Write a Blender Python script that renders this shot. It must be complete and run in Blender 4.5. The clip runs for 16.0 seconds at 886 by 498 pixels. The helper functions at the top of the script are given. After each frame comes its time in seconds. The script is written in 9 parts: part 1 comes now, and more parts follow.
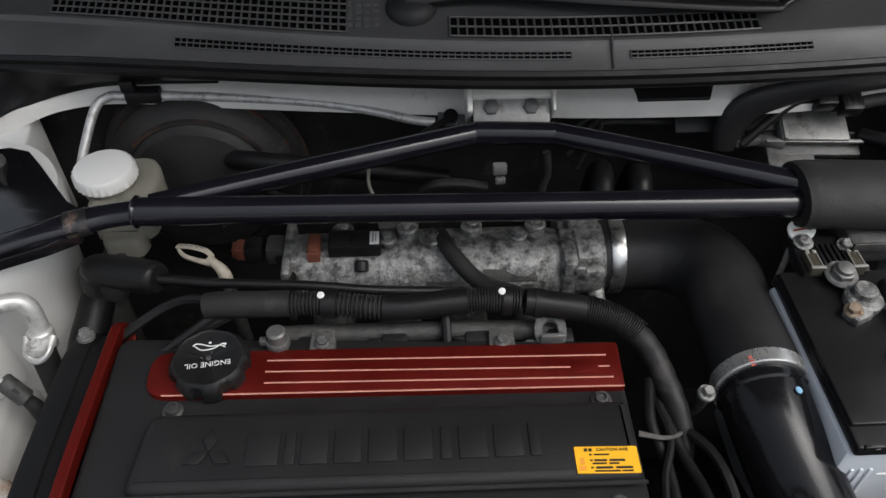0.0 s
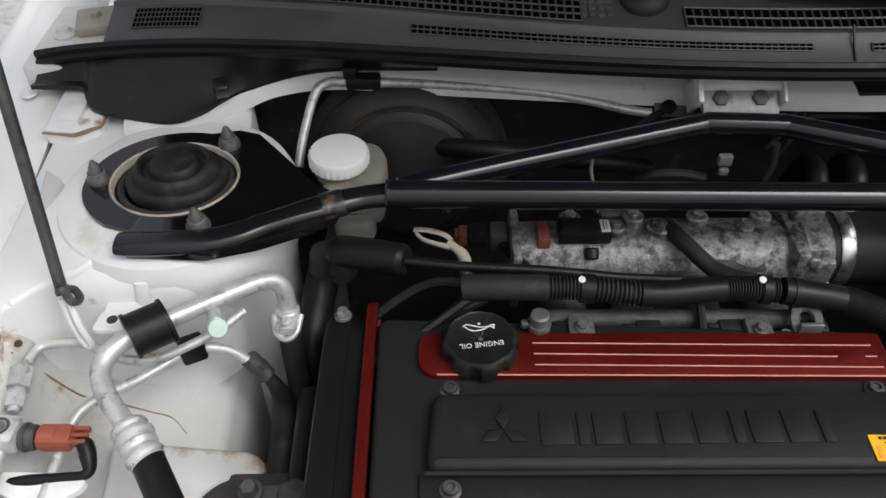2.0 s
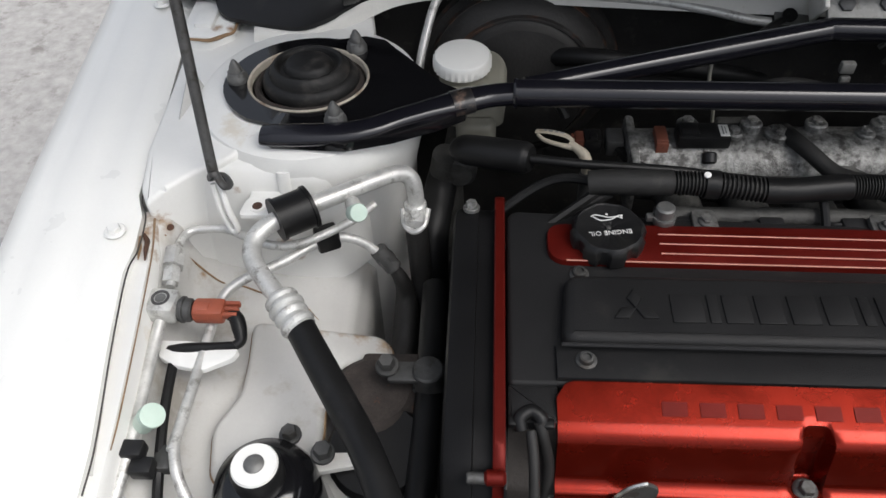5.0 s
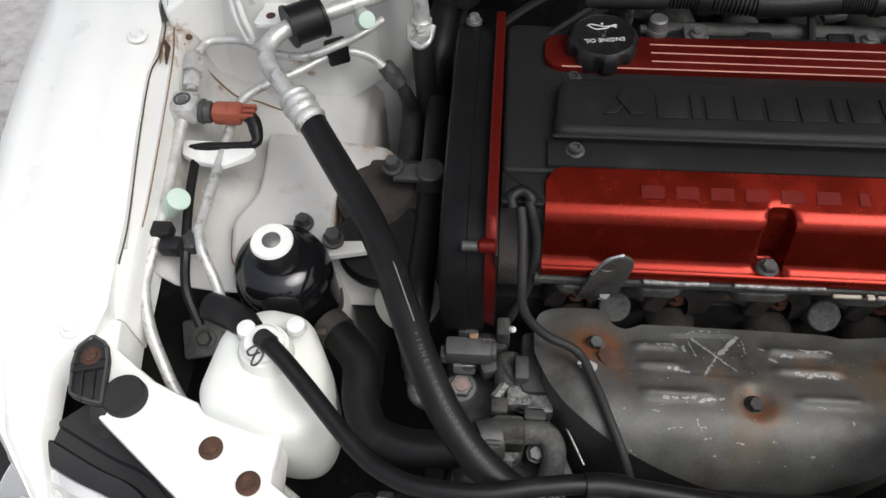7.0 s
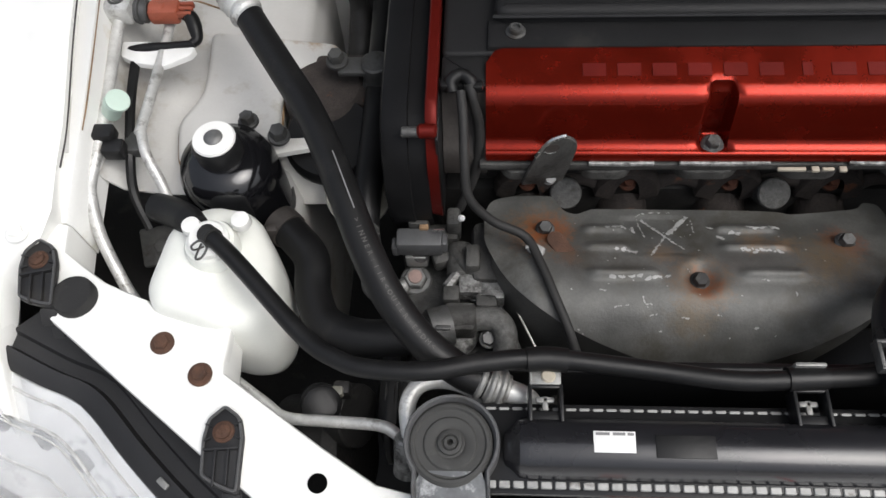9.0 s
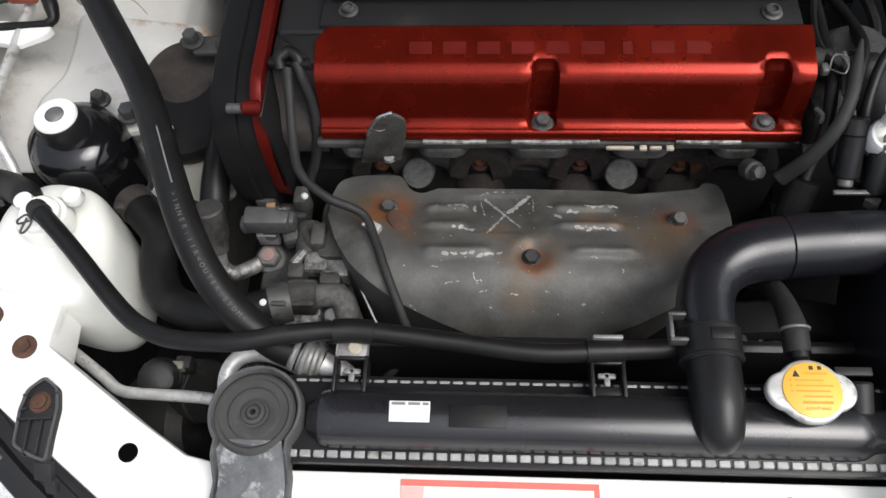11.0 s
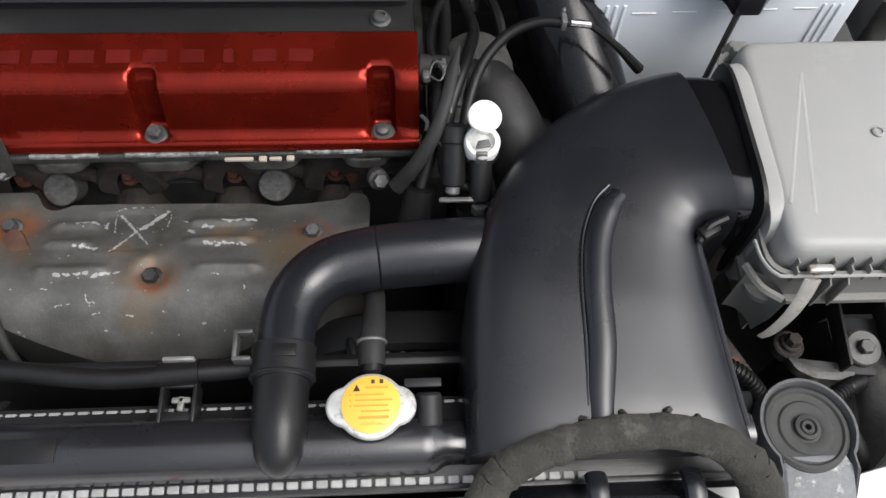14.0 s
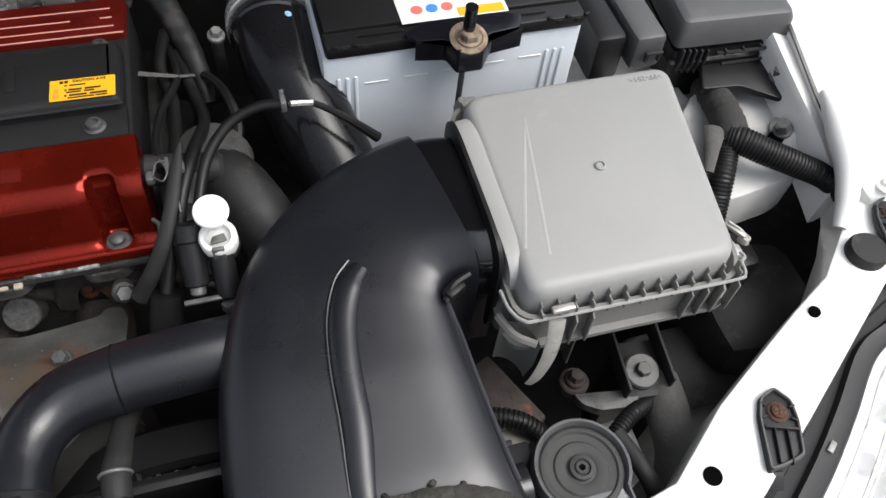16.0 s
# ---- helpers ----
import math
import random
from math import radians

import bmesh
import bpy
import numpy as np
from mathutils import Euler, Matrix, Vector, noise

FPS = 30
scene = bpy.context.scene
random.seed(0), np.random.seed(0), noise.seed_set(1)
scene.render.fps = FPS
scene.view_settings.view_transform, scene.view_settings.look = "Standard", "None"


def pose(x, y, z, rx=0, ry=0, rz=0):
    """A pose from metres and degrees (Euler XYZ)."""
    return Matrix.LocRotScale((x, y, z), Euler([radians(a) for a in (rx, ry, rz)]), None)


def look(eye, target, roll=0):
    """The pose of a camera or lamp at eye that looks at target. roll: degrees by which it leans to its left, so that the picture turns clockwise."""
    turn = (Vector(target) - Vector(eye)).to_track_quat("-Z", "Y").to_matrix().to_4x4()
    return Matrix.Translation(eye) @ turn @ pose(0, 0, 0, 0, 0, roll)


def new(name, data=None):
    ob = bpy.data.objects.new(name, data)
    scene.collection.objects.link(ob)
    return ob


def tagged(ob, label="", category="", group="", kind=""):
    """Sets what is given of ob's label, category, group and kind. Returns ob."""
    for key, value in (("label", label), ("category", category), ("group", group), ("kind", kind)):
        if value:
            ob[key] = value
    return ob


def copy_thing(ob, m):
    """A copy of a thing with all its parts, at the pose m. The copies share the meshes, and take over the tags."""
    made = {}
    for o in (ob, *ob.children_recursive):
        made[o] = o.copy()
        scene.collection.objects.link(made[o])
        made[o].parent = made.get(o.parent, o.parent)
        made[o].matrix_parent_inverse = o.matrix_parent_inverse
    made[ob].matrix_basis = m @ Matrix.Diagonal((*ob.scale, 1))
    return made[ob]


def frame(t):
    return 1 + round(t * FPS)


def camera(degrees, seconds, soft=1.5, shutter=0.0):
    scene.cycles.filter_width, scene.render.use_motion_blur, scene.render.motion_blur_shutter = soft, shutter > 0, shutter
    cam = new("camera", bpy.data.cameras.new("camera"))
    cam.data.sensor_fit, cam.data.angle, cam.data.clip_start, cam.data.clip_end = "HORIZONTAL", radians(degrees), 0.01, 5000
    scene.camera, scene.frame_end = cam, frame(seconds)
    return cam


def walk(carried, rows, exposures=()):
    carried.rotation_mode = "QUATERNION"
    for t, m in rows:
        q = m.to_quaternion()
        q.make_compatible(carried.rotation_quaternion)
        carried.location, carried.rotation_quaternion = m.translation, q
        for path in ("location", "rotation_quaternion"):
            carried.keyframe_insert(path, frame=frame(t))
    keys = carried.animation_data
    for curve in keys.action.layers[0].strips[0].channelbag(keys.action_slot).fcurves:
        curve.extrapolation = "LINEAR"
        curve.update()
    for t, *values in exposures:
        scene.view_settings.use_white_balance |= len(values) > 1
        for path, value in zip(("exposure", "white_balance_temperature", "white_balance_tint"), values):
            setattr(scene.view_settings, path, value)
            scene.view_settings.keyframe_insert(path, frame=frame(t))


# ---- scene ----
cam = camera(60.0, 16.0)
METRES, EYE, TILT, LEAN, TURN = 0.95, 1.40, -45.0, 0.0, -2.5
ROWS = [
    (0.0, 0.0, 0.0, 0.0, 0.0, 0.0, 0.0),
    (0.5, -0.0439, -0.0027, -0.0039, -0.42, -0.8, 0.06),
    (1.0, -0.1003, -0.0066, -0.0078, -0.06, -1.0, -0.53),
    (1.5, -0.1612, -0.0074, -0.0096, 0.64, -1.29, -0.99),
    (2.0, -0.2103, -0.0093, -0.0163, 1.46, 0.05, -1.21),
    (2.5, -0.2529, -0.0067, -0.0226, 2.2, 0.09, -1.81),
    (3.0, -0.2806, -0.0076, -0.0301, 3.3, -0.18, -2.0),
    (5.5, -0.2734, -0.061, -0.0952, 5.65, -4.17, -2.73),
    (6.0, -0.2686, -0.0804, -0.1115, 6.05, -5.92, -3.31),
    (6.5, -0.2669, -0.0944, -0.137, 6.15, -9.11, -3.64),
    (7.0, -0.2574, -0.1071, -0.1596, 6.24, -10.74, -3.25),
    (7.5, -0.2469, -0.1101, -0.177, 6.13, -13.56, -2.64),
    (8.0, -0.2421, -0.1095, -0.1845, 5.75, -15.04, -1.6),
    (10.5, -0.1172, -0.1084, -0.1957, 5.12, -16.53, -0.94),
    (11.0, -0.0748, -0.1079, -0.1999, 5.3, -16.47, -1.29),
    (11.5, -0.0345, -0.1046, -0.1997, 5.01, -16.71, -0.98),
    (12.0, 0.013, -0.0946, -0.1965, 4.54, -16.96, -0.93),
    (12.5, 0.0623, -0.0862, -0.196, 4.15, -16.72, -0.95),
    (13.0, 0.1033, -0.082, -0.1956, 2.42, -16.37, -1.86),
    (13.5, 0.1339, -0.0798, -0.1981, 0.64, -16.03, -2.19),
    (14.0, 0.1645, -0.0769, -0.1954, -1.25, -15.77, -1.16),
    (14.5, 0.201, -0.0731, -0.195, -3.79, -15.44, 0.44),
    (15.0, 0.23, -0.0711, -0.1936, -6.91, -14.84, 3.78),
    (15.5, 0.2547, -0.0658, -0.1882, -9.45, -14.63, 5.74),
    (16.0, 0.2663, -0.0675, -0.1888, -11.88, -11.8, 6.54),
]
walk(cam, [(t, pose(0, 0, EYE, TILT, LEAN, TURN) @ pose(METRES * x, METRES * y, METRES * z, 90 + pitch, roll, yaw)) for t, x, y, z, yaw, pitch, roll in ROWS],
     exposures=[(0.0, 0.10), (3.0, 0.14), (5.5, 0.04), (8.0, 0.03), (10.5, 0.20), (12.0, 0.36), (14.0, 0.46), (16.0, 0.42)])

# ---- sky and sun: a bright overcast day ----
world = bpy.data.worlds.new("overcast_sky")
scene.world = world
world.use_nodes = True
wn = world.node_tree
sky = wn.nodes.new("ShaderNodeTexSky")
sky.sky_type = "NISHITA"
sky.sun_disc = False
sky.sun_elevation, sky.sun_rotation = radians(58), radians(117)
sky.dust_density, sky.air_density = 4.0, 1.0
mute = wn.nodes.new("ShaderNodeHueSaturation")
mute.inputs["Saturation"].default_value = 0.40
wn.links.new(sky.outputs[0], mute.inputs["Color"])
# cloud cover is brightest overhead and darkens evenly towards the horizon
way = wn.nodes.new("ShaderNodeTexCoord")
split = wn.nodes.new("ShaderNodeSeparateXYZ")
cloud = wn.nodes.new("ShaderNodeMapRange")
cloud.inputs[1].default_value, cloud.inputs[2].default_value, cloud.inputs[3].default_value, cloud.inputs[4].default_value = 0.0, 1.0, 0.55, 1.75
dim = wn.nodes.new("ShaderNodeVectorMath")
dim.operation = "SCALE"
wn.links.new(way.outputs["Generated"], split.inputs[0])
wn.links.new(split.outputs["Z"], cloud.inputs[0])
wn.links.new(mute.outputs[0], dim.inputs[0])
wn.links.new(cloud.outputs[0], dim.inputs["Scale"])
wn.links.new(dim.outputs[0], wn.nodes["Background"].inputs["Color"])
wn.nodes["Background"].inputs["Strength"].default_value = 0.150
sun = new("sun", bpy.data.lights.new("sun", "SUN"))
sun.data.energy, sun.data.angle, sun.data.color = 1.25, radians(42), (0.985, 0.99, 1.0)
sun.matrix_world = look((0, 0, 0), (-0.47, 0.24, -0.85))


# ---- materials ----
def material(name, base, rough=0.5, metal=0.0, vary=0.18, scale=25.0, bump=0.15, fine=400.0, coat=0.0, dirt=None, amount=0.0, dirt_scale=9.0, spec=0.5, ior_trans=0.0, islands=0.0, spots=()):
    """A surface with broad and fine variation; dirt: a second colour in patches of its own."""
    m = bpy.data.materials.new(name)
    m.use_nodes = True
    nt, b = m.node_tree, m.node_tree.nodes["Principled BSDF"]
    geo = nt.nodes.new("ShaderNodeNewGeometry")

    def noisy(s, detail, rough_):
        n = nt.nodes.new("ShaderNodeTexNoise")
        n.inputs["Scale"].default_value, n.inputs["Detail"].default_value, n.inputs["Roughness"].default_value = s, detail, rough_
        nt.links.new(geo.outputs["Position"], n.inputs["Vector"])
        return n.outputs[0]

    def ramp(src, lo, hi, a, c):
        r = nt.nodes.new("ShaderNodeMapRange")
        r.inputs[1].default_value, r.inputs[2].default_value, r.inputs[3].default_value, r.inputs[4].default_value = lo, hi, a, c
        nt.links.new(src, r.inputs[0])
        return r.outputs[0]

    def mix(f, a, c):
        x = nt.nodes.new("ShaderNodeMix")
        x.data_type = "RGBA"
        nt.links.new(f, x.inputs[0])
        for sock, v in ((x.inputs[6], a), (x.inputs[7], c)):
            if isinstance(v, tuple):
                sock.default_value = (*v, 1)
            else:
                nt.links.new(v, sock)
        return x.outputs[2]

    broad, grain = noisy(scale, 5, 0.6), noisy(fine, 4, 0.6)
    lo = tuple(max(0, c * (1 - vary)) for c in base)
    hi = tuple(min(1, c * (1 + vary)) for c in base)
    col = mix(ramp(broad, 0.3, 0.7, 0, 1), lo, hi)
    col = mix(ramp(grain, 0.35, 0.65, 0, 0.35), col, lo)
    if dirt:
        patch = ramp(noisy(dirt_scale, 7, 0.68), 0.72 - 0.45 * amount, 0.78 - 0.30 * amount, 0, 1)
        col = mix(patch, col, dirt)
    for place, reach, stain in spots:
        near = nt.nodes.new("ShaderNodeVectorMath")
        near.operation = "DISTANCE"
        near.inputs[1].default_value = place
        nt.links.new(geo.outputs["Position"], near.inputs[0])
        edge = nt.nodes.new("ShaderNodeMath")
        edge.operation = "MULTIPLY_ADD"
        nt.links.new(noisy(170.0, 7, 0.75), edge.inputs[0])
        edge.inputs[1].default_value = 2.6 * reach
        nt.links.new(near.outputs["Value"], edge.inputs[2])
        col = mix(ramp(edge.outputs[0], 1.35 * reach, 2.45 * reach, 0.95, 0), col, stain)
    if islands:
        hs = nt.nodes.new("ShaderNodeHueSaturation")
        nt.links.new(ramp(geo.outputs["Random Per Island"], 0, 1, 1 - islands, 1 + islands), hs.inputs["Value"])
        nt.links.new(col, hs.inputs["Color"])
        col = hs.outputs[0]
    nt.links.new(col, b.inputs["Base Color"])
    nt.links.new(ramp(broad, 0.3, 0.7, max(0.03, rough - 0.08), min(1, rough + 0.08)), b.inputs["Roughness"])
    b.inputs["Metallic"].default_value = metal
    b.inputs["Coat Weight"].default_value, b.inputs["Coat Roughness"].default_value = coat, 0.08
    b.inputs["Specular IOR Level"].default_value = spec
    b.inputs["Transmission Weight"].default_value = ior_trans
    if bump:
        bp = nt.nodes.new("ShaderNodeBump")
        bp.inputs["Strength"].default_value, bp.inputs["Distance"].default_value = bump, 0.0015
        nt.links.new(grain, bp.inputs["Height"])
        nt.links.new(bp.outputs[0], b.inputs["Normal"])
    return m


white_paint = material("white_paint", (0.80, 0.80, 0.77), 0.28, vary=0.03, scale=6, bump=0.02, coat=0.5)
bay_paint = material("white_paint_bay", (0.79, 0.79, 0.765), 0.42, vary=0.06, scale=10, bump=0.05, coat=0.2, dirt=(0.66, 0.62, 0.54), amount=0.30, dirt_scale=11, spots=tuple((p, r * 0.55, (0.30, 0.17, 0.08)) for p, r in (((-0.570, 0.404, 0.882), 0.008), ((-0.556, 0.398, 0.879), 0.011), ((-0.572, 0.386, 0.884), 0.013), ((-0.464, 0.424, 0.834), 0.016), ((-0.454, 0.424, 0.817), 0.012), ((-0.571, 0.405, 0.885), 0.022), ((-0.569, 0.385, 0.883), 0.020), ((-0.565, 0.365, 0.880), 0.013), ((-0.438, 0.400, 0.800), 0.016), ((-0.470, 0.404, 0.800), 0.010), ((-0.508, 0.436, 0.895), 0.010), ((-0.498, 0.432, 0.900), 0.009), ((-0.486, 0.464, 0.929), 0.010), ((-0.372, 0.340, 0.800), 0.010), ((-0.430, 0.349, 0.802), 0.010), ((-0.560, 0.640, 0.9365), 0.012), ((-0.545, 0.640, 0.9365), 0.012))))
ledge_paint = material("dusty_white_paint", (0.67, 0.66, 0.62), 0.5, vary=0.10, scale=20, bump=0.06, dirt=(0.40, 0.33, 0.26), amount=0.18, dirt_scale=14)
cowl_plastic = material("weathered_grey_cowl", (0.072, 0.072, 0.072), 0.40, vary=0.15, scale=12, bump=0.12, fine=600, dirt=(0.092, 0.091, 0.087), amount=0.32, dirt_scale=7, spec=0.4)
rust_metal = material("rusty_steel", (0.085, 0.042, 0.026), 0.85, 0.1, vary=0.45, scale=90, bump=0.5, fine=700)
rust_stain = material("rust_seam", (0.26, 0.165, 0.09), 0.8, 0, vary=0.4, scale=60, bump=0.2)
tan_rust = material("pale_tan_rust", (0.26, 0.20, 0.14), 0.75, 0.1, vary=0.45, scale=140, bump=0.4, dirt=(0.11, 0.055, 0.03), amount=0.42, dirt_scale=110)
cover_black = material("black_crackle_paint", (0.017, 0.017, 0.0175), 0.40, vary=0.12, scale=14, bump=0.30, fine=900, dirt=(0.032, 0.031, 0.029), amount=0.30, dirt_scale=9, spec=0.16)
plastic_black = material("black_plastic", (0.012, 0.012, 0.0125), 0.34, vary=0.15, scale=14, bump=0.10, fine=600, dirt=(0.024, 0.023, 0.021), amount=0.25, dirt_scale=12, spec=0.3)
plastic_dull = material("dull_black_plastic", (0.020, 0.020, 0.021), 0.5, vary=0.2, scale=16, bump=0.12, fine=500, dirt=(0.034, 0.032, 0.030), amount=0.32, dirt_scale=9, spec=0.3)
tank_black = material("moulded_black_tank", (0.0135, 0.0135, 0.0155), 0.27, vary=0.12, scale=14, bump=0.05, fine=800, dirt=(0.021, 0.021, 0.022), amount=0.3, dirt_scale=12, coat=0.4)
duct_black = material("moulded_black_duct", (0.0115, 0.0120, 0.0150), 0.31, vary=0.12, scale=14, bump=0.05, fine=800, dirt=(0.020, 0.0195, 0.019), amount=0.3, dirt_scale=8, coat=0.10, spec=0.48)
timing_black = material("black_moulded_cover", (0.0095, 0.0095, 0.010), 0.46, vary=0.2, scale=12, bump=0.10, fine=600, dirt=(0.017, 0.0165, 0.016), amount=0.22, dirt_scale=10, spec=0.12)
rubber = material("black_rubber", (0.009, 0.009, 0.0092), 0.42, vary=0.2, scale=40, bump=0.1, dirt=(0.020, 0.019, 0.018), amount=0.25, dirt_scale=20, spec=0.26)
rubber_dusty = material("dusty_rubber", (0.020, 0.0196, 0.019), 0.62, vary=0.25, scale=50, bump=0.25, spec=0.35, dirt=(0.046, 0.043, 0.039), amount=0.34, dirt_scale=26)
cap_rubber = material("powdery_black_rubber", (0.012, 0.0118, 0.0116), 0.55, vary=0.25, scale=50, bump=0.15, spec=0.35, dirt=(0.038, 0.034, 0.031), amount=0.42, dirt_scale=45)
# Greyer than the bay paint: dust, and the low wing's shade in the colour.
wing_dust_shade = material("shaded_dusty_white_paint", (0.55, 0.545, 0.525), 0.5, vary=0.08, scale=14, bump=0.08, dirt=(0.42, 0.395, 0.35), amount=0.42, dirt_scale=16, spots=tuple((p, r * 0.6, (0.30, 0.19, 0.10)) for p, r in (((-0.470, 0.404, 0.800), 0.010), ((-0.438, 0.400, 0.800), 0.016), ((-0.452, 0.410, 0.81), 0.010), ((-0.425, 0.347, 0.802), 0.017), ((-0.402, 0.347, 0.800), 0.012), ((-0.385, 0.346, 0.797), 0.017), ((-0.361, 0.338, 0.790), 0.016), ((-0.566, 0.4006, 0.888), 0.010), ((-0.558, 0.399, 0.8805), 0.011), ((-0.545, 0.398, 0.815), 0.007))))
bush_grey = material("dusty_grey_rubber", (0.050, 0.050, 0.048), 0.7, vary=0.2, scale=50, bump=0.2, dirt=(0.080, 0.079, 0.074), amount=0.3, dirt_scale=30, spec=0.3)
mount_grey = material("dull_grey_pressing", (0.085, 0.086, 0.088), 0.6, 0.2, vary=0.2, scale=60, bump=0.2, dirt=(0.055, 0.054, 0.052), amount=0.35, dirt_scale=40)
patina_zinc = material("zinc_with_white_patina", (0.13, 0.135, 0.14), 0.55, 0.35, vary=0.3, scale=70, bump=0.25, dirt=(0.36, 0.37, 0.37), amount=0.38, dirt_scale=75)
foam_mat = material("worn_foam", (0.038, 0.037, 0.031), 0.95, vary=0.45, scale=90, bump=0.9, fine=500, dirt=(0.085, 0.080, 0.066), amount=0.35, dirt_scale=40)
gloss_black = material("gloss_black_paint", (0.006, 0.006, 0.007), 0.13, vary=0.1, scale=10, bump=0.01, coat=0.35, spec=0.5, dirt=(0.014, 0.013, 0.013), amount=0.2, dirt_scale=10)
pipe_black = material("dusty_gloss_black_pipe", (0.007, 0.007, 0.008), 0.15, vary=0.2, scale=16, bump=0.02, dirt=(0.018, 0.017, 0.016), amount=0.26, dirt_scale=20, spec=0.26, coat=0.0)
bar_black = material("satin_black_bar", (0.008, 0.008, 0.0115), 0.19, vary=0.2, scale=14, bump=0.02, coat=0.15, dirt=(0.03, 0.027, 0.026), amount=0.2, dirt_scale=14)
worn_bar = material("worn_black_paint", (0.020, 0.019, 0.020), 0.35, vary=0.3, scale=60, bump=0.1, dirt=(0.16, 0.11, 0.085), amount=0.42, dirt_scale=70)
red_paint = material("red_crackle_paint", (0.178, 0.0125, 0.0060), 0.26, 0.72, vary=0.14, scale=26, bump=0.05, fine=1100, spec=0.12, coat=0.16)
red_dull = material("dull_red_paint", (0.115, 0.0080, 0.0052), 0.45, 0.42, vary=0.2, scale=24, bump=0.16, fine=900, spec=0.2)
red_line = material("pink_pinstripe", (0.62, 0.27, 0.21), 0.4, vary=0.1, scale=30, bump=0.0)
alloy = material("cast_aluminium", (0.29, 0.29, 0.28), 0.50, 0.62, vary=0.55, scale=150, bump=0.75, fine=380, dirt=(0.072, 0.070, 0.067), amount=0.52, dirt_scale=80)
alloy_dark = material("dirty_aluminium", (0.075, 0.074, 0.070), 0.65, 0.4, vary=0.4, scale=40, bump=0.5, fine=420, dirt=(0.025, 0.024, 0.022), amount=0.5, dirt_scale=30)
pipe_metal = material("bare_aluminium_pipe", (0.60, 0.60, 0.58), 0.42, 0.45, vary=0.22, scale=70, bump=0.18, fine=600, dirt=(0.28, 0.27, 0.25), amount=0.40, dirt_scale=75)
bright_steel = material("bright_steel", (0.60, 0.60, 0.58), 0.28, 0.95, vary=0.1, scale=60, bump=0.04)
clip_steel = material("dull_spring_steel", (0.38, 0.37, 0.34), 0.4, 0.5, vary=0.2, scale=60, bump=0.1, dirt=(0.22, 0.20, 0.17), amount=0.3, dirt_scale=60)
zinc = material("dull_zinc_steel", (0.17, 0.17, 0.165), 0.5, 0.55, vary=0.3, scale=60, bump=0.2, dirt=(0.10, 0.095, 0.085), amount=0.35, dirt_scale=40)
bolt_zinc = material("worn_zinc_plate", (0.24, 0.24, 0.23), 0.5, 0.4, vary=0.3, scale=60, bump=0.2, dirt=(0.12, 0.11, 0.10), amount=0.35, dirt_scale=50)
worn_pink = material("worn_pink_primer", (0.24, 0.165, 0.145), 0.6, vary=0.25, scale=90, bump=0.2)
tooth_alloy = material("crimped_aluminium", (0.34, 0.34, 0.33), 0.5, 0.35, vary=0.2, scale=120, bump=0.15, dirt=(0.16, 0.15, 0.14), amount=0.25, dirt_scale=60)
plug_grey = material("mottled_grey_plug", (0.105, 0.104, 0.10), 0.7, 0.2, vary=0.45, scale=220, bump=0.4, fine=500, dirt=(0.055, 0.050, 0.046), amount=0.4, dirt_scale=130)
steel_dark = material("dark_steel", (0.10, 0.10, 0.098), 0.55, 0.6, vary=0.3, scale=60, bump=0.25, dirt=(0.05, 0.045, 0.04), amount=0.4, dirt_scale=40)
corner_grime = material("greasy_brown_casting", (0.050, 0.044, 0.040), 0.55, 0.2, vary=0.35, scale=35, bump=0.3, fine=350, dirt=(0.022, 0.019, 0.017), amount=0.4, dirt_scale=30)
grime = material("oily_black_metal", (0.024, 0.023, 0.022), 0.6, 0.2, vary=0.4, scale=30, bump=0.4, fine=250, dirt=(0.06, 0.055, 0.05), amount=0.3, dirt_scale=25)
manifold_iron = material("rusty_cast_iron", (0.046, 0.038, 0.034), 0.85, 0.2, vary=0.5, scale=50, bump=0.6, fine=350, dirt=(0.15, 0.06, 0.03), amount=0.26, dirt_scale=40)
shield_metal = material("heat_shield_steel", (0.096, 0.0955, 0.090), 0.52, 0.28, vary=0.35, scale=30, bump=0.22, fine=450, dirt=(0.064, 0.060, 0.051), amount=0.46, dirt_scale=17, spots=(((-0.172, 0.1400, 0.783), 0.030, (0.17, 0.090, 0.040)), ((-0.1665, 0.1390, 0.783), 0.021, (0.25, 0.075, 0.026)), ((-0.150, 0.112, 0.788), 0.013, (0.115, 0.070, 0.045)), ((-0.047, 0.084, 0.796), 0.026, (0.14, 0.088, 0.050)), ((-0.045, 0.085, 0.796), 0.014, (0.22, 0.062, 0.022)), ((0.072, 0.124, 0.784), 0.020, (0.19, 0.066, 0.028)), ((0.056, 0.106, 0.788), 0.028, (0.125, 0.092, 0.056)), ((0.002, 0.126, 0.788), 0.014, (0.16, 0.105, 0.062)), ((-0.074, 0.113, 0.790), 0.013, (0.15, 0.108, 0.075)), ((0.026, 0.124, 0.788), 0.012, (0.16, 0.105, 0.062)), ((-0.055, 0.055, 0.785), 0.020, (0.105, 0.085, 0.060))))
nut_rust = material("dark_red_rust", (0.085, 0.030, 0.016), 0.9, 0.1, vary=0.45, scale=110, bump=0.4)
booster_rust = material("rust_flecked_black_steel", (0.030, 0.028, 0.027), 0.45, 0.2, vary=0.35, scale=40, bump=0.2, dirt=(0.105, 0.052, 0.032), amount=0.46, dirt_scale=30)
plug_red = material("grimy_red_plastic", (0.17, 0.055, 0.034), 0.55, vary=0.2, scale=60, bump=0.08, dirt=(0.07, 0.035, 0.026), amount=0.3, dirt_scale=60)
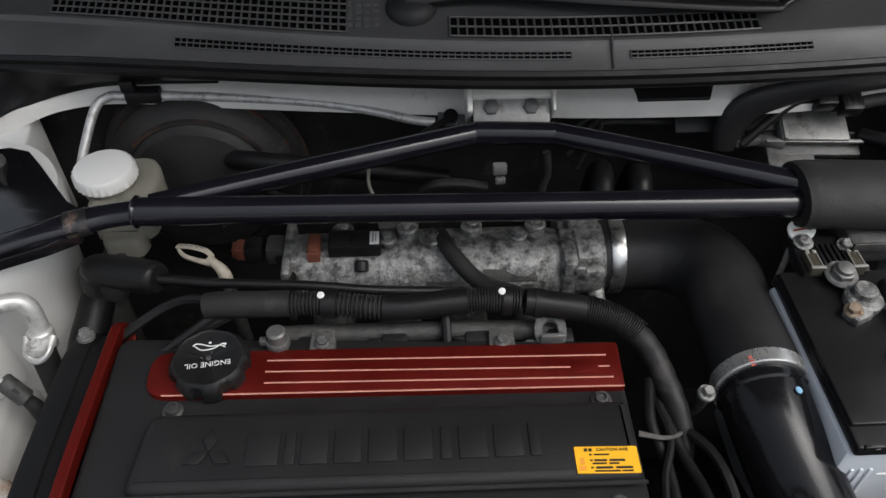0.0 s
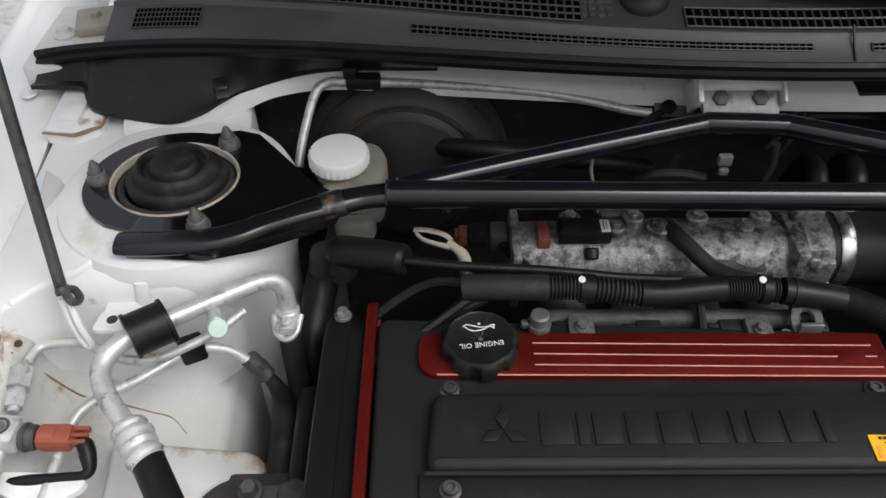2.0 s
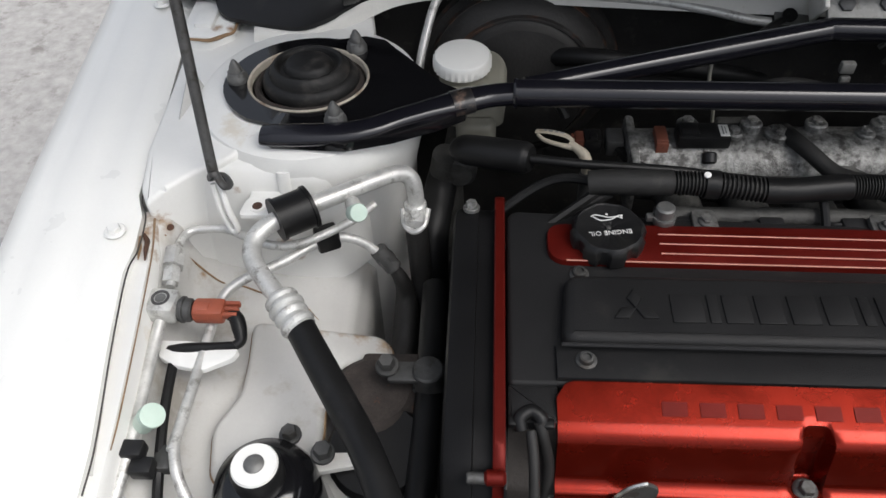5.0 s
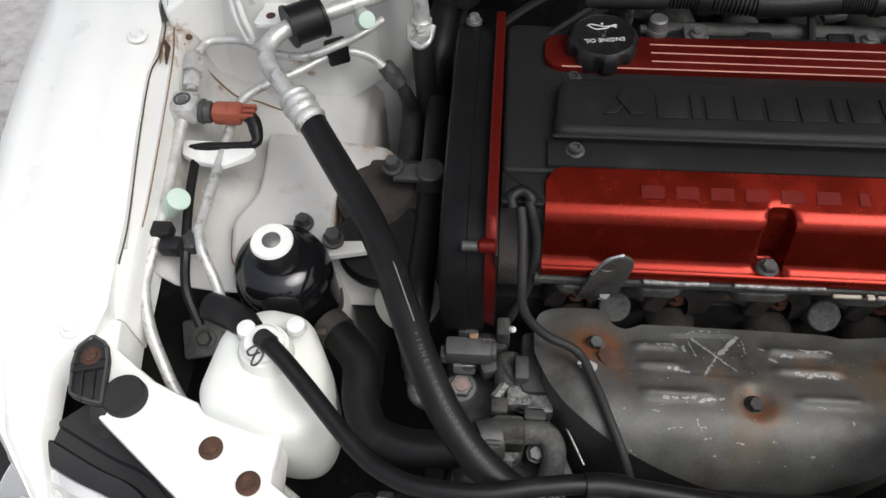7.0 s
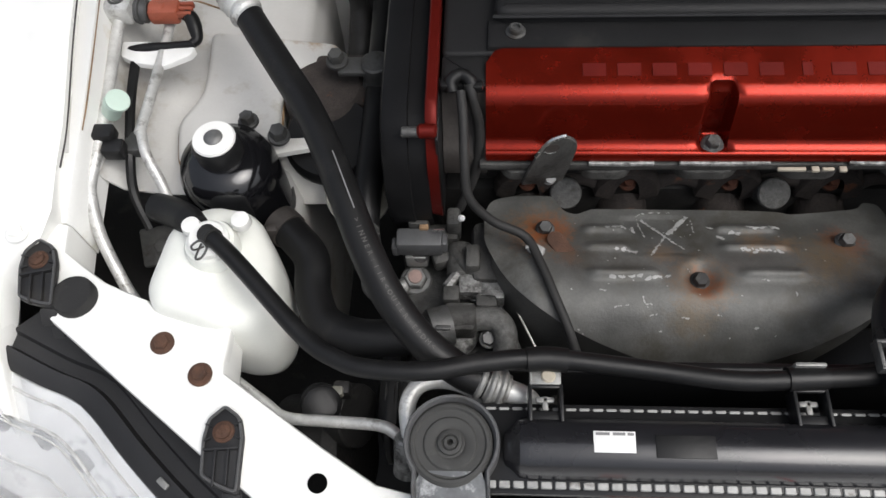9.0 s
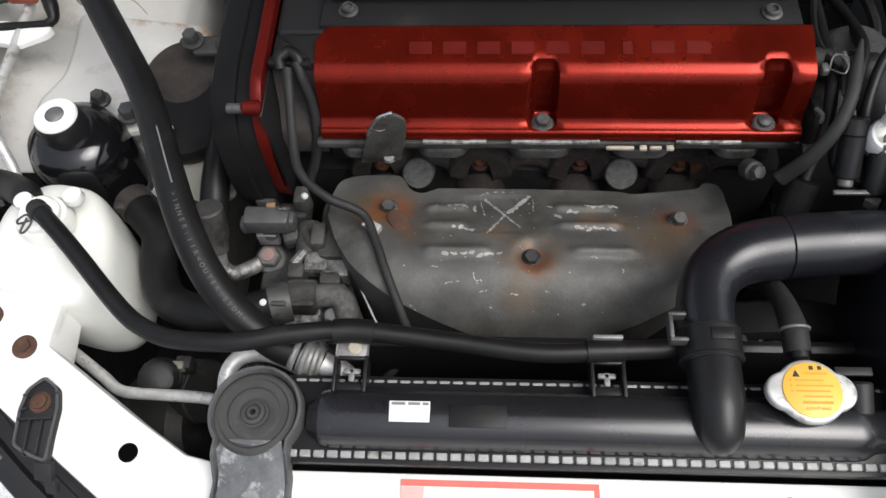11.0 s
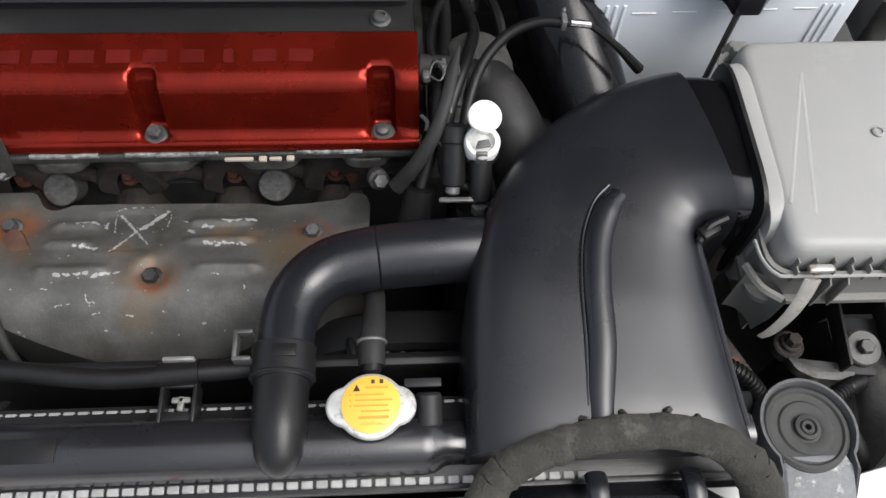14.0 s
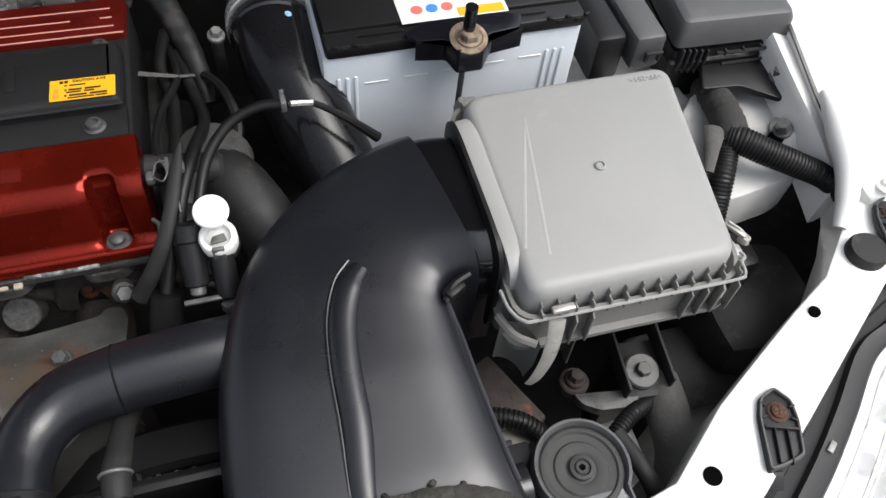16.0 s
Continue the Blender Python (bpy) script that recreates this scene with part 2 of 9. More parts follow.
chalk = material("pale_scuff", (0.33, 0.33, 0.32), 0.7, 0.2, vary=0.3, scale=200, bump=0.2)
grey_plastic = material("grey_airbox_plastic", (0.285, 0.284, 0.275), 0.48, vary=0.05, scale=9, bump=0.14, fine=900, dirt=(0.32, 0.319, 0.308), amount=0.25, dirt_scale=8)
grey_plastic_dark = material("grey_plastic_tray", (0.165, 0.162, 0.15), 0.55, vary=0.12, scale=14, bump=0.14, fine=700, dirt=(0.08, 0.076, 0.07), amount=0.3, dirt_scale=18)
lid_pale = material("pale_worn_plastic", (0.31, 0.309, 0.300), 0.5, vary=0.1, scale=30, bump=0.1)
lid_grey = material("dusty_dark_grey_plastic", (0.075, 0.075, 0.076), 0.42, vary=0.12, scale=14, bump=0.12, fine=600, dirt=(0.10, 0.099, 0.096), amount=0.3, dirt_scale=9, spec=0.5)
battery_white = material("translucent_battery_case", (0.62, 0.66, 0.70), 0.35, vary=0.05, scale=12, bump=0.03)
white_plastic = material("white_plastic", (0.80, 0.80, 0.77), 0.38, vary=0.03, scale=20, bump=0.04)
bottle_white = material("milky_plastic", (0.76, 0.77, 0.72), 0.4, vary=0.06, scale=14, bump=0.05, dirt=(0.62, 0.60, 0.50), amount=0.2, dirt_scale=12)
tank_cream = material("cream_plastic", (0.24, 0.232, 0.195), 0.45, vary=0.1, scale=18, bump=0.05, dirt=(0.13, 0.12, 0.10), amount=0.35, dirt_scale=22)
bone_plastic = material("yellowed_plastic", (0.38, 0.34, 0.27), 0.5, vary=0.12, scale=60, bump=0.1, dirt=(0.25, 0.20, 0.14), amount=0.25, dirt_scale=60)
rim_cream = material("rust_stained_cream_sealant", (0.52, 0.47, 0.39), 0.6, vary=0.2, scale=60, bump=0.2, dirt=(0.20, 0.105, 0.055), amount=0.42, dirt_scale=38)
link_smoke = material("smoked_amber_plastic", (0.055, 0.050, 0.036), 0.3, vary=0.15, scale=30, bump=0.03)
yellow_label = material("yellow_label", (0.85, 0.44, 0.02), 0.4, vary=0.05, scale=30, bump=0.0)
cap_yellow = material("pale_yellow_label", (0.82, 0.46, 0.07), 0.4, vary=0.05, scale=30, bump=0.0)
orange_ink = material("orange_ink", (0.75, 0.30, 0.04), 0.5, vary=0.1, scale=80, bump=0.0)
black_ink = material("black_ink", (0.012, 0.012, 0.012), 0.5, vary=0.1, scale=80, bump=0.0)
white_ink = material("white_ink", (0.72, 0.72, 0.70), 0.5, vary=0.08, scale=80, bump=0.0)
grey_ink = material("faded_grey_ink", (0.20, 0.20, 0.20), 0.6, vary=0.3, scale=200, bump=0.0)
red_ink = material("red_ink", (0.68, 0.15, 0.12), 0.5, vary=0.1, scale=80, bump=0.0)
pink_ink = material("faded_red_ink", (0.78, 0.42, 0.38), 0.5, vary=0.1, scale=80, bump=0.0)
blue_ink = material("blue_ink", (0.05, 0.22, 0.55), 0.5, vary=0.1, scale=80, bump=0.0)
blue_pale = material("pale_blue_paint", (0.22, 0.42, 0.62), 0.5, vary=0.2, scale=300, bump=0.0)
clamp_steel = material("brushed_steel_band", (0.72, 0.72, 0.70), 0.30, 0.8, vary=0.12, scale=80, bump=0.05)
connector_red = material("brick_red_plastic", (0.30, 0.075, 0.04), 0.5, vary=0.15, scale=60, bump=0.08)
green_plastic = material("pale_green_plastic", (0.50, 0.62, 0.54), 0.4, vary=0.05, scale=40, bump=0.03)
sky_plastic = material("pale_tape", (0.74, 0.74, 0.72), 0.6, vary=0.1, scale=50, bump=0.2)
cloth_dark = material("dark_cloth_tape", (0.032, 0.031, 0.029), 0.85, vary=0.3, scale=50, bump=0.6, fine=260, dirt=(0.07, 0.067, 0.06), amount=0.2, dirt_scale=40)
cloth_tape = material("grey_cloth_tape", (0.085, 0.082, 0.077), 0.9, vary=0.25, scale=60, bump=0.5, fine=300)
# Near-black without gloss: paints the dark of openings that aren't cut.
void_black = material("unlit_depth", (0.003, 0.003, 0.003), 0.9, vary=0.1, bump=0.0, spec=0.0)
bonnet_lining = material("dark_bonnet_lining", (0.02, 0.02, 0.02), 0.95, vary=0.3, scale=12, bump=0.6, fine=60, spec=0.1)
concrete = material("stained_concrete", (0.37, 0.36, 0.345), 0.9, vary=0.24, scale=24, bump=0.25, fine=300, dirt=(0.21, 0.20, 0.185), amount=0.40, dirt_scale=11)
lens_mat = material("clear_lens_plastic", (0.93, 0.94, 0.95), 0.08, vary=0.04, scale=18, bump=0.0, ior_trans=0.80)
reflector_mat = material("silvered_reflector", (0.80, 0.80, 0.80), 0.30, 0.35, vary=0.12, scale=22, bump=0.05)
windscreen_mat = material("dark_windscreen", (0.01, 0.012, 0.012), 0.06, vary=0.1, scale=4, bump=0.0, coat=0.6)


# ---- mesh builders ----
def spline(pts, per=8, closed=False):
    """A smooth line through the points."""
    p = [Vector(q) for q in pts]
    if len(p) == 2:
        return [p[0].lerp(p[1], i / per) for i in range(per + 1)]
    out, n = [], len(p)
    for i in range(n if closed else n - 1):
        a, b, c, d = (p[(i - 1) % n] if closed or i else p[0] * 2 - p[1]), p[i], p[(i + 1) % n], (p[(i + 2) % n] if closed or i + 2 < n else p[-1] * 2 - p[-2])
        for k in range(per):
            t = k / per
            out.append(0.5 * (2 * b + (c - a) * t + (2 * a - 5 * b + 4 * c - d) * t * t + (3 * b - a - 3 * c + d) * t ** 3))
    if not closed:
        out.append(p[-1])
    return out


def lerp_list(vals, u):
    if not isinstance(vals, (list, tuple)):
        return vals
    f = u * (len(vals) - 1)
    i = min(int(f), len(vals) - 2)
    return vals[i] + (vals[i + 1] - vals[i]) * (f - i)


def loft(sections, caps=True, ring=True, close=False):
    """A skin over sections of equal point count."""
    bm = bmesh.new()
    vs = [[bm.verts.new(p) for p in s] for s in sections]
    n = len(vs[0])
    for k in range(len(vs) if close else len(vs) - 1):
        a, b = vs[k], vs[(k + 1) % len(vs)]
        for i in range(n if ring else n - 1):
            bm.faces.new((a[i], a[(i + 1) % n], b[(i + 1) % n], b[i]))
    if caps and not close and ring:
        bm.faces.new(list(reversed(vs[0])))
        bm.faces.new(vs[-1])
    bmesh.ops.recalc_face_normals(bm, faces=bm.faces)
    return bm


def tube(pts, r, n=14, per=8, smooth=True, rings=0, depth=0.0, flat=1.0, up=None):
    """A hose, pipe or bar along the points; rings: corrugations in all; flat: height over width."""
    line = spline(pts, per) if smooth else [Vector(q) for q in pts]
    if rings:
        dist = [0.0]
        for a, b in zip(line, line[1:]):
            dist.append(dist[-1] + (b - a).length)
        fine, m = [], rings * 4
        for i in range(m + 1):
            d = dist[-1] * i / m
            k = max(j for j in range(len(dist) - 1) if dist[j] <= d + 1e-9)
            fine.append(line[k].lerp(line[k + 1], min(1, (d - dist[k]) / max(1e-9, dist[k + 1] - dist[k]))))
        line = fine
    secs, side = [], None
    for i, p in enumerate(line):
        t = (line[min(i + 1, len(line) - 1)] - line[max(i - 1, 0)]).normalized()
        if side is None:
            ref = Vector(up) if up else (Vector((0, 0, 1)) if abs(t.z) < 0.9 else Vector((0, 1, 0)))
            side = t.cross(ref).normalized()
        side = (side - t * side.dot(t)).normalized()
        top = side.cross(t)
        rr = lerp_list(r, i / (len(line) - 1))
        if rings:
            rr += depth * (0.5 if i % 4 in (1, 2) else -0.5)
        secs.append([p + (side * math.cos(a) + top * math.sin(a) * flat) * rr for a in (2 * math.pi * k / n for k in range(n))])
    return loft(secs)


def box(c, s, bev=0.003, rot=(0, 0, 0), seg=2, taper=1.0):
    """A rounded block round c; taper: the top's size over the foot's."""
    bm = bmesh.new()
    bmesh.ops.create_cube(bm, size=1)
    for v in bm.verts:
        k = taper if v.co.z > 0 else 1.0
        v.co = Vector((v.co.x * s[0] * k, v.co.y * s[1] * k, v.co.z * s[2]))
    if bev:
        bmesh.ops.bevel(bm, geom=bm.edges[:], offset=min(bev, 0.45 * min(s)), segments=seg, affect="EDGES", profile=0.5)
    bm.transform(pose(*c, *rot))
    return bm


def lathe(profile, c=(0, 0, 0), axis=(0, 0, 1), n=32):
    """A turned form: (radius, height) along axis from c."""
    q = Vector((0, 0, 1)).rotation_difference(Vector(axis).normalized()).to_matrix()
    secs = [[Vector(c) + q @ Vector((max(r, 1e-4) * math.cos(a), max(r, 1e-4) * math.sin(a), h)) for a in (2 * math.pi * k / n for k in range(n))] for r, h in profile]
    return loft(secs)


def cyl(p0, p1, r, r1=None, bev=0.0015, n=20):
    d = Vector(p1) - Vector(p0)
    r1 = r if r1 is None else r1
    e = min(bev, 0.4 * r, 0.4 * d.length)
    return lathe([(r - e, 0), (r, e), (r1, d.length - e), (r1 - e, d.length)], p0, d, n)


def hexagon(c, axis, r, h, turn=0.0):
    q = Vector((0, 0, 1)).rotation_difference(Vector(axis).normalized()).to_matrix()
    secs = [[Vector(c) + q @ Vector((k * r * math.cos(a), k * r * math.sin(a), z)) for a in (turn + math.pi * i / 3 for i in range(6))] for k, z in ((1, 0), (1, h * 0.85), (0.86, h))]
    return loft(secs)


def prism(outline, z0, z1, bev=0.002, holes=(), seg=2):
    """A plate with the outline (x, y) from z0 to z1, z1 a number or a function of x, y."""
    bm = bmesh.new()
    vs = [bm.verts.new((x, y, 0)) for x, y in outline]
    face = bm.faces.new(vs)
    if face.normal.z < 0:
        face.normal_flip()
    up = bmesh.ops.extrude_face_region(bm, geom=[face])
    top = [g for g in up["geom"] if isinstance(g, bmesh.types.BMVert)]
    tops = set(top)
    for v in bm.verts:
        z = z1 if v in tops else z0
        v.co.z = z(v.co.x, v.co.y) if callable(z) else z
    bmesh.ops.recalc_face_normals(bm, faces=bm.faces)
    if bev:
        edges = [e for e in bm.edges if e.verts[0] in tops and e.verts[1] in tops]
        bmesh.ops.bevel(bm, geom=edges, offset=bev, segments=seg, affect="EDGES", profile=0.5)
    return bm


def rounded(pts, r, seg=5):
    """The outline with its corners rounded; r: one radius or one a corner."""
    out, n = [], len(pts)
    for i, p in enumerate(pts):
        p, a, b = Vector(p), Vector(pts[i - 1]), Vector(pts[(i + 1) % n])
        rr = r[i] if isinstance(r, (list, tuple)) else r
        rr = min(rr, 0.45 * (a - p).length, 0.45 * (b - p).length)
        s, e = p + (a - p).normalized() * rr, p + (b - p).normalized() * rr
        for k in range(seg + 1):
            t = k / seg
            out.append(tuple(s * (1 - t) ** 2 + p * 2 * t * (1 - t) + e * t * t))
    return out


def sheet(fn, nu, nv, thick=0.0):
    """A panel from fn(u, v) -> point, given a real thickness."""
    bm = bmesh.new()
    g = [[bm.verts.new(fn(i / nu, j / nv)) for j in range(nv + 1)] for i in range(nu + 1)]
    for i in range(nu):
        for j in range(nv):
            bm.faces.new((g[i][j], g[i + 1][j], g[i + 1][j + 1], g[i][j + 1]))
    bmesh.ops.recalc_face_normals(bm, faces=bm.faces)
    if thick:
        bmesh.ops.solidify(bm, geom=bm.faces[:], thickness=thick)
    return bm


def joined(*bms):
    out = bmesh.new()
    for b in bms:
        me = bpy.data.meshes.new("tmp")
        b.to_mesh(me)
        b.free()
        out.from_mesh(me)
        bpy.data.meshes.remove(me)
    return out


def finish(bm, name, mat, sharp=38):
    for f in bm.faces:
        f.smooth = True
    lim = radians(sharp)
    for e in bm.edges:
        if len(e.link_faces) == 2 and e.calc_face_angle(0) > lim:
            e.smooth = False
    me = bpy.data.meshes.new(name)
    bm.to_mesh(me)
    bm.free()
    me.materials.append(mat)
    return me


def world_at(ob):
    p = Vector((0, 0, 0))
    while ob is not None:
        p += ob.location
        ob = ob.parent
    return p


def thing(name, at, label, category, group="", kind=""):
    ob = new(name)
    ob.location = at
    ob.empty_display_size = 0.02
    return tagged(ob, label, category, group, kind)


def part(name, bm, mat, parent, label="", sharp=38):
    """One mesh under a thing or part; bm is given in the world's coordinates."""
    off = world_at(parent)
    bm.transform(Matrix.Translation(-off))
    ob = new(name, finish(bm, name, mat, sharp))
    ob.parent = parent
    if label:
        tagged(ob, label)
    return ob


def solo(name, bm, mat, label, category, group="", kind="", sharp=38):
    """A thing of one mesh."""
    lo = [min(v.co[i] for v in bm.verts) for i in range(3)]
    hi = [max(v.co[i] for v in bm.verts) for i in range(3)]
    at = Vector(((lo[0] + hi[0]) / 2, (lo[1] + hi[1]) / 2, lo[2]))
    bm.transform(Matrix.Translation(-at))
    ob = new(name, finish(bm, name, mat, sharp))
    ob.location = at
    return tagged(ob, label, category, group, kind)


def bolt(parent, c, axis=(0, 0, 1), r=0.007, mat=None, h=0.006, washer=1.5, label=""):
    """A hexagon bolt with its flange, head towards axis."""
    a = Vector(axis).normalized()
    bm = hexagon(Vector(c) + a * 0.0015, axis, r, h, random.random())
    if washer:
        bm = joined(bm, cyl(Vector(c) - a * 0.002, Vector(c) + a * 0.002, r * washer, bev=0.0006, n=18))
    return part("bolt", bm, mat or zinc, parent, label)


def letters(body, size, m, mat, parent, name="lettering", depth=0.0004, spread=1.0):
    cu = bpy.data.curves.new(name, "FONT")
    cu.body, cu.size, cu.align_x, cu.align_y, cu.extrude, cu.resolution_u, cu.space_character = body, size, "CENTER", "CENTER", depth, 2, spread
    tmp = bpy.data.objects.new("tmp", cu)
    scene.collection.objects.link(tmp)
    me = bpy.data.meshes.new_from_object(tmp.evaluated_get(bpy.context.evaluated_depsgraph_get()))
    bpy.data.objects.remove(tmp)
    bpy.data.curves.remove(cu)
    bm = bmesh.new()
    bm.from_mesh(me)
    bpy.data.meshes.remove(me)
    bm.transform(m)
    return part(name, bm, mat, parent)


def bars(rects, m, mat, parent, name="print", h=0.0004):
    """Flat printed marks: (x, y, w, d) on the plane of m."""
    bms = []
    for x, y, w, d in rects:
        b = box((x, y, h / 2), (w, d, h), 0)
        b.transform(m)
        bms.append(b)
    return part(name, joined(*bms), mat, parent)


# ---- ground and car body ----
solo("ground", sheet(lambda u, v: (-60 + 120 * u, -60 + 120 * v, 0.004 * noise.noise((u * 40, v * 40, 0))), 40, 40, 0.05), concrete, "weathered grey concrete yard under the car", "ground", kind="structure")

CX = 0.084
car = thing("car_body", (CX, 0.3, 0.0), "white painted car body with open engine bay and light rust", "car")


def flip(bm, right):
    if right:
        for v in bm.verts:
            v.co.x = 2 * CX - v.co.x
        bmesh.ops.reverse_faces(bm, faces=bm.faces[:])
    return bm


FENDER = [  # y, inner x, outer x, height
    (1.05, -0.640, -0.735, 0.955), (0.70, -0.607, -0.722, 0.925), (0.62, -0.600, -0.718, 0.920), (0.55, -0.594, -0.715, 0.915), (0.46, -0.588, -0.712, 0.909), (0.418, -0.586, -0.710, 0.906), (0.395, -0.577, -0.710, 0.902),
    (0.36, -0.574, -0.709, 0.898), (0.335, -0.577, -0.708, 0.895), (0.27, -0.571, -0.706, 0.884), (0.19, -0.562, -0.699, 0.868), (0.155, -0.563, -0.692, 0.858), (0.12, -0.562, -0.682, 0.848), (0.095, -0.572, -0.674, 0.836),
    (0.075, -0.603, -0.667, 0.820), (0.03, -0.610, -0.652, 0.790), (-0.022, -0.597, -0.610, 0.758)]


def fender_section(y, xi, xo, z):
    w = xo - xi
    pts = [(xi - 0.002, z - 0.034), (xi, z - 0.004), (xi + 0.08 * w, z), (xi + 0.22 * w, z + 0.003), (xi + 0.30 * w, z + 0.0005), (xi + 0.38 * w, z + 0.004), (xi + 0.60 * w, z + 0.003), (xi + 0.68 * w, z - 0.001), (xi + 0.76 * w, z + 0.0005),
           (xi + 0.92 * w, z - 0.008), (xo, z - 0.024), (xo - 0.018, z - 0.065), (xo - 0.034, z - 0.14), (xo - 0.045, z - 0.28), (xo - 0.045, z - 0.60)]
    return [(x, y, zz) for x, zz in pts]


def fender():
    ys = [f[0] for f in FENDER]
    rows_ = []
    for k in range(len(FENDER) - 1):
        for j in range(4):
            rows_.append(tuple(FENDER[k][i] + (FENDER[k + 1][i] - FENDER[k][i]) * j / 4 for i in range(4)))
    rows_.append(FENDER[-1])
    bm = loft([fender_section(*f) for f in rows_], ring=False)
    bmesh.ops.solidify(bm, geom=bm.faces[:], thickness=0.0012)
    return bm


WING = [(-0.566, 0.862), (-0.558, 0.856), (-0.553, 0.842), (-0.547, 0.812), (-0.535, 0.795), (-0.500, 0.786), (-0.460, 0.783), (-0.425, 0.779), (-0.400, 0.768), (-0.389, 0.745), (-0.392, 0.60), (-0.395, 0.45)]


def wing_height(x, y):
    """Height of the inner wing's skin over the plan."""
    i = max(k for k in range(len(WING) - 1) if x >= WING[k][0])
    f = (x - WING[i][0]) / (WING[i + 1][0] - WING[i][0])
    v = (i + f) / (len(WING) - 1)
    z = WING[i][1] + (WING[i + 1][1] - WING[i][1]) * f
    z += max(0.0, (y - 0.36) / 0.195) * 0.05 * (1 - v) + 0.004 * noise.noise((x * 14, y * 14, 3))
    return z + (0.10 * (y - 0.25) if v < 0.2 else 0.0)


for right in (False, True):
    slide = Matrix.Translation((-0.010 if right else 0.0, 0, 0))

    def slid(bm):
        bm.transform(slide)
        return bm
    wing = part("fender", slid(flip(fender(), right)), white_paint, car, sharp=60)
    for c in ((-0.592, 0.372, 0.902), (-0.586, 0.101, 0.8395), (-0.640, 0.70, 0.930)):
        c = (2 * CX - c[0] - 0.010, c[1], c[2]) if right else c
        part("fender_bolt", joined(hexagon((c[0], c[1], c[2] + 0.001), (0, 0, 1), 0.006, 0.006), cyl(c, (c[0], c[1], c[2] + 0.003), 0.0095)), white_paint, wing)

    gap = [(f[1] + 0.0028, f[0], f[3] - 0.0055) for f in FENDER[1:12]]
    part("panel_gap", slid(flip(tube(gap, 0.0008, n=6), right)), corner_grime, car, "dark gap between wing and bay")

    # inner wing: gutter under the fender's edge, floor over the wheel, drop towards the engine
    def inner(u, v):
        y = 0.172 + 0.383 * u
        prof = WING
        f = v * (len(prof) - 1)
        i = min(int(f), len(prof) - 2)
        x, z = (prof[i][k] + (prof[i + 1][k] - prof[i][k]) * (f - i) for k in (0, 1))
        lift = max(0.0, (y - 0.36) / 0.195)
        z += lift * 0.05 * (1 - v) + 0.004 * noise.noise((x * 14, y * 14, 3))
        if v < 0.2:
            z += 0.10 * (y - 0.25)
        return (x, y, z)
    part("inner_wing", flip(sheet(inner, 26, 44, 0.002), right), wing_dust_shade, car, "dusty white painted inner wing, bay shade in its colour", 50)
    rail = rounded([(-0.488, 0.352), (-0.365, 0.348), (-0.354, 0.335), (-0.362, 0.320), (-0.398, 0.310), (-0.408, 0.27), (-0.405, 0.235), (-0.42, 0.165), (-0.49, 0.195), (-0.499, 0.240), (-0.482, 0.272), (-0.483, 0.31)], 0.011)
    part("stiffener_panel", flip(prism(rail, 0.74, lambda x, y: 0.804 - 0.22 * max(0, x + 0.43), 0.006, seg=3), right), wing_dust_shade, car)
    if not right:
        part("rust_seam", flip(tube([(x, y, 0.7945 - 0.22 * max(0, x + 0.43)) for x, y in rail[8:] + rail[:8]], 0.0018, n=6, smooth=False), right), rust_stain, car)
    if not right:
        part("rust_seam", flip(tube([(-0.568, 0.398, 0.8925), (-0.5605, 0.36, 0.8872), (-0.5545, 0.30, 0.8782), (-0.5495, 0.22, 0.8632), (-0.5495, 0.19, 0.8560)], [0.0012, 0.0008, 0.0006, 0.0008, 0.0006], n=6), right), rust_stain, car)

    # gutter flange that closes the bay's side at the front
    edge = [(-0.571, 0.41, 0.890), (-0.563, 0.36, 0.885), (-0.557, 0.30, 0.876), (-0.552, 0.22, 0.861), (-0.552, 0.17, 0.849), (-0.555, 0.140, 0.836), (-0.560, 0.120, 0.822)]
    line = spline(edge, 6)
    part("side_flange", slid(flip(loft([[(p.x - 0.024, p.y, p.z - 0.006), (p.x - 0.007, p.y, p.z), (p.x, p.y, p.z + 0.002), (p.x + 0.003, p.y, p.z - 0.004), (p.x + 0.004, p.y, p.z - 0.050), (p.x - 0.002, p.y, p.z - 0.050), (p.x - 0.024, p.y, p.z - 0.030)] for p in line]), right)), bay_paint, car)

    # strut tower with the flat shelf beside it
    T = (-0.443, 0.543)
    tower = lathe([(0.056, 0.60), (0.056, 0.925), (0.060, 0.934), (0.098, 0.934), (0.107, 0.930), (0.112, 0.918), (0.110, 0.892), (0.1045, 0.87), (0.098, 0.84), (0.092, 0.70), (0.09, 0.45)], (T[0], T[1], 0), n=56)
    part("strut_tower", flip(tower, right), bay_paint, car)
    shelf = rounded([(-0.600, 0.70), (-0.5955, 0.62), (-0.5890, 0.55), (-0.5832, 0.46), (-0.5812, 0.418), (-0.571, 0.398), (-0.556, 0.408), (-0.530, 0.428), (-0.50, 0.440), (-0.48, 0.47), (-0.388, 0.622), (-0.40, 0.70)], [0.002, 0.002, 0.002, 0.002, 0.004, 0.006, 0.006, 0.012, 0.012, 0.012, 0.012, 0.012])
    part("wing_shelf", flip(prism(shelf, 0.80, lambda x, y: 0.9332 - 0.28 * max(0.0, 0.46 - y) - 0.34 * max(0.0, -0.555 - x), 0.005, seg=3), right), bay_paint, car)
    front_y = lambda x: 0.036 * max(0.0, (x + 0.435) / 0.048) ** 2
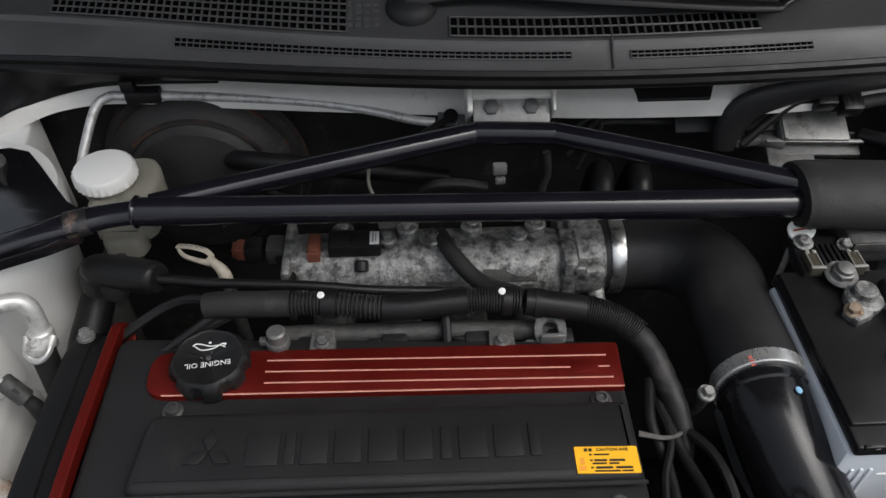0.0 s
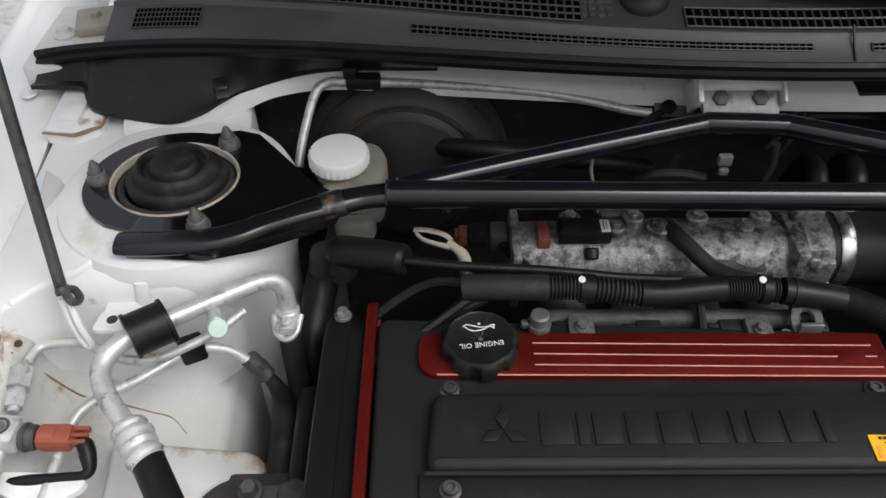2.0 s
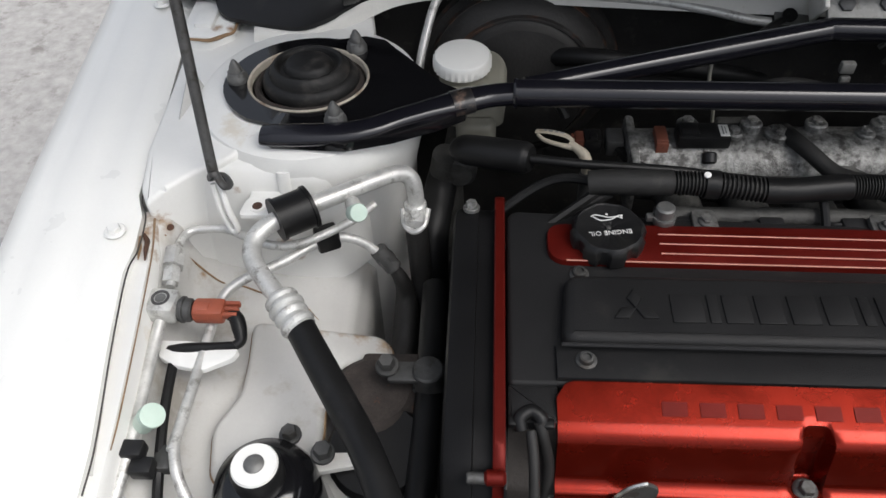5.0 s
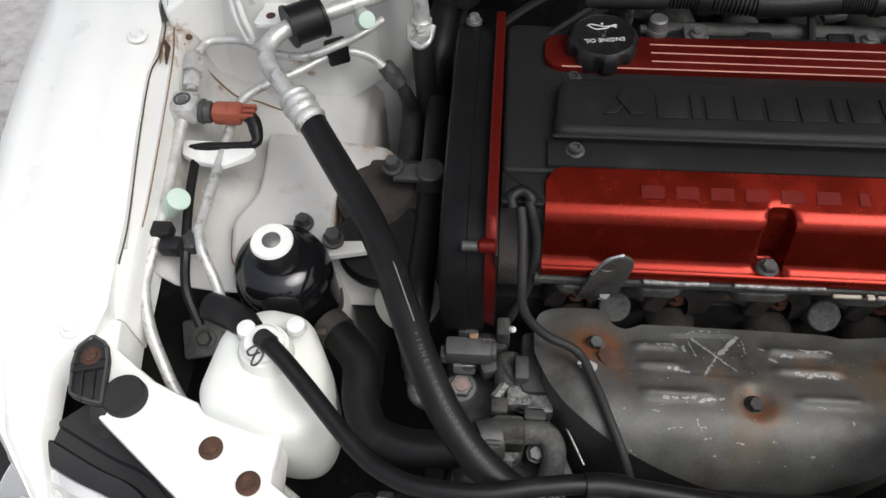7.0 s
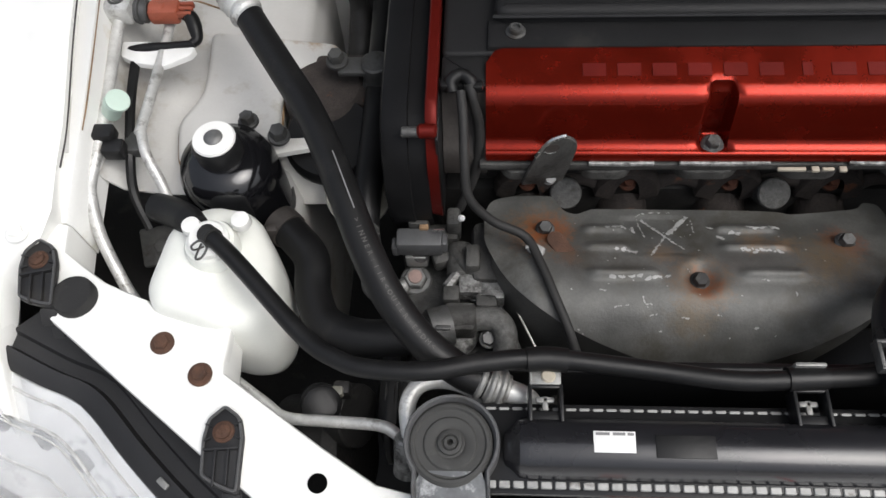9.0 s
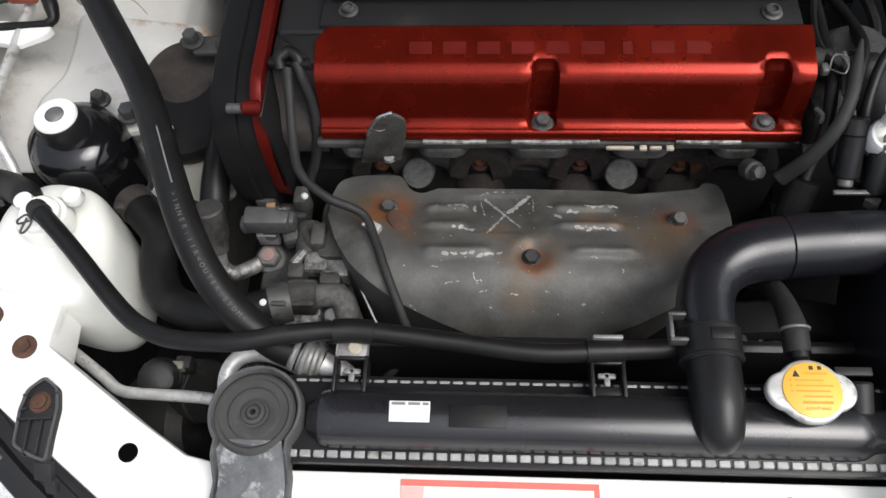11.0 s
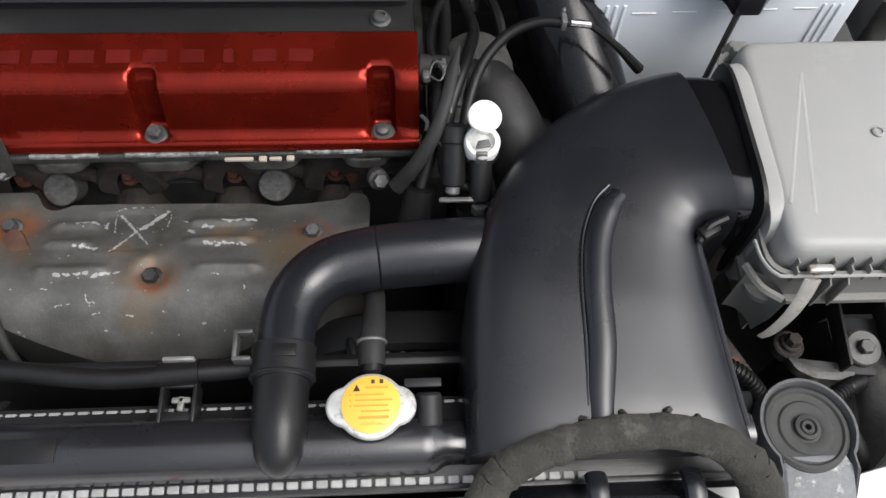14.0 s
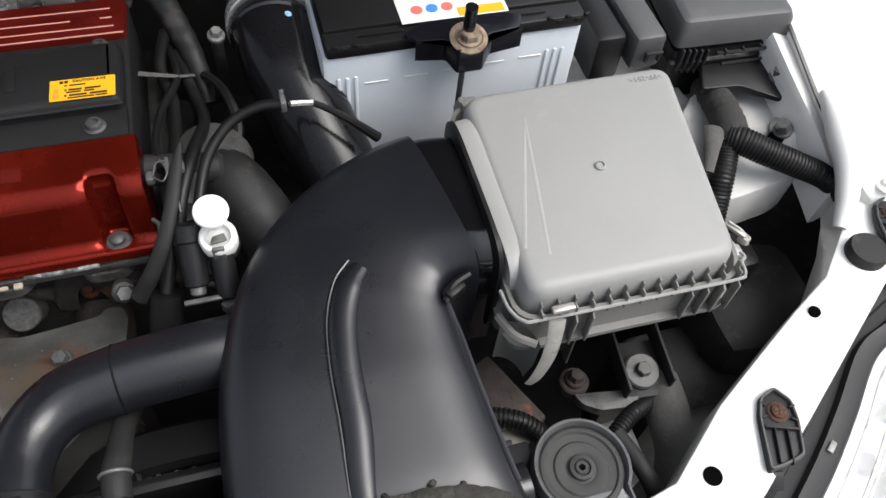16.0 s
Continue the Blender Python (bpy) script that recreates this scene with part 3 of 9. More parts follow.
    part("tower_front", flip(loft([[(x, y + front_y(x), z) for y, z in ((0.452, 0.922), (0.440, 0.9215), (0.433, 0.917), (0.429, 0.905), (0.4265, 0.88), (0.424, 0.85), (0.420, 0.78), (0.47, 0.78))] for x in (-0.545 + 0.158 * k / 16 for k in range(17))]), right), bay_paint, car, "", 50)
    part("tower_rib", flip(tube([(-0.452, 0.431, 0.9195), (-0.452, 0.4275, 0.907), (-0.452, 0.4255, 0.887), (-0.452, 0.4245, 0.872)], 0.006, n=10, flat=0.4, up=(0, 1, 0)), right), bay_paint, car)
    part("clamp_tab", flip(joined(prism(rounded([(-0.490, 0.3965), (-0.440, 0.3965), (-0.440, 0.418), (-0.486, 0.420)], [0.006, 0.001, 0.001, 0.007]), 0.8955, 0.9000, 0.0012), prism([(-0.485, 0.414), (-0.440, 0.413), (-0.440, 0.432), (-0.485, 0.432)], 0.893, 0.8985, 0.001), lathe([(0.0048, 0), (0.0072, 0), (0.0072, 0.0012), (0.0048, 0.0014)], (-0.474, 0.407, 0.8998), n=18)), right), bay_paint, car)
    part("tab_hole", flip(cyl((-0.474, 0.407, 0.8985), (-0.474, 0.407, 0.9017), 0.0046, bev=0.0002), right), rust_metal, car, "rusted bolt hole")


# rust on the near wing: a drilled hole, streaks at the corner and a bleeding edge
part("rust_hole", cyl((-0.5581, 0.3992, 0.8785), (-0.5575, 0.3990, 0.8822), 0.0036), rust_metal, car, "rusted drilled hole")
part("rust_streak", tube([(-0.5730, 0.3800, 0.8920), (-0.5680, 0.3730, 0.8900), (-0.5660, 0.3630, 0.8900), (-0.5640, 0.3520, 0.8880)], [0.0014, 0.0026, 0.0022, 0.0008], n=8, flat=0.35), rust_metal, car, "dark rust streak at the wing's corner")
part("rust_streak", tube([(-0.5750, 0.3770, 0.8920), (-0.5720, 0.3640, 0.8900), (-0.5690, 0.3510, 0.8900)], [0.0010, 0.0020, 0.0006], n=8, flat=0.3), rust_stain, car)
part("rust_edge", tube([(-0.5140, 0.4320, 0.9180), (-0.5120, 0.4320, 0.9100), (-0.5070, 0.4320, 0.9050), (-0.4990, 0.4320, 0.9060), (-0.4980, 0.4320, 0.8980), (-0.5000, 0.4320, 0.8940)], [0.0008, 0.0014, 0.0012, 0.0017, 0.0010, 0.0005], n=8), rust_stain, car)
part("rust_seam", tube([(-0.5600, 0.3900, wing_height(-0.5600, 0.3900) + 0.0006), (-0.5490, 0.4000, wing_height(-0.5490, 0.4000) + 0.0006), (-0.5300, 0.4000, wing_height(-0.5300, 0.4000) + 0.0006), (-0.5100, 0.4000, wing_height(-0.5100, 0.4000) + 0.0006), (-0.4900, 0.3960, wing_height(-0.4900, 0.3960) + 0.0006), (-0.4670, 0.3910, wing_height(-0.4670, 0.3910) + 0.0006), (-0.4480, 0.3860, wing_height(-0.4480, 0.3860) + 0.0006), (-0.4320, 0.3710, wing_height(-0.4320, 0.3710) + 0.0006)], [0.0007, 0.0010, 0.0008, 0.0010, 0.0007, 0.0005, 0.0004], n=6), rust_stain, car)

# cross member at the nose, with the diagonal arms to the wings
arm = [(-0.612, 0.130), (-0.556, 0.118), (-0.552, 0.093), (-0.535, 0.081), (-0.515, 0.068), (-0.495, 0.060), (-0.478, 0.054), (-0.470, 0.046), (-0.413, 0.046), (-0.409, -0.003), (-0.331, -0.055), (-0.290, -0.080), (-0.250, -0.0885)]
outer = [(-0.290, -0.152), (-0.344, -0.113), (-0.418, -0.062), (-0.549, 0.034), (-0.562, 0.052), (-0.572, 0.075), (-0.588, 0.100)]
arm_right = [(0.424, -0.0885), (0.4725, -0.0775), (0.528, -0.034), (0.576, -0.005), (0.620, 0.021), (0.659, 0.042), (0.698, 0.081), (0.722, 0.112), (0.739, 0.142), (0.780, 0.150)]
outline = arm + arm_right + [(2 * CX - x, y) for x, y in reversed(outer)] + outer
outline = [p for i, p in enumerate(outline) if i == 0 or (Vector(p) - Vector(outline[i - 1])).length > 1e-4]
support = part("radiator_support", prism(outline, 0.775, lambda x, y: 0.812 + 0.014 * max(0.0, (abs(x - CX) - 0.45) / 0.2), 0.0035), white_paint, car)
for sx in (-1, 1):
    at = lambda dx: CX + sx * dx
    part("support_hole", cyl((at(0.4145), -0.0805, 0.806), (at(0.4145), -0.0805, 0.8136), 0.0068, bev=0.0003), void_black, support, "dark round hole")
    part("support_hole", cyl((at(0.545), 0.004, 0.812), (at(0.545), 0.004, 0.8172), 0.0045, bev=0.0003), void_black, support, "dark round hole")
    part("rubber_stop", joined(lathe([(0.0160, 0), (0.0170, 0.002), (0.0165, 0.018), (0.0150, 0.0205), (0.0, 0.0212)], (at(0.6165), 0.052, 0.812), n=30), cyl((at(0.6165) + 0.016, 0.042, 0.813), (at(0.6165) + 0.0235, 0.038, 0.813), 0.0032)), rubber_dusty, support, "round black rubber bonnet stop")
for x, y, z in ((-0.4585, 0.0180, 0.8175), (-0.4250, -0.0060, 0.8172)):
    part("rusty_bolt", joined(lathe([(0.0088, 0), (0.0092, 0.0022), (0.0080, 0.003), (0.0062, 0.0032)], (x, y, z), n=22), hexagon((x, y, z + 0.002), (0, 0, 1), 0.0058, 0.0045)), rust_metal, support, "brown rusted bolt head")
part("bottle_tab", prism(rounded([(-0.471, 0.050), (-0.474, 0.018), (-0.462, -0.004), (-0.438, -0.014), (-0.413, -0.008), (-0.409, 0.012), (-0.409, 0.036), (-0.414, 0.046)], 0.007), 0.806, 0.8175, 0.004, seg=4), white_paint, support)
part("plastic_stud", lathe([(0.0062, 0), (0.006, 0.003), (0.003, 0.0055), (0, 0.006)], (-0.4525, -0.0135, 0.8125), n=16), bone_plastic, support)
part("plastic_stud", lathe([(0.008, 0), (0.007, 0.002), (0.0, 0.003)], (-0.466, 0.037, 0.8135), n=16), white_paint, support)
# printed notice on the cross member
label_m = pose(-0.0725, -0.116, 0.8122)
part("notice_sheet", box((-0.0725, -0.1165, 0.8124), (0.132, 0.046, 0.0005), 0.0), white_ink, support, "white sticker with a red border")
part("notice_border", joined(box((-0.0725, -0.0955, 0.8129), (0.132, 0.0042, 0.0005), 0), box((-0.0082, -0.118, 0.8129), (0.0036, 0.0408, 0.0005), 0)), red_ink, support, "red printed border of the sticker")
part("notice_field", box((-0.1305, -0.1065, 0.8129), (0.0155, 0.0168, 0.0005), 0), pink_ink, support, "faded red field of the sticker")
bars([(0.034, 0.0145, 0.021, 0.0034)], label_m, pink_ink, support, "notice_heading")
bars([(-0.010, 0.004, 0.07, 0.0024), (0.020, 0.004, 0.030, 0.0024), (-0.005, -0.003, 0.085, 0.0020), (0.0, -0.009, 0.075, 0.0020)], label_m, grey_ink, support, "notice_print")
part("drain_hole", cyl((0.116, -0.1025, 0.806), (0.116, -0.1025, 0.8126), 0.0045, bev=0.0003), void_black, support, "dark round hole")

LENS = spline([(-0.632, 0.024, 0.770), (-0.584, 0.003, 0.760), (-0.544, -0.013, 0.755), (-0.498, -0.056, 0.750), (-0.450, -0.097, 0.746), (-0.37, -0.157, 0.738)], 5)
# head lamps behind the support's arms
for right in (False, True):
    lampthing = part("headlamp", flip(prism(rounded([(-0.605, 0.075), (-0.56, 0.03), (-0.42, -0.068), (-0.33, -0.13), (-0.36, -0.165), (-0.50, -0.085), (-0.615, -0.01)], 0.012), 0.62, lambda x, y: 0.690 + 0.10 * (y + 0.05), 0.006), right), plastic_black, car, "black plastic headlamp housing")
    part("housing_lip", flip(loft([[p + Vector((0.044, 0.046, -0.006)), p + Vector((0.042, 0.044, 0.000)), p + Vector((0.022, 0.024, 0.002)), p + Vector((0.021, 0.022, -0.003)), p + Vector((0.014, 0.014, -0.002)), p + Vector((0.013, 0.012, 0.006)), p + Vector((0.003, 0.004, 0.004)), p + Vector((0.0, 0.001, 0.0)), p + Vector((0.004, 0.002, -0.02)), p + Vector((0.036, 0.036, -0.02))] for p in LENS]), right), plastic_dull, lampthing)
    part("lip_clip", flip(box((LENS[-8].x + 0.008, LENS[-8].y + 0.008, LENS[-8].z + 0.006), (0.011, 0.005, 0.003), 0.001, (0, 0, -38)), right), bolt_zinc, lampthing, "small bright clip")
    lens = part("lens", flip(sheet(lambda u, v: LENS[round(u * (len(LENS) - 1))] + Vector((-0.055 * v, -0.080 * v, -0.012 * v - 0.11 * v * v)), len(LENS) - 1, 12, 0.003), right), lens_mat, lampthing, "clear headlamp lens")
    lens.visible_shadow = False
    part("reflector", flip(sheet(lambda u, v: LENS[round(u * (len(LENS) - 1))] + Vector((0.004 - 0.050 * v, 0.002 - 0.074 * v, -0.024 - 0.030 * v - 0.09 * v * v - 0.012 * math.sin(math.pi * v))), len(LENS) - 1, 10, 0.002), right), reflector_mat, lampthing, "silvered reflector behind the lens")
    for k in range(5):
        q = LENS[3 + 4 * k]
        part("reflector_step", flip(box((q.x - 0.022 + 0.004 * k, q.y - 0.028, q.z - 0.034), (0.020, 0.010, 0.012), 0.003, (0, 0, -42)), right), zinc, lampthing, "grey step of the reflector")
    for v, r in ((0.10, 0.0016), (0.30, 0.0022), (0.36, 0.0012), (0.62, 0.002)):
        part("lens_ridge", flip(tube([p + Vector((-0.055 * v, -0.080 * v, -0.012 * v - 0.11 * v * v + 0.0005)) for p in LENS[2:-1]], r * 0.7, n=6, smooth=False), right), pipe_metal, lampthing, "grey moulded line in the lens")


def lamp_bracket(c, turn):
    t = thing("lamp_bracket", c, "black ribbed plastic headlamp bracket with a rusty screw", "bracket", "headlamp brackets")
    m = pose(*c, 0, 0, turn)
    foot = rounded([(-0.0135, -0.031), (-0.006, -0.036), (0.004, -0.041), (0.0130, -0.0445), (0.0145, -0.005), (0.0115, 0.010), (0.0, 0.019), (-0.0115, 0.010), (-0.0145, -0.005)], 0.003)

    def put(bm):
        bm.transform(m)
        return bm
    part("base", put(prism(foot, 0.0, 0.0045, 0.001)), plastic_dull, t)
    part("rim", put(tube([(x * 0.93, y * 0.95, 0.0062) for x, y in foot + foot[:1]], 0.0012, n=6, smooth=False)), cowl_plastic, t)
    for x in (-0.004, 0.005):
        part("rib", put(box((x, -0.025, 0.0055), (0.0016, 0.026, 0.005), 0.0005)), plastic_dull, t)
    part("rib", put(box((0.0, -0.0125, 0.0060), (0.025, 0.0018, 0.006), 0.0005)), plastic_dull, t)
    for a in (25, 155, 205, 335):
        part("rib", put(box((0.0118 * math.cos(radians(a)), 0.0118 * math.sin(radians(a)), 0.0055), (0.005, 0.0013, 0.004), 0.0004, (0, 0, a))), plastic_dull, t)
    part("tongue", put(joined(box((0.0065, -0.046, -0.006), (0.013, 0.014, 0.006), 0.0015, (38, 0, -8)), box((0.0085, -0.0545, -0.016), (0.009, 0.012, 0.005), 0.0015, (52, 0, -8)))), plastic_dull, t)
    part("screw", put(joined(cyl((0, 0, 0.004), (0, 0, 0.0062), 0.0080), lathe([(0.0056, 0), (0.0054, 0.0020), (0.004, 0.0030), (0, 0.0030)], (0, 0, 0.0062), n=20), box((0, 0, 0.0094), (0.0075, 0.0013, 0.0006), 0.0), box((0, 0, 0.0094), (0.0013, 0.0075, 0.0006), 0.0))), rust_metal, t, "rusty cross-head screw")
    return t


first = lamp_bracket((-0.400, -0.048, 0.8140), 5)
copy_thing(first, pose(-0.5665, 0.081, 0.828, 0, 0, 8))
copy_thing(first, pose(0.5625, -0.0515, 0.8135, 0, 0, -14) @ Matrix.Diagonal((-1, 1, 1, 1)))
copy_thing(first, pose(0.738, 0.078, 0.828, 0, 0, -12) @ Matrix.Diagonal((-1, 1, 1, 1)))

# bulkhead, scuttle ledge and cowl
part("bulkhead", sheet(lambda u, v: (-0.62 + 1.41 * u, 0.73 + 0.012 * noise.noise((u * 7, v * 5, 1)) - 0.05 * (1 - v), 0.30 + 0.66 * v), 40, 16, 0.004), grime, car, "grimy dark bulkhead")
ledge = spline([(-0.52, 0.632, 0.932), (-0.468, 0.630, 0.934), (-0.43, 0.644, 0.941), (-0.396, 0.667, 0.951), (-0.36, 0.682, 0.957), (-0.30, 0.688, 0.959), (-0.18, 0.678, 0.956), (0.0, 0.660, 0.956), (0.20, 0.645, 0.956), (0.40, 0.648, 0.956), (0.52, 0.668, 0.956), (0.60, 0.66, 0.945)], 6)
part("scuttle_ledge", loft([[(p.x, p.y - 0.004, p.z - 0.016), (p.x, p.y, p.z - 0.002), (p.x, p.y + 0.006, p.z + 0.003), (p.x, p.y + 0.050, p.z + 0.016), (p.x, p.y + 0.052, p.z - 0.004), (p.x, p.y + 0.01, p.z - 0.018)] for p in ledge]), ledge_paint, car, "dusty white scuttle ledge")
part("ledge_plate", prism(rounded([(0.226, 0.646), (0.300, 0.646), (0.318, 0.690), (0.218, 0.690)], 0.002), 0.955, lambda x, y: 0.9625 + 0.29 * (y - 0.66), 0.0008), plastic_black, car, "small dark plate with worn print")
part("undertray", box((CX, 0.30, 0.24), (1.42, 0.95, 0.02), 0.004), grime, car, "dark undertray below the engine")
part("front_panel", box((CX, -0.17, 0.50), (0.9, 0.03, 0.58), 0.01), plastic_dull, car)


def cowl_y(x):
    """Front edge of the cowl's rubber seal."""
    d = x - 0.1
    return 0.5999 + -0.0438 * d + 0.2288 * d ** 2 + 0.0771 * d ** 3 + -0.0097 * d ** 4


def cowl_skew(x, dy):
    """How far the cowl's panel stands off the seal's curve."""
    d = x - 0.084
    return (0.597 + 0.33 * d ** 2 - 0.224 * d ** 4 - 0.055 * (x - 0.05) - cowl_y(x)) * max(0.0, min(1.0, (dy - 0.010) / 0.023))


def cowl_drop(x):
    return 0.20 * (x - 0.084) ** 4


XS = [-0.63 + 1.46 * k / 60 for k in range(61)]
XP = [-0.545 + 1.29 * k / 60 for k in range(61)]
scuttle = thing("cowl_panel", (0.1, 0.68, 0.95), "dark grey plastic cowl with mesh vents below the windscreen", "cowl")
part("panel", loft([[(x, cowl_y(x) + dy + cowl_skew(x, dy), z - cowl_drop(x)) for dy, z in ((0.007, 1.010), (0.007, 1.0190), (0.010, 1.0205), (0.033, 1.0315), (0.036, 1.0360), (0.039, 1.0365), (0.043, 1.0330), (0.046, 1.0320), (0.118, 1.0560), (0.120, 1.046), (0.05, 1.02), (0.02, 1.008))] for x in XP]), cowl_plastic, scuttle)
part("seal", loft([[(x, cowl_y(x) + dy, z - cowl_drop(x)) for dy, z in ((0.012, 1.000), (0.002, 1.0025), (-0.002, 1.006), (-0.003, 1.010), (0.0015, 1.0125), (0.0005, 1.0150), (-0.0005, 1.0180), (0.003, 1.0210), (0.008, 1.0190), (0.012, 1.008))] for x in XS]), rubber, scuttle, "black rubber bonnet seal")


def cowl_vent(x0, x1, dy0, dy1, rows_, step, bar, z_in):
    """Bars over a black sheet that paints the opening's dark."""
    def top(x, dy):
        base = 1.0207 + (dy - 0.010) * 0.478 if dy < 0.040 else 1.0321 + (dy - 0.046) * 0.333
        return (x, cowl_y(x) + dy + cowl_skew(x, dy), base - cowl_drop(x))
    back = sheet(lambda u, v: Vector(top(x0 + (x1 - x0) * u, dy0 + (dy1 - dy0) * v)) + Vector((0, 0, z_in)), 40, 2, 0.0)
    part("vent_black_sheet", back, void_black, scuttle, "black sheet painted as the opening's dark")
    bms = []
    for r in range(rows_ + 1):
        dy = dy0 + (dy1 - dy0) * r / rows_
        bms.append(tube([Vector(top(x0 + (x1 - x0) * k / 24, dy)) + Vector((0, 0, 0.0015)) for k in range(25)], bar, n=4, smooth=False))
    n = int((x1 - x0) / step)
    for k in range(n + 1):
        x = x0 + (x1 - x0) * k / n
        bms.append(tube([Vector(top(x, dy0)) + Vector((0, 0, 0.0015)), Vector(top(x, dy1)) + Vector((0, 0, 0.0015))], bar, n=4, per=1))
    m = part("vent_mesh", joined(*bms), cowl_plastic, scuttle)
    m["kind"] = "stuff"


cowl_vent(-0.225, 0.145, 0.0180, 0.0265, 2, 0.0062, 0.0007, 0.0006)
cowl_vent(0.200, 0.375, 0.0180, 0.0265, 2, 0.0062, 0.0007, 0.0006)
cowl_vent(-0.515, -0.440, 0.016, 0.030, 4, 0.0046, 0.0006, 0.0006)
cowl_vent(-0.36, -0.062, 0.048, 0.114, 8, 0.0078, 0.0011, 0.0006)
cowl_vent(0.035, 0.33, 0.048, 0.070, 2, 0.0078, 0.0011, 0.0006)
part("vent_infill", joined(*[box((-0.060 + 0.0085 * (k % 4), cowl_y(-0.06) + 0.054 + 0.0085 * (k // 4), 1.0355 + 0.0026 * (k // 4)), (0.0066, 0.0066, 0.004), 0.001, (17, 0, 0)) for k in range(24)]), cowl_plastic, scuttle)
part("joint", tube([(0.183, cowl_y(0.183) + dy, z) for dy, z in ((0.008, 1.0205), (0.020, 1.0285), (0.034, 1.0420))], 0.0012, n=6, smooth=False), black_ink, scuttle, "narrow dark joint")
bottom = spline([(-0.630, 0.695, 0.944), (-0.590, 0.6945, 0.944), (-0.574, 0.691, 0.943), (-0.563, 0.669, 0.941), (-0.548, 0.655, 0.940), (-0.505, 0.643, 0.939), (-0.470, 0.637, 0.939), (-0.445, 0.644, 0.942), (-0.420, 0.660, 0.947), (-0.396, 0.674, 0.953), (-0.350, 0.687, 0.961), (-0.30, 0.692, 0.965), (-0.20, 0.688, 0.967)], 5)
rows_ = []
for p in bottom:
    zt = 1.008 - cowl_drop(p.x)
    top_ = Vector((p.x, cowl_y(p.x) + 0.008, zt))
    rows_.append([p + Vector((0, -0.004, -0.002)), p + Vector((0, -0.004, 0.003)), p.lerp(top_, 0.25) + Vector((0, -0.001, -0.003)), p.lerp(top_, 0.6) + Vector((0, 0, -0.003)), top_, top_ + Vector((0, 0.006, 0)), p + Vector((0, 0.006, -0.002))])
part("splash_panel", loft(rows_), plastic_black, scuttle, "black plastic splash panel")
part("foot_tab", box((-0.598, 0.703, 0.9425), (0.050, 0.022, 0.006), 0.003), plastic_black, scuttle)
part("rib_block", box((-0.415, 0.645, 0.972), (0.014, 0.014, 0.020), 0.002, (30, 0, 20)), plastic_black, scuttle)

wiper = thing("windscreen_wiper", (0.0, 0.69, 1.05), "black windscreen wiper arm with a chipped pivot cap", "wiper")
part("pivot_cap", lathe([(0.025, 0), (0.026, 0.008), (0.023, 0.016), (0.016, 0.021), (0, 0.023)], (0.000, 0.688, 1.034), (0, -0.25, 1), 28), plastic_dull, wiper)
part("arm", tube([(-0.005, 0.690, 1.050), (0.045, 0.690, 1.056), (0.10, 0.682, 1.058), (0.20, 0.666, 1.056), (0.33, 0.655, 1.052), (0.36, 0.662, 1.058), (0.50, 0.71, 1.10)], [0.016, 0.015, 0.0125, 0.0105, 0.008, 0.005, 0.004], n=12, flat=0.6), plastic_black, wiper)
part("chipped_paint", box((0.060, 0.684, 1.0665), (0.026, 0.006, 0.0035), 0.0015, (0, 8, 20)), chalk, wiper, "flaking grey paint")

for right in (False, True):
    wheel = part("wheel", flip(lathe([(0.10, 0.0), (0.19, 0.006), (0.205, 0.02), (0.205, 0.15), (0.10, 0.16)], (-0.78, 0.16, 0.30), (1, 0, 0), 40), right), zinc, car, "road wheel")
    part("tyre", flip(lathe([(0.20, -0.01), (0.24, -0.02), (0.285, -0.01), (0.30, 0.02), (0.30, 0.16), (0.285, 0.19), (0.24, 0.20), (0.20, 0.19)], (-0.78, 0.16, 0.30), (1, 0, 0), 48), right), rubber_dusty, wheel, "black rubber tyre")
part("windscreen", sheet(lambda u, v: (-0.62 + 1.44 * u, cowl_y(-0.62 + 1.44 * u) + 0.125 + 0.75 * v, 1.045 + 0.42 * v), 24, 8, 0.005), windscreen_mat, car, "dark laminated windscreen")
hood = thing("bonnet", (CX, 0.86, 1.02), "white car bonnet propped open, ribbed inside", "bonnet")
part("skin", sheet(lambda u, v: (CX - 0.66 + 1.32 * u, 0.885 - 0.676 * v, 1.03 + 0.930 * v + 0.03 * math.sin(math.pi * u)), 12, 12, 0.004), white_paint, hood)
# Unseen lining, added dark so the engine covers reflect little light.
part("dark_lining", sheet(lambda u, v: (CX - 0.645 + 1.29 * u, 0.862 - 0.650 * v, 1.035 + 0.893 * v + 0.008 * math.cos(12.56 * u)), 24, 10, 0.006), bonnet_lining, hood, "unseen dark lining added inside the bonnet")
prop = thing("bonnet_prop", (-0.503, 0.408, 0.935), "grey steel bonnet prop rod hooked in the wing", "prop rod")
part("rod", tube([(-0.504, 0.408, 0.935), (-0.509, 0.425, 0.965), (-0.5215, 0.525, 1.25), (-0.527, 0.570, 1.385), (-0.529, 0.585, 1.425)], 0.0048, n=10), steel_dark, prop)
part("hook", tube([(-0.504, 0.410, 0.938), (-0.496, 0.402, 0.930), (-0.494, 0.410, 0.925), (-0.503, 0.420, 0.925), (-0.512, 0.412, 0.930)], 0.0035, n=8), steel_dark, prop)
part("prop_loop", tube([(-0.503, 0.410, 0.928), (-0.497, 0.398, 0.905), (-0.493, 0.395, 0.885), (-0.499, 0.397, 0.880), (-0.506, 0.402, 0.90), (-0.509, 0.41, 0.925)], 0.0028, n=8), bay_paint, car)
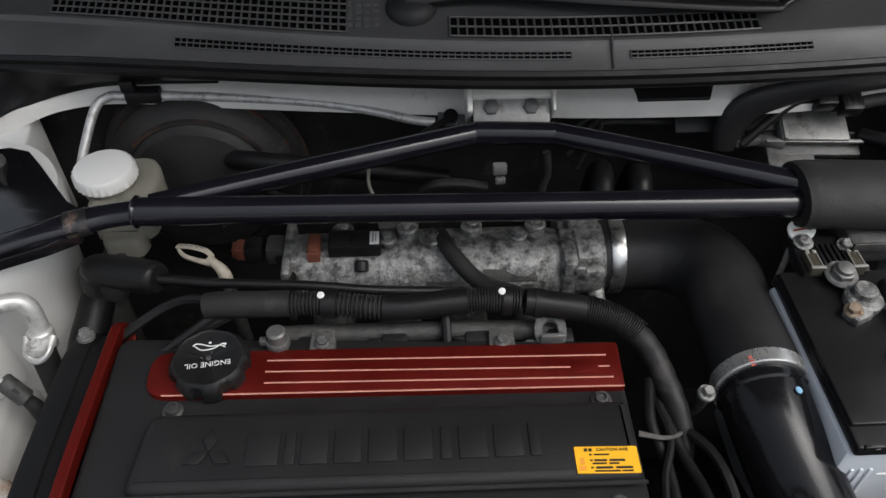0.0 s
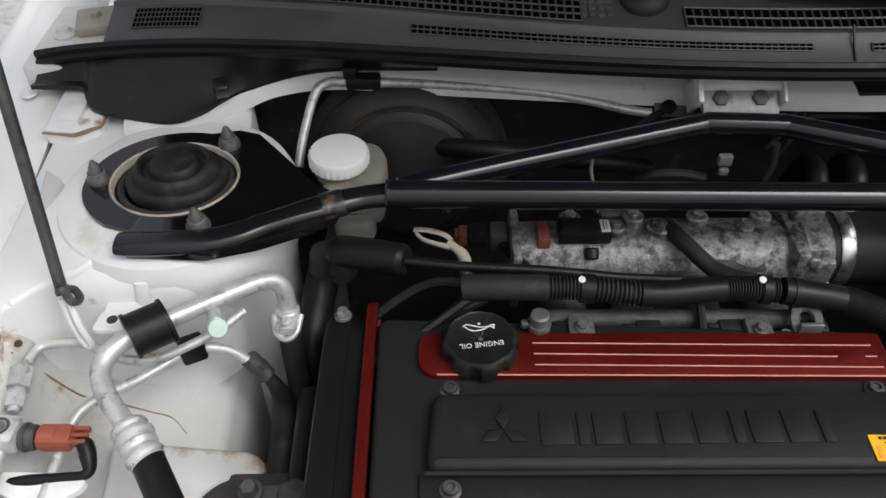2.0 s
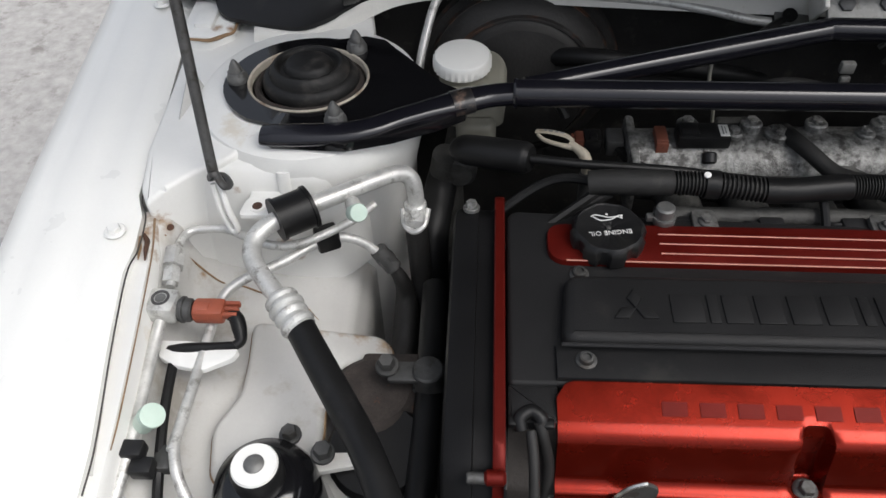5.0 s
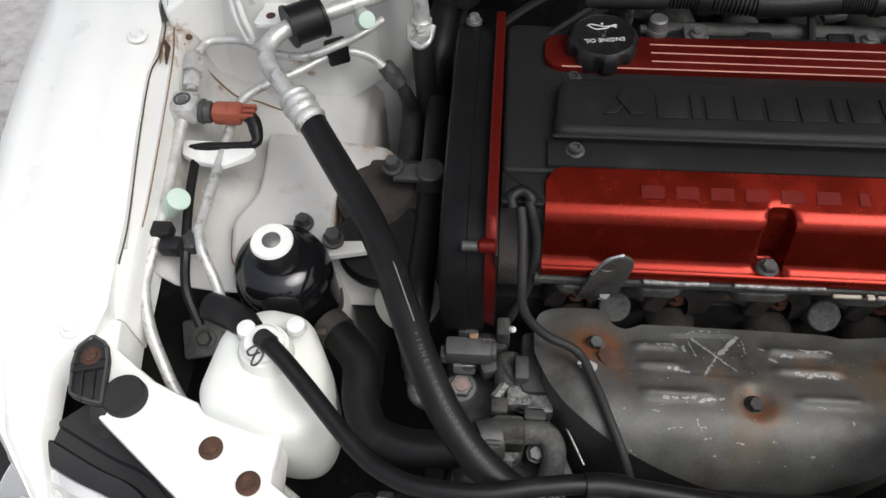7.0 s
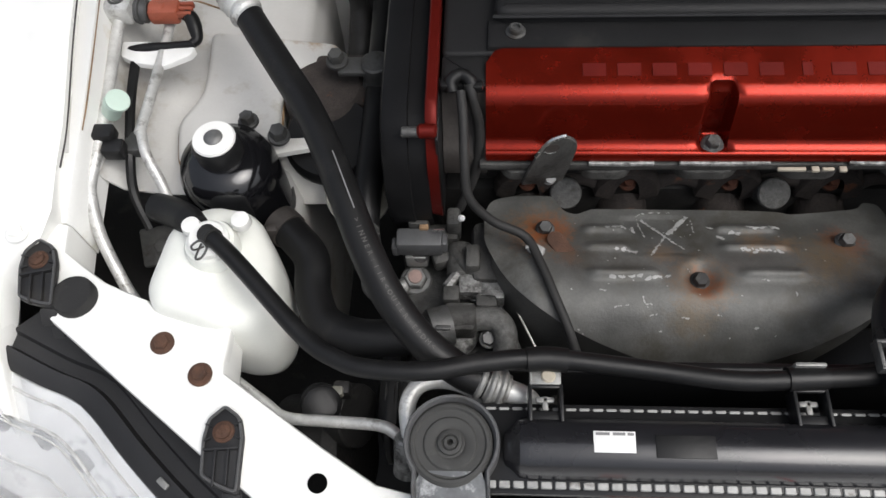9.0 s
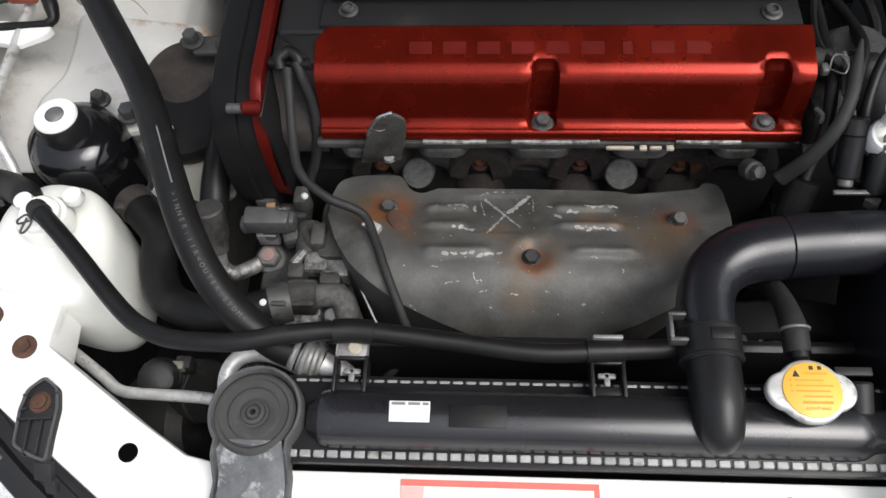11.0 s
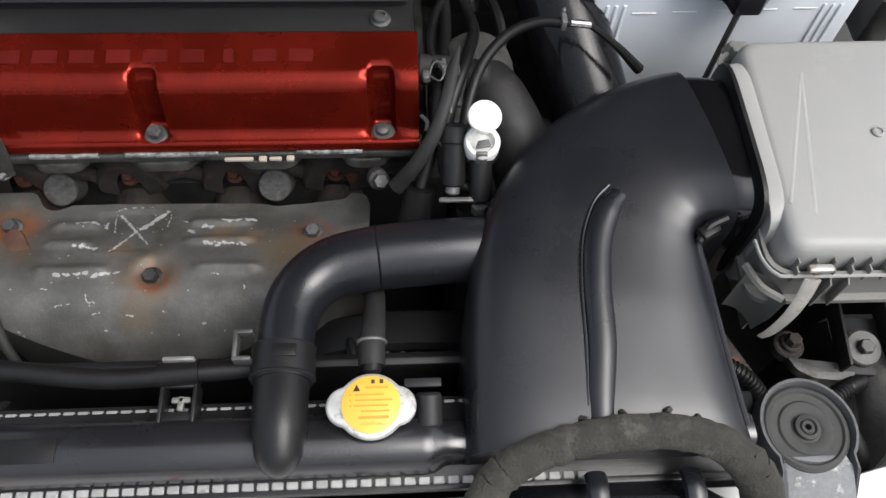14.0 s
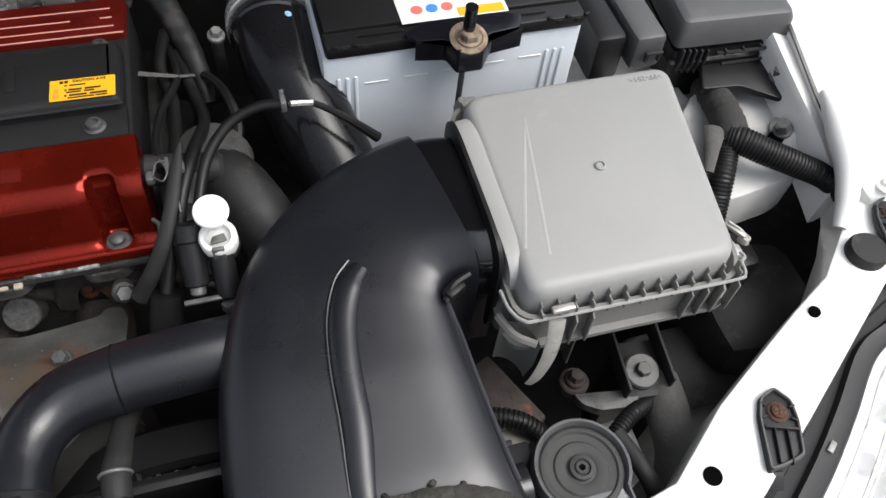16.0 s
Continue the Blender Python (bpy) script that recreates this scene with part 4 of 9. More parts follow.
part("hinge_bracket", prism(rounded([(-0.645, 0.712), (-0.560, 0.712), (-0.545, 0.85), (-0.645, 0.85)], 0.006), 0.93, 0.956, 0.003), ledge_paint, car, "dusty hinge bracket with rust")
part("hinge_bolt", joined(lathe([(0.013, 0), (0.013, 0.003), (0.009, 0.005), (0.007, 0.010), (0, 0.011)], (-0.619, 0.779, 0.956), n=24)), ledge_paint, car)
part("hinge_foot", joined(box((-0.588, 0.800, 0.962), (0.045, 0.05, 0.012), 0.004, (0, 0, 15)), hexagon((-0.588, 0.802, 0.968), (0, 0, 1), 0.007, 0.006)), bone_plastic, car, "tan rust-stained hinge foot")
part("rusty_bracket", joined(prism(rounded([(-0.598, 0.626), (-0.564, 0.622), (-0.543, 0.636), (-0.545, 0.700), (-0.600, 0.705)], 0.006), 0.92, 0.9365, 0.003), box((-0.575, 0.656, 0.938), (0.022, 0.03, 0.008), 0.003)), bay_paint, car)
part("rust_seam", tube([(-0.598, 0.6255, 0.9335), (-0.580, 0.6230, 0.9335), (-0.564, 0.6215, 0.9335), (-0.550, 0.631, 0.9335), (-0.5425, 0.637, 0.9335), (-0.5425, 0.655, 0.9335)], [0.0012, 0.0016, 0.0022, 0.0014, 0.0018], n=6), rust_stain, car)


# ---- engine ----
engine = thing("engine", (-0.03, 0.28, 0.26), "four-cylinder engine with black and red crackle-painted covers", "engine")
part("block", box((-0.04, 0.315, 0.50), (0.46, 0.23, 0.50), 0.02), grime, engine, "grimy dark engine block")
part("cylinder_head", box((-0.03, 0.2935, 0.790), (0.395, 0.169, 0.075), 0.006), alloy_dark, engine, "dirty cast alloy cylinder head")
part("head_flange", box((-0.03, 0.177, 0.832), (0.385, 0.018, 0.008), 0.002), alloy_dark, engine, "grey cast lip under the red cover")
for x0, x1 in ((-0.135, -0.084), (-0.064, 0.006), (0.066, 0.116)):
    part("lip_bead", tube([(x0, 0.1685, 0.8375), ((x0 + x1) / 2, 0.1678, 0.8378), (x1, 0.1685, 0.8375)], 0.0021, n=8), alloy, engine)
for x, w in ((-0.188, 0.040), (-0.120, 0.050), (-0.040, 0.062), (0.042, 0.056), (0.118, 0.044)):
    part("head_web", prism(rounded([(x - w * 0.32, 0.1665), (x + w * 0.32, 0.1665), (x + w * 0.55, 0.186), (x - w * 0.55, 0.186)], [0.008, 0.008, 0.002, 0.002]), 0.818, 0.8275, 0.003), alloy_dark, engine)
# Dark plate put in for the shaded cavity round the ports.
part("port_dark_plate", box((-0.03, 0.2105, 0.795), (0.375, 0.006, 0.070), 0.002), grime, engine)
part("gearbox", joined(box((0.29, 0.33, 0.50), (0.20, 0.34, 0.36), 0.03), cyl((0.20, 0.30, 0.60), (0.36, 0.30, 0.60), 0.13, bev=0.02, n=28)), grime, engine, "grimy gearbox casing")
# black valve cover: rear shelf, raised centre panel, front shelf
part("valve_cover", prism(rounded([(-0.2520, 0.2325), (0.1575, 0.2325), (0.160, 0.392), (-0.245, 0.412), (-0.252, 0.405)], 0.006), 0.832, 0.894, 0.004, seg=3), cover_black, engine, "black crackle-painted valve cover")
part("cover_corner", prism(rounded([(-0.2520, 0.2015), (-0.2150, 0.2015), (-0.2150, 0.2335), (-0.2520, 0.2335)], 0.003), 0.82, 0.893, 0.003), cover_black, engine)
part("corner_face", loft([[(x, y, z) for y, z in ((0.2030, 0.889), (0.1995, 0.880), (0.1900, 0.855), (0.1790, 0.842), (0.1750, 0.836), (0.1750, 0.815), (0.2030, 0.815))] for x in (-0.2515, -0.2160)]), corner_grime, engine, "oily brown front face of the cover's corner")
centre = part("spark_plug_cover", prism(rounded([(-0.212, 0.2615), (0.1545, 0.2590), (0.1550, 0.326), (-0.206, 0.328)], [0.012, 0.008, 0.008, 0.012]), 0.890, 0.9095, 0.0090, seg=4), cover_black, engine, "black crackle centre cover with raised emblem")
part("cover_edge", tube([(-0.212, 0.2600, 0.9065), (0.1545, 0.2575, 0.9065)], 0.0016, n=6, per=1), plastic_dull, centre)
part("front_shelf", prism([(-0.216, 0.236), (0.1555, 0.2335), (0.1555, 0.262), (-0.216, 0.265)], 0.885, 0.8985, 0.002), cover_black, engine)
for x, y, z in ((-0.194, 0.251, 0.8985), (0.133, 0.2445, 0.8985), (-0.193, 0.338, 0.894), (0.138, 0.3335, 0.894)):
    part("cover_bolt", joined(lathe([(0.0060, 0), (0.0060, 0.004), (0.0052, 0.0055), (0.0036, 0.0058), (0.0033, 0.0035), (0, 0.0035)], (x, y, z), n=20), lathe([(0.0078, 0), (0.0080, 0.0018), (0.006, 0.003)], (x, y, z - 0.0005), n=20)), steel_dark, engine, "dark socket-head bolt")
# worn emblem: three lozenges and a run of plain raised marks
EM = pose(-0.155, 0.2945, 0.9094)
loz = []
for ang in (90, 210, 330):
    a = radians(ang)
    d, n_ = Vector((math.cos(a), math.sin(a))), Vector((-math.sin(a), math.cos(a)))
    q = [Vector((0, 0)), d * 0.0095 + n_ * 0.0055, d * 0.019, d * 0.0095 - n_ * 0.0055]
    loz.append(prism([(p.x, p.y - 0.003) for p in q], 0, 0.0022, 0.0006))
b = joined(*loz)
b.transform(EM)
part("emblem", b, cover_black, centre, "raised three-lozenge emblem")
for x, w in ((-0.1165, 0.024), (-0.0970, 0.008), (-0.0795, 0.020), (-0.0555, 0.020), (-0.0305, 0.021), (-0.0050, 0.021), (0.0150, 0.008), (0.0345, 0.021), (0.0600, 0.021), (0.0790, 0.008)):
    part("raised_mark", box((x, 0.2925, 0.9098), (w, 0.027, 0.0022), 0.0009), cover_black, centre, "plain raised block of the maker's mark")
# yellow warning label
lab = pose(0.1285, 0.2735, 0.9098, 0, 0, -1.5)
bl = prism(rounded([(-0.0225, -0.0105), (0.0225, -0.0105), (0.0225, 0.0105), (-0.0225, 0.0105)], 0.001), 0, 0.0005, 0)
bl.transform(lab)
sticker = part("warning_label", bl, yellow_label, centre, "yellow warning label with black print")
letters("CAUTION AVIS", 0.0034, lab @ pose(0.0045, 0.0078, 0.0006), black_ink, sticker, "label_text")
bars([(-0.0145, 0.0078, 0.0024, 0.0024), (-0.0112, 0.0078, 0.0024, 0.0024), (-0.0115, 0.0040, 0.0018, 0.0012), (-0.0035, 0.0040, 0.011, 0.0012), (-0.0115, -0.0005, 0.0018, 0.0012), (-0.005, -0.0005, 0.009, 0.0016), (0.007, -0.0005, 0.011, 0.0016), (-0.006, -0.0030, 0.010, 0.0013), (0.0045, -0.0030, 0.007, 0.0013), (-0.0115, -0.0062, 0.0018, 0.0012), (-0.003, -0.0062, 0.012, 0.0016), (0.011, -0.0062, 0.012, 0.0016), (-0.001, -0.0088, 0.018, 0.0012), (0.013, -0.0088, 0.008, 0.0012)], lab @ pose(0, 0, 0.0004), black_ink, sticker, "label_print")
bars([(-0.018, -0.001, 0.003, 0.005), (-0.018, -0.0065, 0.0045, 0.0035)], lab @ pose(0, 0, 0.0004), orange_ink, sticker, "label_symbol")
# rear red plate with pinstripes
rear = part("rear_red_plate", prism(rounded([(-0.218, 0.348), (0.158, 0.3415), (0.160, 0.386), (-0.218, 0.391)], [0.018, 0.003, 0.003, 0.016]), 0.885, 0.9000, 0.0018), red_dull, engine, "dull red painted plate with three pale pinstripes")
part("plate_edge", tube([(-0.203, 0.3485, 0.9000), (0.157, 0.3425, 0.9000)], 0.0007, n=5, per=1), red_line, rear)
for k, (x1) in enumerate((0.150, 0.118, 0.148)):
    y = 0.3565 + 0.0108 * k
    part("pinstripe", tube([(-0.125, y + 0.0005, 0.9002), (x1, y - 0.0055, 0.9002)], 0.00065, n=5, per=1), red_line, rear)
part("pinstripe", tube([(0.140, 0.3617, 0.9002), (0.149, 0.3615, 0.9002)], 0.00065, n=5, per=1), red_line, rear)
part("worn_badge", box((0.128, 0.362, 0.9003), (0.022, 0.012, 0.0006), 0.0003), red_dull, rear)
# front red cover: lofted along x, with recesses round two bolts
def red_recess(x):
    return max(max(0.0, 1 - (abs(x - c) / 0.0108) ** 6) for c in (-0.0395, 0.1325))


def red_profile(x):
    k = red_recess(x)
    y1, y2, y3 = 0.197 + 0.009 * k, 0.1905 + 0.013 * k, 0.1815 + 0.014 * k
    s = -0.0066 * (x + 0.22)
    e = 0.014 * (1 - math.sqrt(1 - min(1.0, max(0.0, (-0.2030 - x) / 0.0142)) ** 2))
    return [(x, y + s, z) for y, z in ((0.2345 - e, 0.860), (0.2345 - e, 0.898 - e * 0.3), (0.2318 - e, 0.9015 - e * 0.3), (0.2298 - e, 0.9010 - e * 0.3), (y1 + 0.0065, 0.9015 - (0.2318 - y1 - 0.0065) * 0.26), (y1 + 0.004, 0.9015 - (0.2318 - y1 - 0.004) * 0.26), (y1, 0.8915 + 0.26 * (y1 - 0.197)), (y2 + 0.0025, 0.8895), (y2, 0.885), (y2 - 0.0008, 0.8823), (y3 + 0.0007, 0.8550 - 0.008 * k), (y3, 0.8525 - 0.008 * k), (y3 - 0.0025, 0.8490 - 0.006 * k), (0.1738, 0.8479), (0.1720, 0.8474), (0.1708, 0.8462), (0.1705, 0.839), (0.180, 0.834), (0.20, 0.834))]


xs = sorted({round(-0.217 + 0.377 * k / 60, 5) for k in range(61)} | {round(c + d * 0.0007, 5) for c in (-0.0395, 0.1325) for d in range(-15, 16)})
front = part("front_red_cover", loft([red_profile(x) for x in xs]), red_paint, engine, "red crackle-painted front cover with recessed bolts", 50)
part("cover_bolt", joined(cyl((-0.0395, 0.1800, 0.843), (-0.0395, 0.1795, 0.849), 0.0090), hexagon((-0.0395, 0.1795, 0.849), (0, -0.15, 1), 0.0058, 0.006)), steel_dark, front, "grey bolt with washer")
part("cover_bolt", joined(cyl((0.1325, 0.1795, 0.843), (0.1325, 0.179, 0.8485), 0.0092), lathe([(0.0050, 0), (0.0050, 0.003), (0.003, 0.0045), (0, 0.0045)], (0.1325, 0.179, 0.8485), n=18)), steel_dark, front, "grey bolt with washer")
for k in range(9):
    x = -0.135 + 0.0262 * k
    part("raised_mark", box((x, 0.2135 - 0.0066 * (x + 0.22), 0.8972), (0.007 if k == 6 else 0.0175, 0.0105, 0.0006), 0.0, (14.6, 0, 0)), red_dull, front, "plain raised block of the maker's mark")

# timing belt cover at the engine's end
TC = [(0.452, 0.60), (0.452, 0.78), (0.446, 0.850), (0.432, 0.880), (0.405, 0.892), (0.30, 0.896), (0.20, 0.894), (0.170, 0.886), (0.152, 0.866), (0.143, 0.825), (0.143, 0.790), (0.156, 0.755), (0.170, 0.60)]
tc = rounded(TC, 0.01, 3)
timing = part("timing_cover", loft([[(x, 0.30 + (y - 0.30) * k, 0.70 + (z - 0.70) * k) for y, z in tc] for x, k in ((-0.2985, 0.965), (-0.2965, 0.985), (-0.292, 0.995), (-0.277, 1.0), (-0.276, 0.988), (-0.2620, 0.988))]), timing_black, engine, "black moulded timing belt cover")
line = [Vector((0, y, z)) for y, z in rounded([(0.444, 0.865), (0.432, 0.896), (0.30, 0.9035), (0.17, 0.9015), (0.150, 0.865), (0.147, 0.79)], 0.02, 6)]
part("red_strip", loft([[(-0.2622, p.y, p.z - 0.008), (-0.2622, p.y, p.z - 0.001), (-0.2610, p.y, p.z), (-0.2548, p.y, p.z), (-0.2536, p.y, p.z - 0.001), (-0.2536, p.y, p.z - 0.012)] for p in line]), red_dull, engine, "narrow red strip along the timing cover")
part("red_end_plate", prism([(-0.2545, 0.154), (-0.2524, 0.154), (-0.2524, 0.215), (-0.2545, 0.215)], 0.78, lambda x, y: 0.888, 0.0005), plastic_black, engine)
part("strip_pin", cyl((-0.268, 0.161, 0.890), (-0.253, 0.161, 0.890), 0.0056, bev=0.002), red_dull, engine)
part("strip_pin", cyl((-0.280, 0.161, 0.889), (-0.266, 0.161, 0.889), 0.0042, bev=0.001), steel_dark, engine)
bolt(engine, (-0.283, 0.418, 0.890), (0, 0.2, 1), 0.005, alloy)
part("lower_timing_cover", box((-0.286, 0.30, 0.60), (0.030, 0.28, 0.24), 0.02), grime, engine)

# oil filler cap
cap = thing("oil_filler_cap", (-0.168, 0.373, 0.897), "black ribbed oil filler cap with white print", "cap")
def cap_ring(r0, h):
    return [(-0.168 + (r0 + (0.0022 if (k % 8) in (0, 1, 2, 3, 4) else -0.0012) * (1 if h < 0.018 else 0.2)) * math.cos(2 * math.pi * k / 64), 0.373 + (r0 + (0.0022 if (k % 8) in (0, 1, 2, 3, 4) else -0.0012) * (1 if h < 0.018 else 0.2)) * math.sin(2 * math.pi * k / 64), 0.895 + h) for k in range(64)]


part("body", loft([cap_ring(r, h) for r, h in ((0.026, 0), (0.0285, 0.002), (0.0295, 0.014), (0.0285, 0.0185), (0.0265, 0.0205), (0.0255, 0.0200), (0.0245, 0.0195), (0.006, 0.0195), (0.004, 0.018))]), plastic_black, cap)
cm = pose(-0.168, 0.373, 0.9147, 0, 0, 187)
letters("ENGINE OIL", 0.0066, cm @ pose(0.0, 0.0065, 0), white_ink, cap, "cap_text", 0.0002)
can = tube([cm @ Vector(p) for p in ((-0.013, -0.008, 0.0002), (-0.009, -0.0105, 0.0002), (-0.002, -0.0105, 0.0002), (0.003, -0.0125, 0.0002), (0.009, -0.0145, 0.0002), (0.0125, -0.013, 0.0002))], 0.00055, n=5, per=4)
can2 = tube([cm @ Vector(p) for p in ((0.011, -0.0125, 0.0002), (0.006, -0.0080, 0.0002), (0.0, -0.0075, 0.0002), (-0.005, -0.0085, 0.0002), (-0.010, -0.0115, 0.0002), (-0.0135, -0.0115, 0.0002), (-0.0115, -0.0095, 0.0002))], 0.00055, n=5, per=4)
part("cap_symbol", joined(can, can2, cyl(cm @ Vector((-0.001, -0.0142, 0)), cm @ Vector((-0.001, -0.0142, 0.0004)), 0.0012, n=10)), white_ink, cap, "white oil can symbol")
part("centre_mark", lathe([(0.0022, 0), (0.0022, 0.0012), (0.0014, 0.0016), (0, 0.0016)], (-0.168, 0.373, 0.913), n=14), steel_dark, cap)

# intake manifold with throttle body, sensor and rail
manifold = thing("intake_manifold", (0.02, 0.53, 0.70), "grey cast aluminium intake manifold with sensors", "manifold")
part("plenum", tube([(-0.125, 0.530, 0.845), (-0.02, 0.528, 0.846), (0.10, 0.526, 0.848), (0.140, 0.526, 0.848)], [0.036, 0.0385, 0.0385, 0.035], n=24), alloy, manifold)
part("end_flange", box((-0.126, 0.530, 0.845), (0.010, 0.075, 0.070), 0.008), alloy, manifold)
part("end_flange", box((0.142, 0.528, 0.848), (0.016, 0.085, 0.080), 0.008), alloy, manifold)
for k in range(4):
    x = -0.085 + 0.062 * k
    part("runner", tube([(x, 0.505, 0.835), (x + 0.004, 0.455, 0.845), (x + 0.006, 0.405, 0.835), (x + 0.006, 0.375, 0.82)], [0.021, 0.019, 0.018, 0.018], n=14), alloy_dark, manifold)
    part("boss", joined(cyl((x + 0.012, 0.538, 0.875), (x + 0.012, 0.540, 0.892), 0.0105), hexagon((x + 0.012, 0.540, 0.892), (0, 0, 1), 0.006, 0.004)), alloy, manifold)
part("throttle_body", joined(cyl((0.146, 0.530, 0.852), (0.182, 0.533, 0.852), 0.037, bev=0.004, n=28), box((0.160, 0.500, 0.862), (0.030, 0.028, 0.030), 0.005), box((0.158, 0.548, 0.892), (0.030, 0.030, 0.016), 0.004), cyl((0.150, 0.494, 0.880), (0.150, 0.483, 0.880), 0.006), cyl((0.170, 0.495, 0.845), (0.172, 0.470, 0.830), 0.008)), alloy, manifold)
for c, d, r in (((0.085, 0.497, 0.866), (0.055, 0.008, 0.016), -40), ((0.03, 0.492, 0.858), (0.05, 0.006, 0.012), -40), ((-0.02, 0.556, 0.876), (0.04, 0.012, 0.012), 0)):
    part("casting_web", box(c, d, 0.003, (r, 0, 0)), alloy_dark, manifold)
part("flange_rough", joined(*[box((-0.05 + 0.024 * k, 0.484 - 0.003 * (k % 2), 0.858 - 0.002 * (k % 3)), (0.026, 0.014, 0.009), 0.003, (0, 0, 8 * (k % 3))) for k in range(6)]), alloy_dark, manifold)["kind"] = "stuff"
sensor = part("map_sensor", joined(box((-0.061, 0.523, 0.888), (0.050, 0.024, 0.014), 0.002), box((-0.075, 0.523, 0.893), (0.018, 0.018, 0.010), 0.002), cyl((-0.055, 0.508, 0.880), (-0.055, 0.500, 0.872), 0.007)), plastic_black, manifold, "black pressure sensor with white label")
part("sensor_label", box((-0.042, 0.522, 0.8953), (0.009, 0.017, 0.0008), 0.0002), white_ink, sensor)
bars([(-0.0015, 0, 0.0012, 0.012), (0.0012, 0, 0.0008, 0.010)], pose(-0.042, 0.522, 0.8957), grey_ink, sensor, "label_print")
part("sensor_plug", joined(box((-0.100, 0.526, 0.881), (0.012, 0.024, 0.016), 0.002), box((-0.100, 0.512, 0.880), (0.012, 0.003, 0.016), 0.001)), plug_red, manifold, "brick-red electrical plug")
for x, r in ((-0.030, 0.009), (0.012, 0.012), (0.095, 0.009)):
    part("boss", joined(cyl((x, 0.528, 0.880), (x, 0.528, 0.890), r), hexagon((x, 0.528, 0.890), (0, 0, 1), r * 0.6, 0.004)), alloy, manifold)
part("hose_clamp", lathe([(0.0395, 0), (0.0400, 0.001), (0.0400, 0.013), (0.0395, 0.014), (0.037, 0.014), (0.037, 0)], (0.184, 0.534, 0.852), (1, 0, 0), 36), bright_steel, manifold, "bright steel hose clamp")
part("fuel_rail", tube([(-0.12, 0.418, 0.882), (0.0, 0.416, 0.884), (0.12, 0.413, 0.884)], 0.009, n=12), alloy_dark, manifold)
for k in range(4):
    x = -0.105 + 0.070 * k
    part("injector", joined(cyl((x, 0.412, 0.885), (x, 0.398, 0.862), 0.011), box((x + 0.012, 0.402, 0.885), (0.022, 0.016, 0.014), 0.003)), plastic_dull, manifold)
for x, y in ((-0.082, 0.400), (0.066, 0.3955)):
    part("rail_bracket", joined(prism(rounded([(x - 0.011, y - 0.012), (x + 0.011, y - 0.012), (x + 0.010, y + 0.012), (x - 0.010, y + 0.012)], 0.006), 0.892, 0.8975, 0.001), cyl((x, y - 0.004, 0.897), (x, y - 0.004, 0.901), 0.0065), hexagon((x, y - 0.004, 0.900), (0, -0.1, 1), 0.0048, 0.004)), plug_grey, manifold)
part("lifting_eye", loft([[Vector((0.1075, 0.401, 0.897)) + Vector((0.0135 * w * math.cos(a), 0.0155 * w * math.sin(a), 0.010 * w * math.sin(a) + d)) for a in (2 * math.pi * k / 24 for k in range(24))] for w, d in ((0.50, -0.0018), (1.0, -0.0018), (1.0, 0.0018), (0.50, 0.0018))], caps=False, close=True), plug_grey, manifold, "grey steel lifting eye")
part("eye_foot", box((0.108, 0.393, 0.892), (0.020, 0.004, 0.022), 0.001), zinc, manifold)
part("breather", joined(cyl((-0.118, 0.396, 0.880), (-0.118, 0.397, 0.915), 0.008), lathe([(0.0095, 0), (0.010, 0.001), (0.010, 0.006), (0.0095, 0.007)], (-0.118, 0.3965, 0.898), n=18), box((-0.129, 0.397, 0.902), (0.008, 0.006, 0.006), 0.001)), zinc, manifold)
for k in range(4):
    part("stud", cyl((-0.06 + 0.05 * k, 0.392, 0.880), (-0.06 + 0.05 * k, 0.392, 0.893), 0.006), zinc, manifold)

# wiring loom along the engine's back
loom = thing("wiring_loom", (0.02, 0.42, 0.87), "grey corrugated wiring loom with taped sections over the engine", "wiring")
L = [(-0.30, 0.415, 0.87), (-0.235, 0.428, 0.895), (-0.18, 0.430, 0.910), (-0.135, 0.426, 0.915), (-0.082, 0.424, 0.916), (-0.02, 0.418, 0.914), (0.03, 0.421, 0.916), (0.068, 0.420, 0.917), (0.105, 0.417, 0.914), (0.140, 0.412, 0.910), (0.165, 0.404, 0.904), (0.185, 0.388, 0.894), (0.198, 0.358, 0.880), (0.206, 0.331, 0.866), (0.209, 0.308, 0.845)]
full = spline(L, 10)
part("sleeve", tube(full[20:36], 0.0115, n=14, smooth=False), rubber_dusty, loom, "taped sleeve")
part("conduit", tube(full[30:42], 0.0095, n=14, smooth=False, rings=19, depth=0.0026), rubber_dusty, loom, "corrugated conduit")
part("conduit", tube(full[41:49], 0.0095, n=14, smooth=False, rings=12, depth=0.0026), rubber_dusty, loom, "corrugated conduit")
part("sleeve", tube(full[48:63], 0.0112, n=14, smooth=False), rubber, loom, "taped sleeve")
part("conduit", tube(full[62:75], 0.0095, n=14, smooth=False, rings=19, depth=0.0026), rubber_dusty, loom, "corrugated conduit")
part("sleeve", tube(full[75:90], 0.0115, n=14, smooth=False), rubber, loom, "taped sleeve")
part("conduit", tube(full[89:108], 0.0112, n=14, smooth=False, rings=24, depth=0.0026), rubber_dusty, loom, "corrugated conduit")
part("sleeve", tube(full[107:], [0.0105, 0.0105, 0.0098, 0.0085, 0.0065], n=12, smooth=False, rings=7, depth=0.0006), cap_rubber, loom, "loose dark cloth tape")
for i in (41, 71, 78):
    a, c = full[i - 1], full[i + 1]
    part("band", tube([a, c], 0.0125, n=16, per=2), rubber, loom)
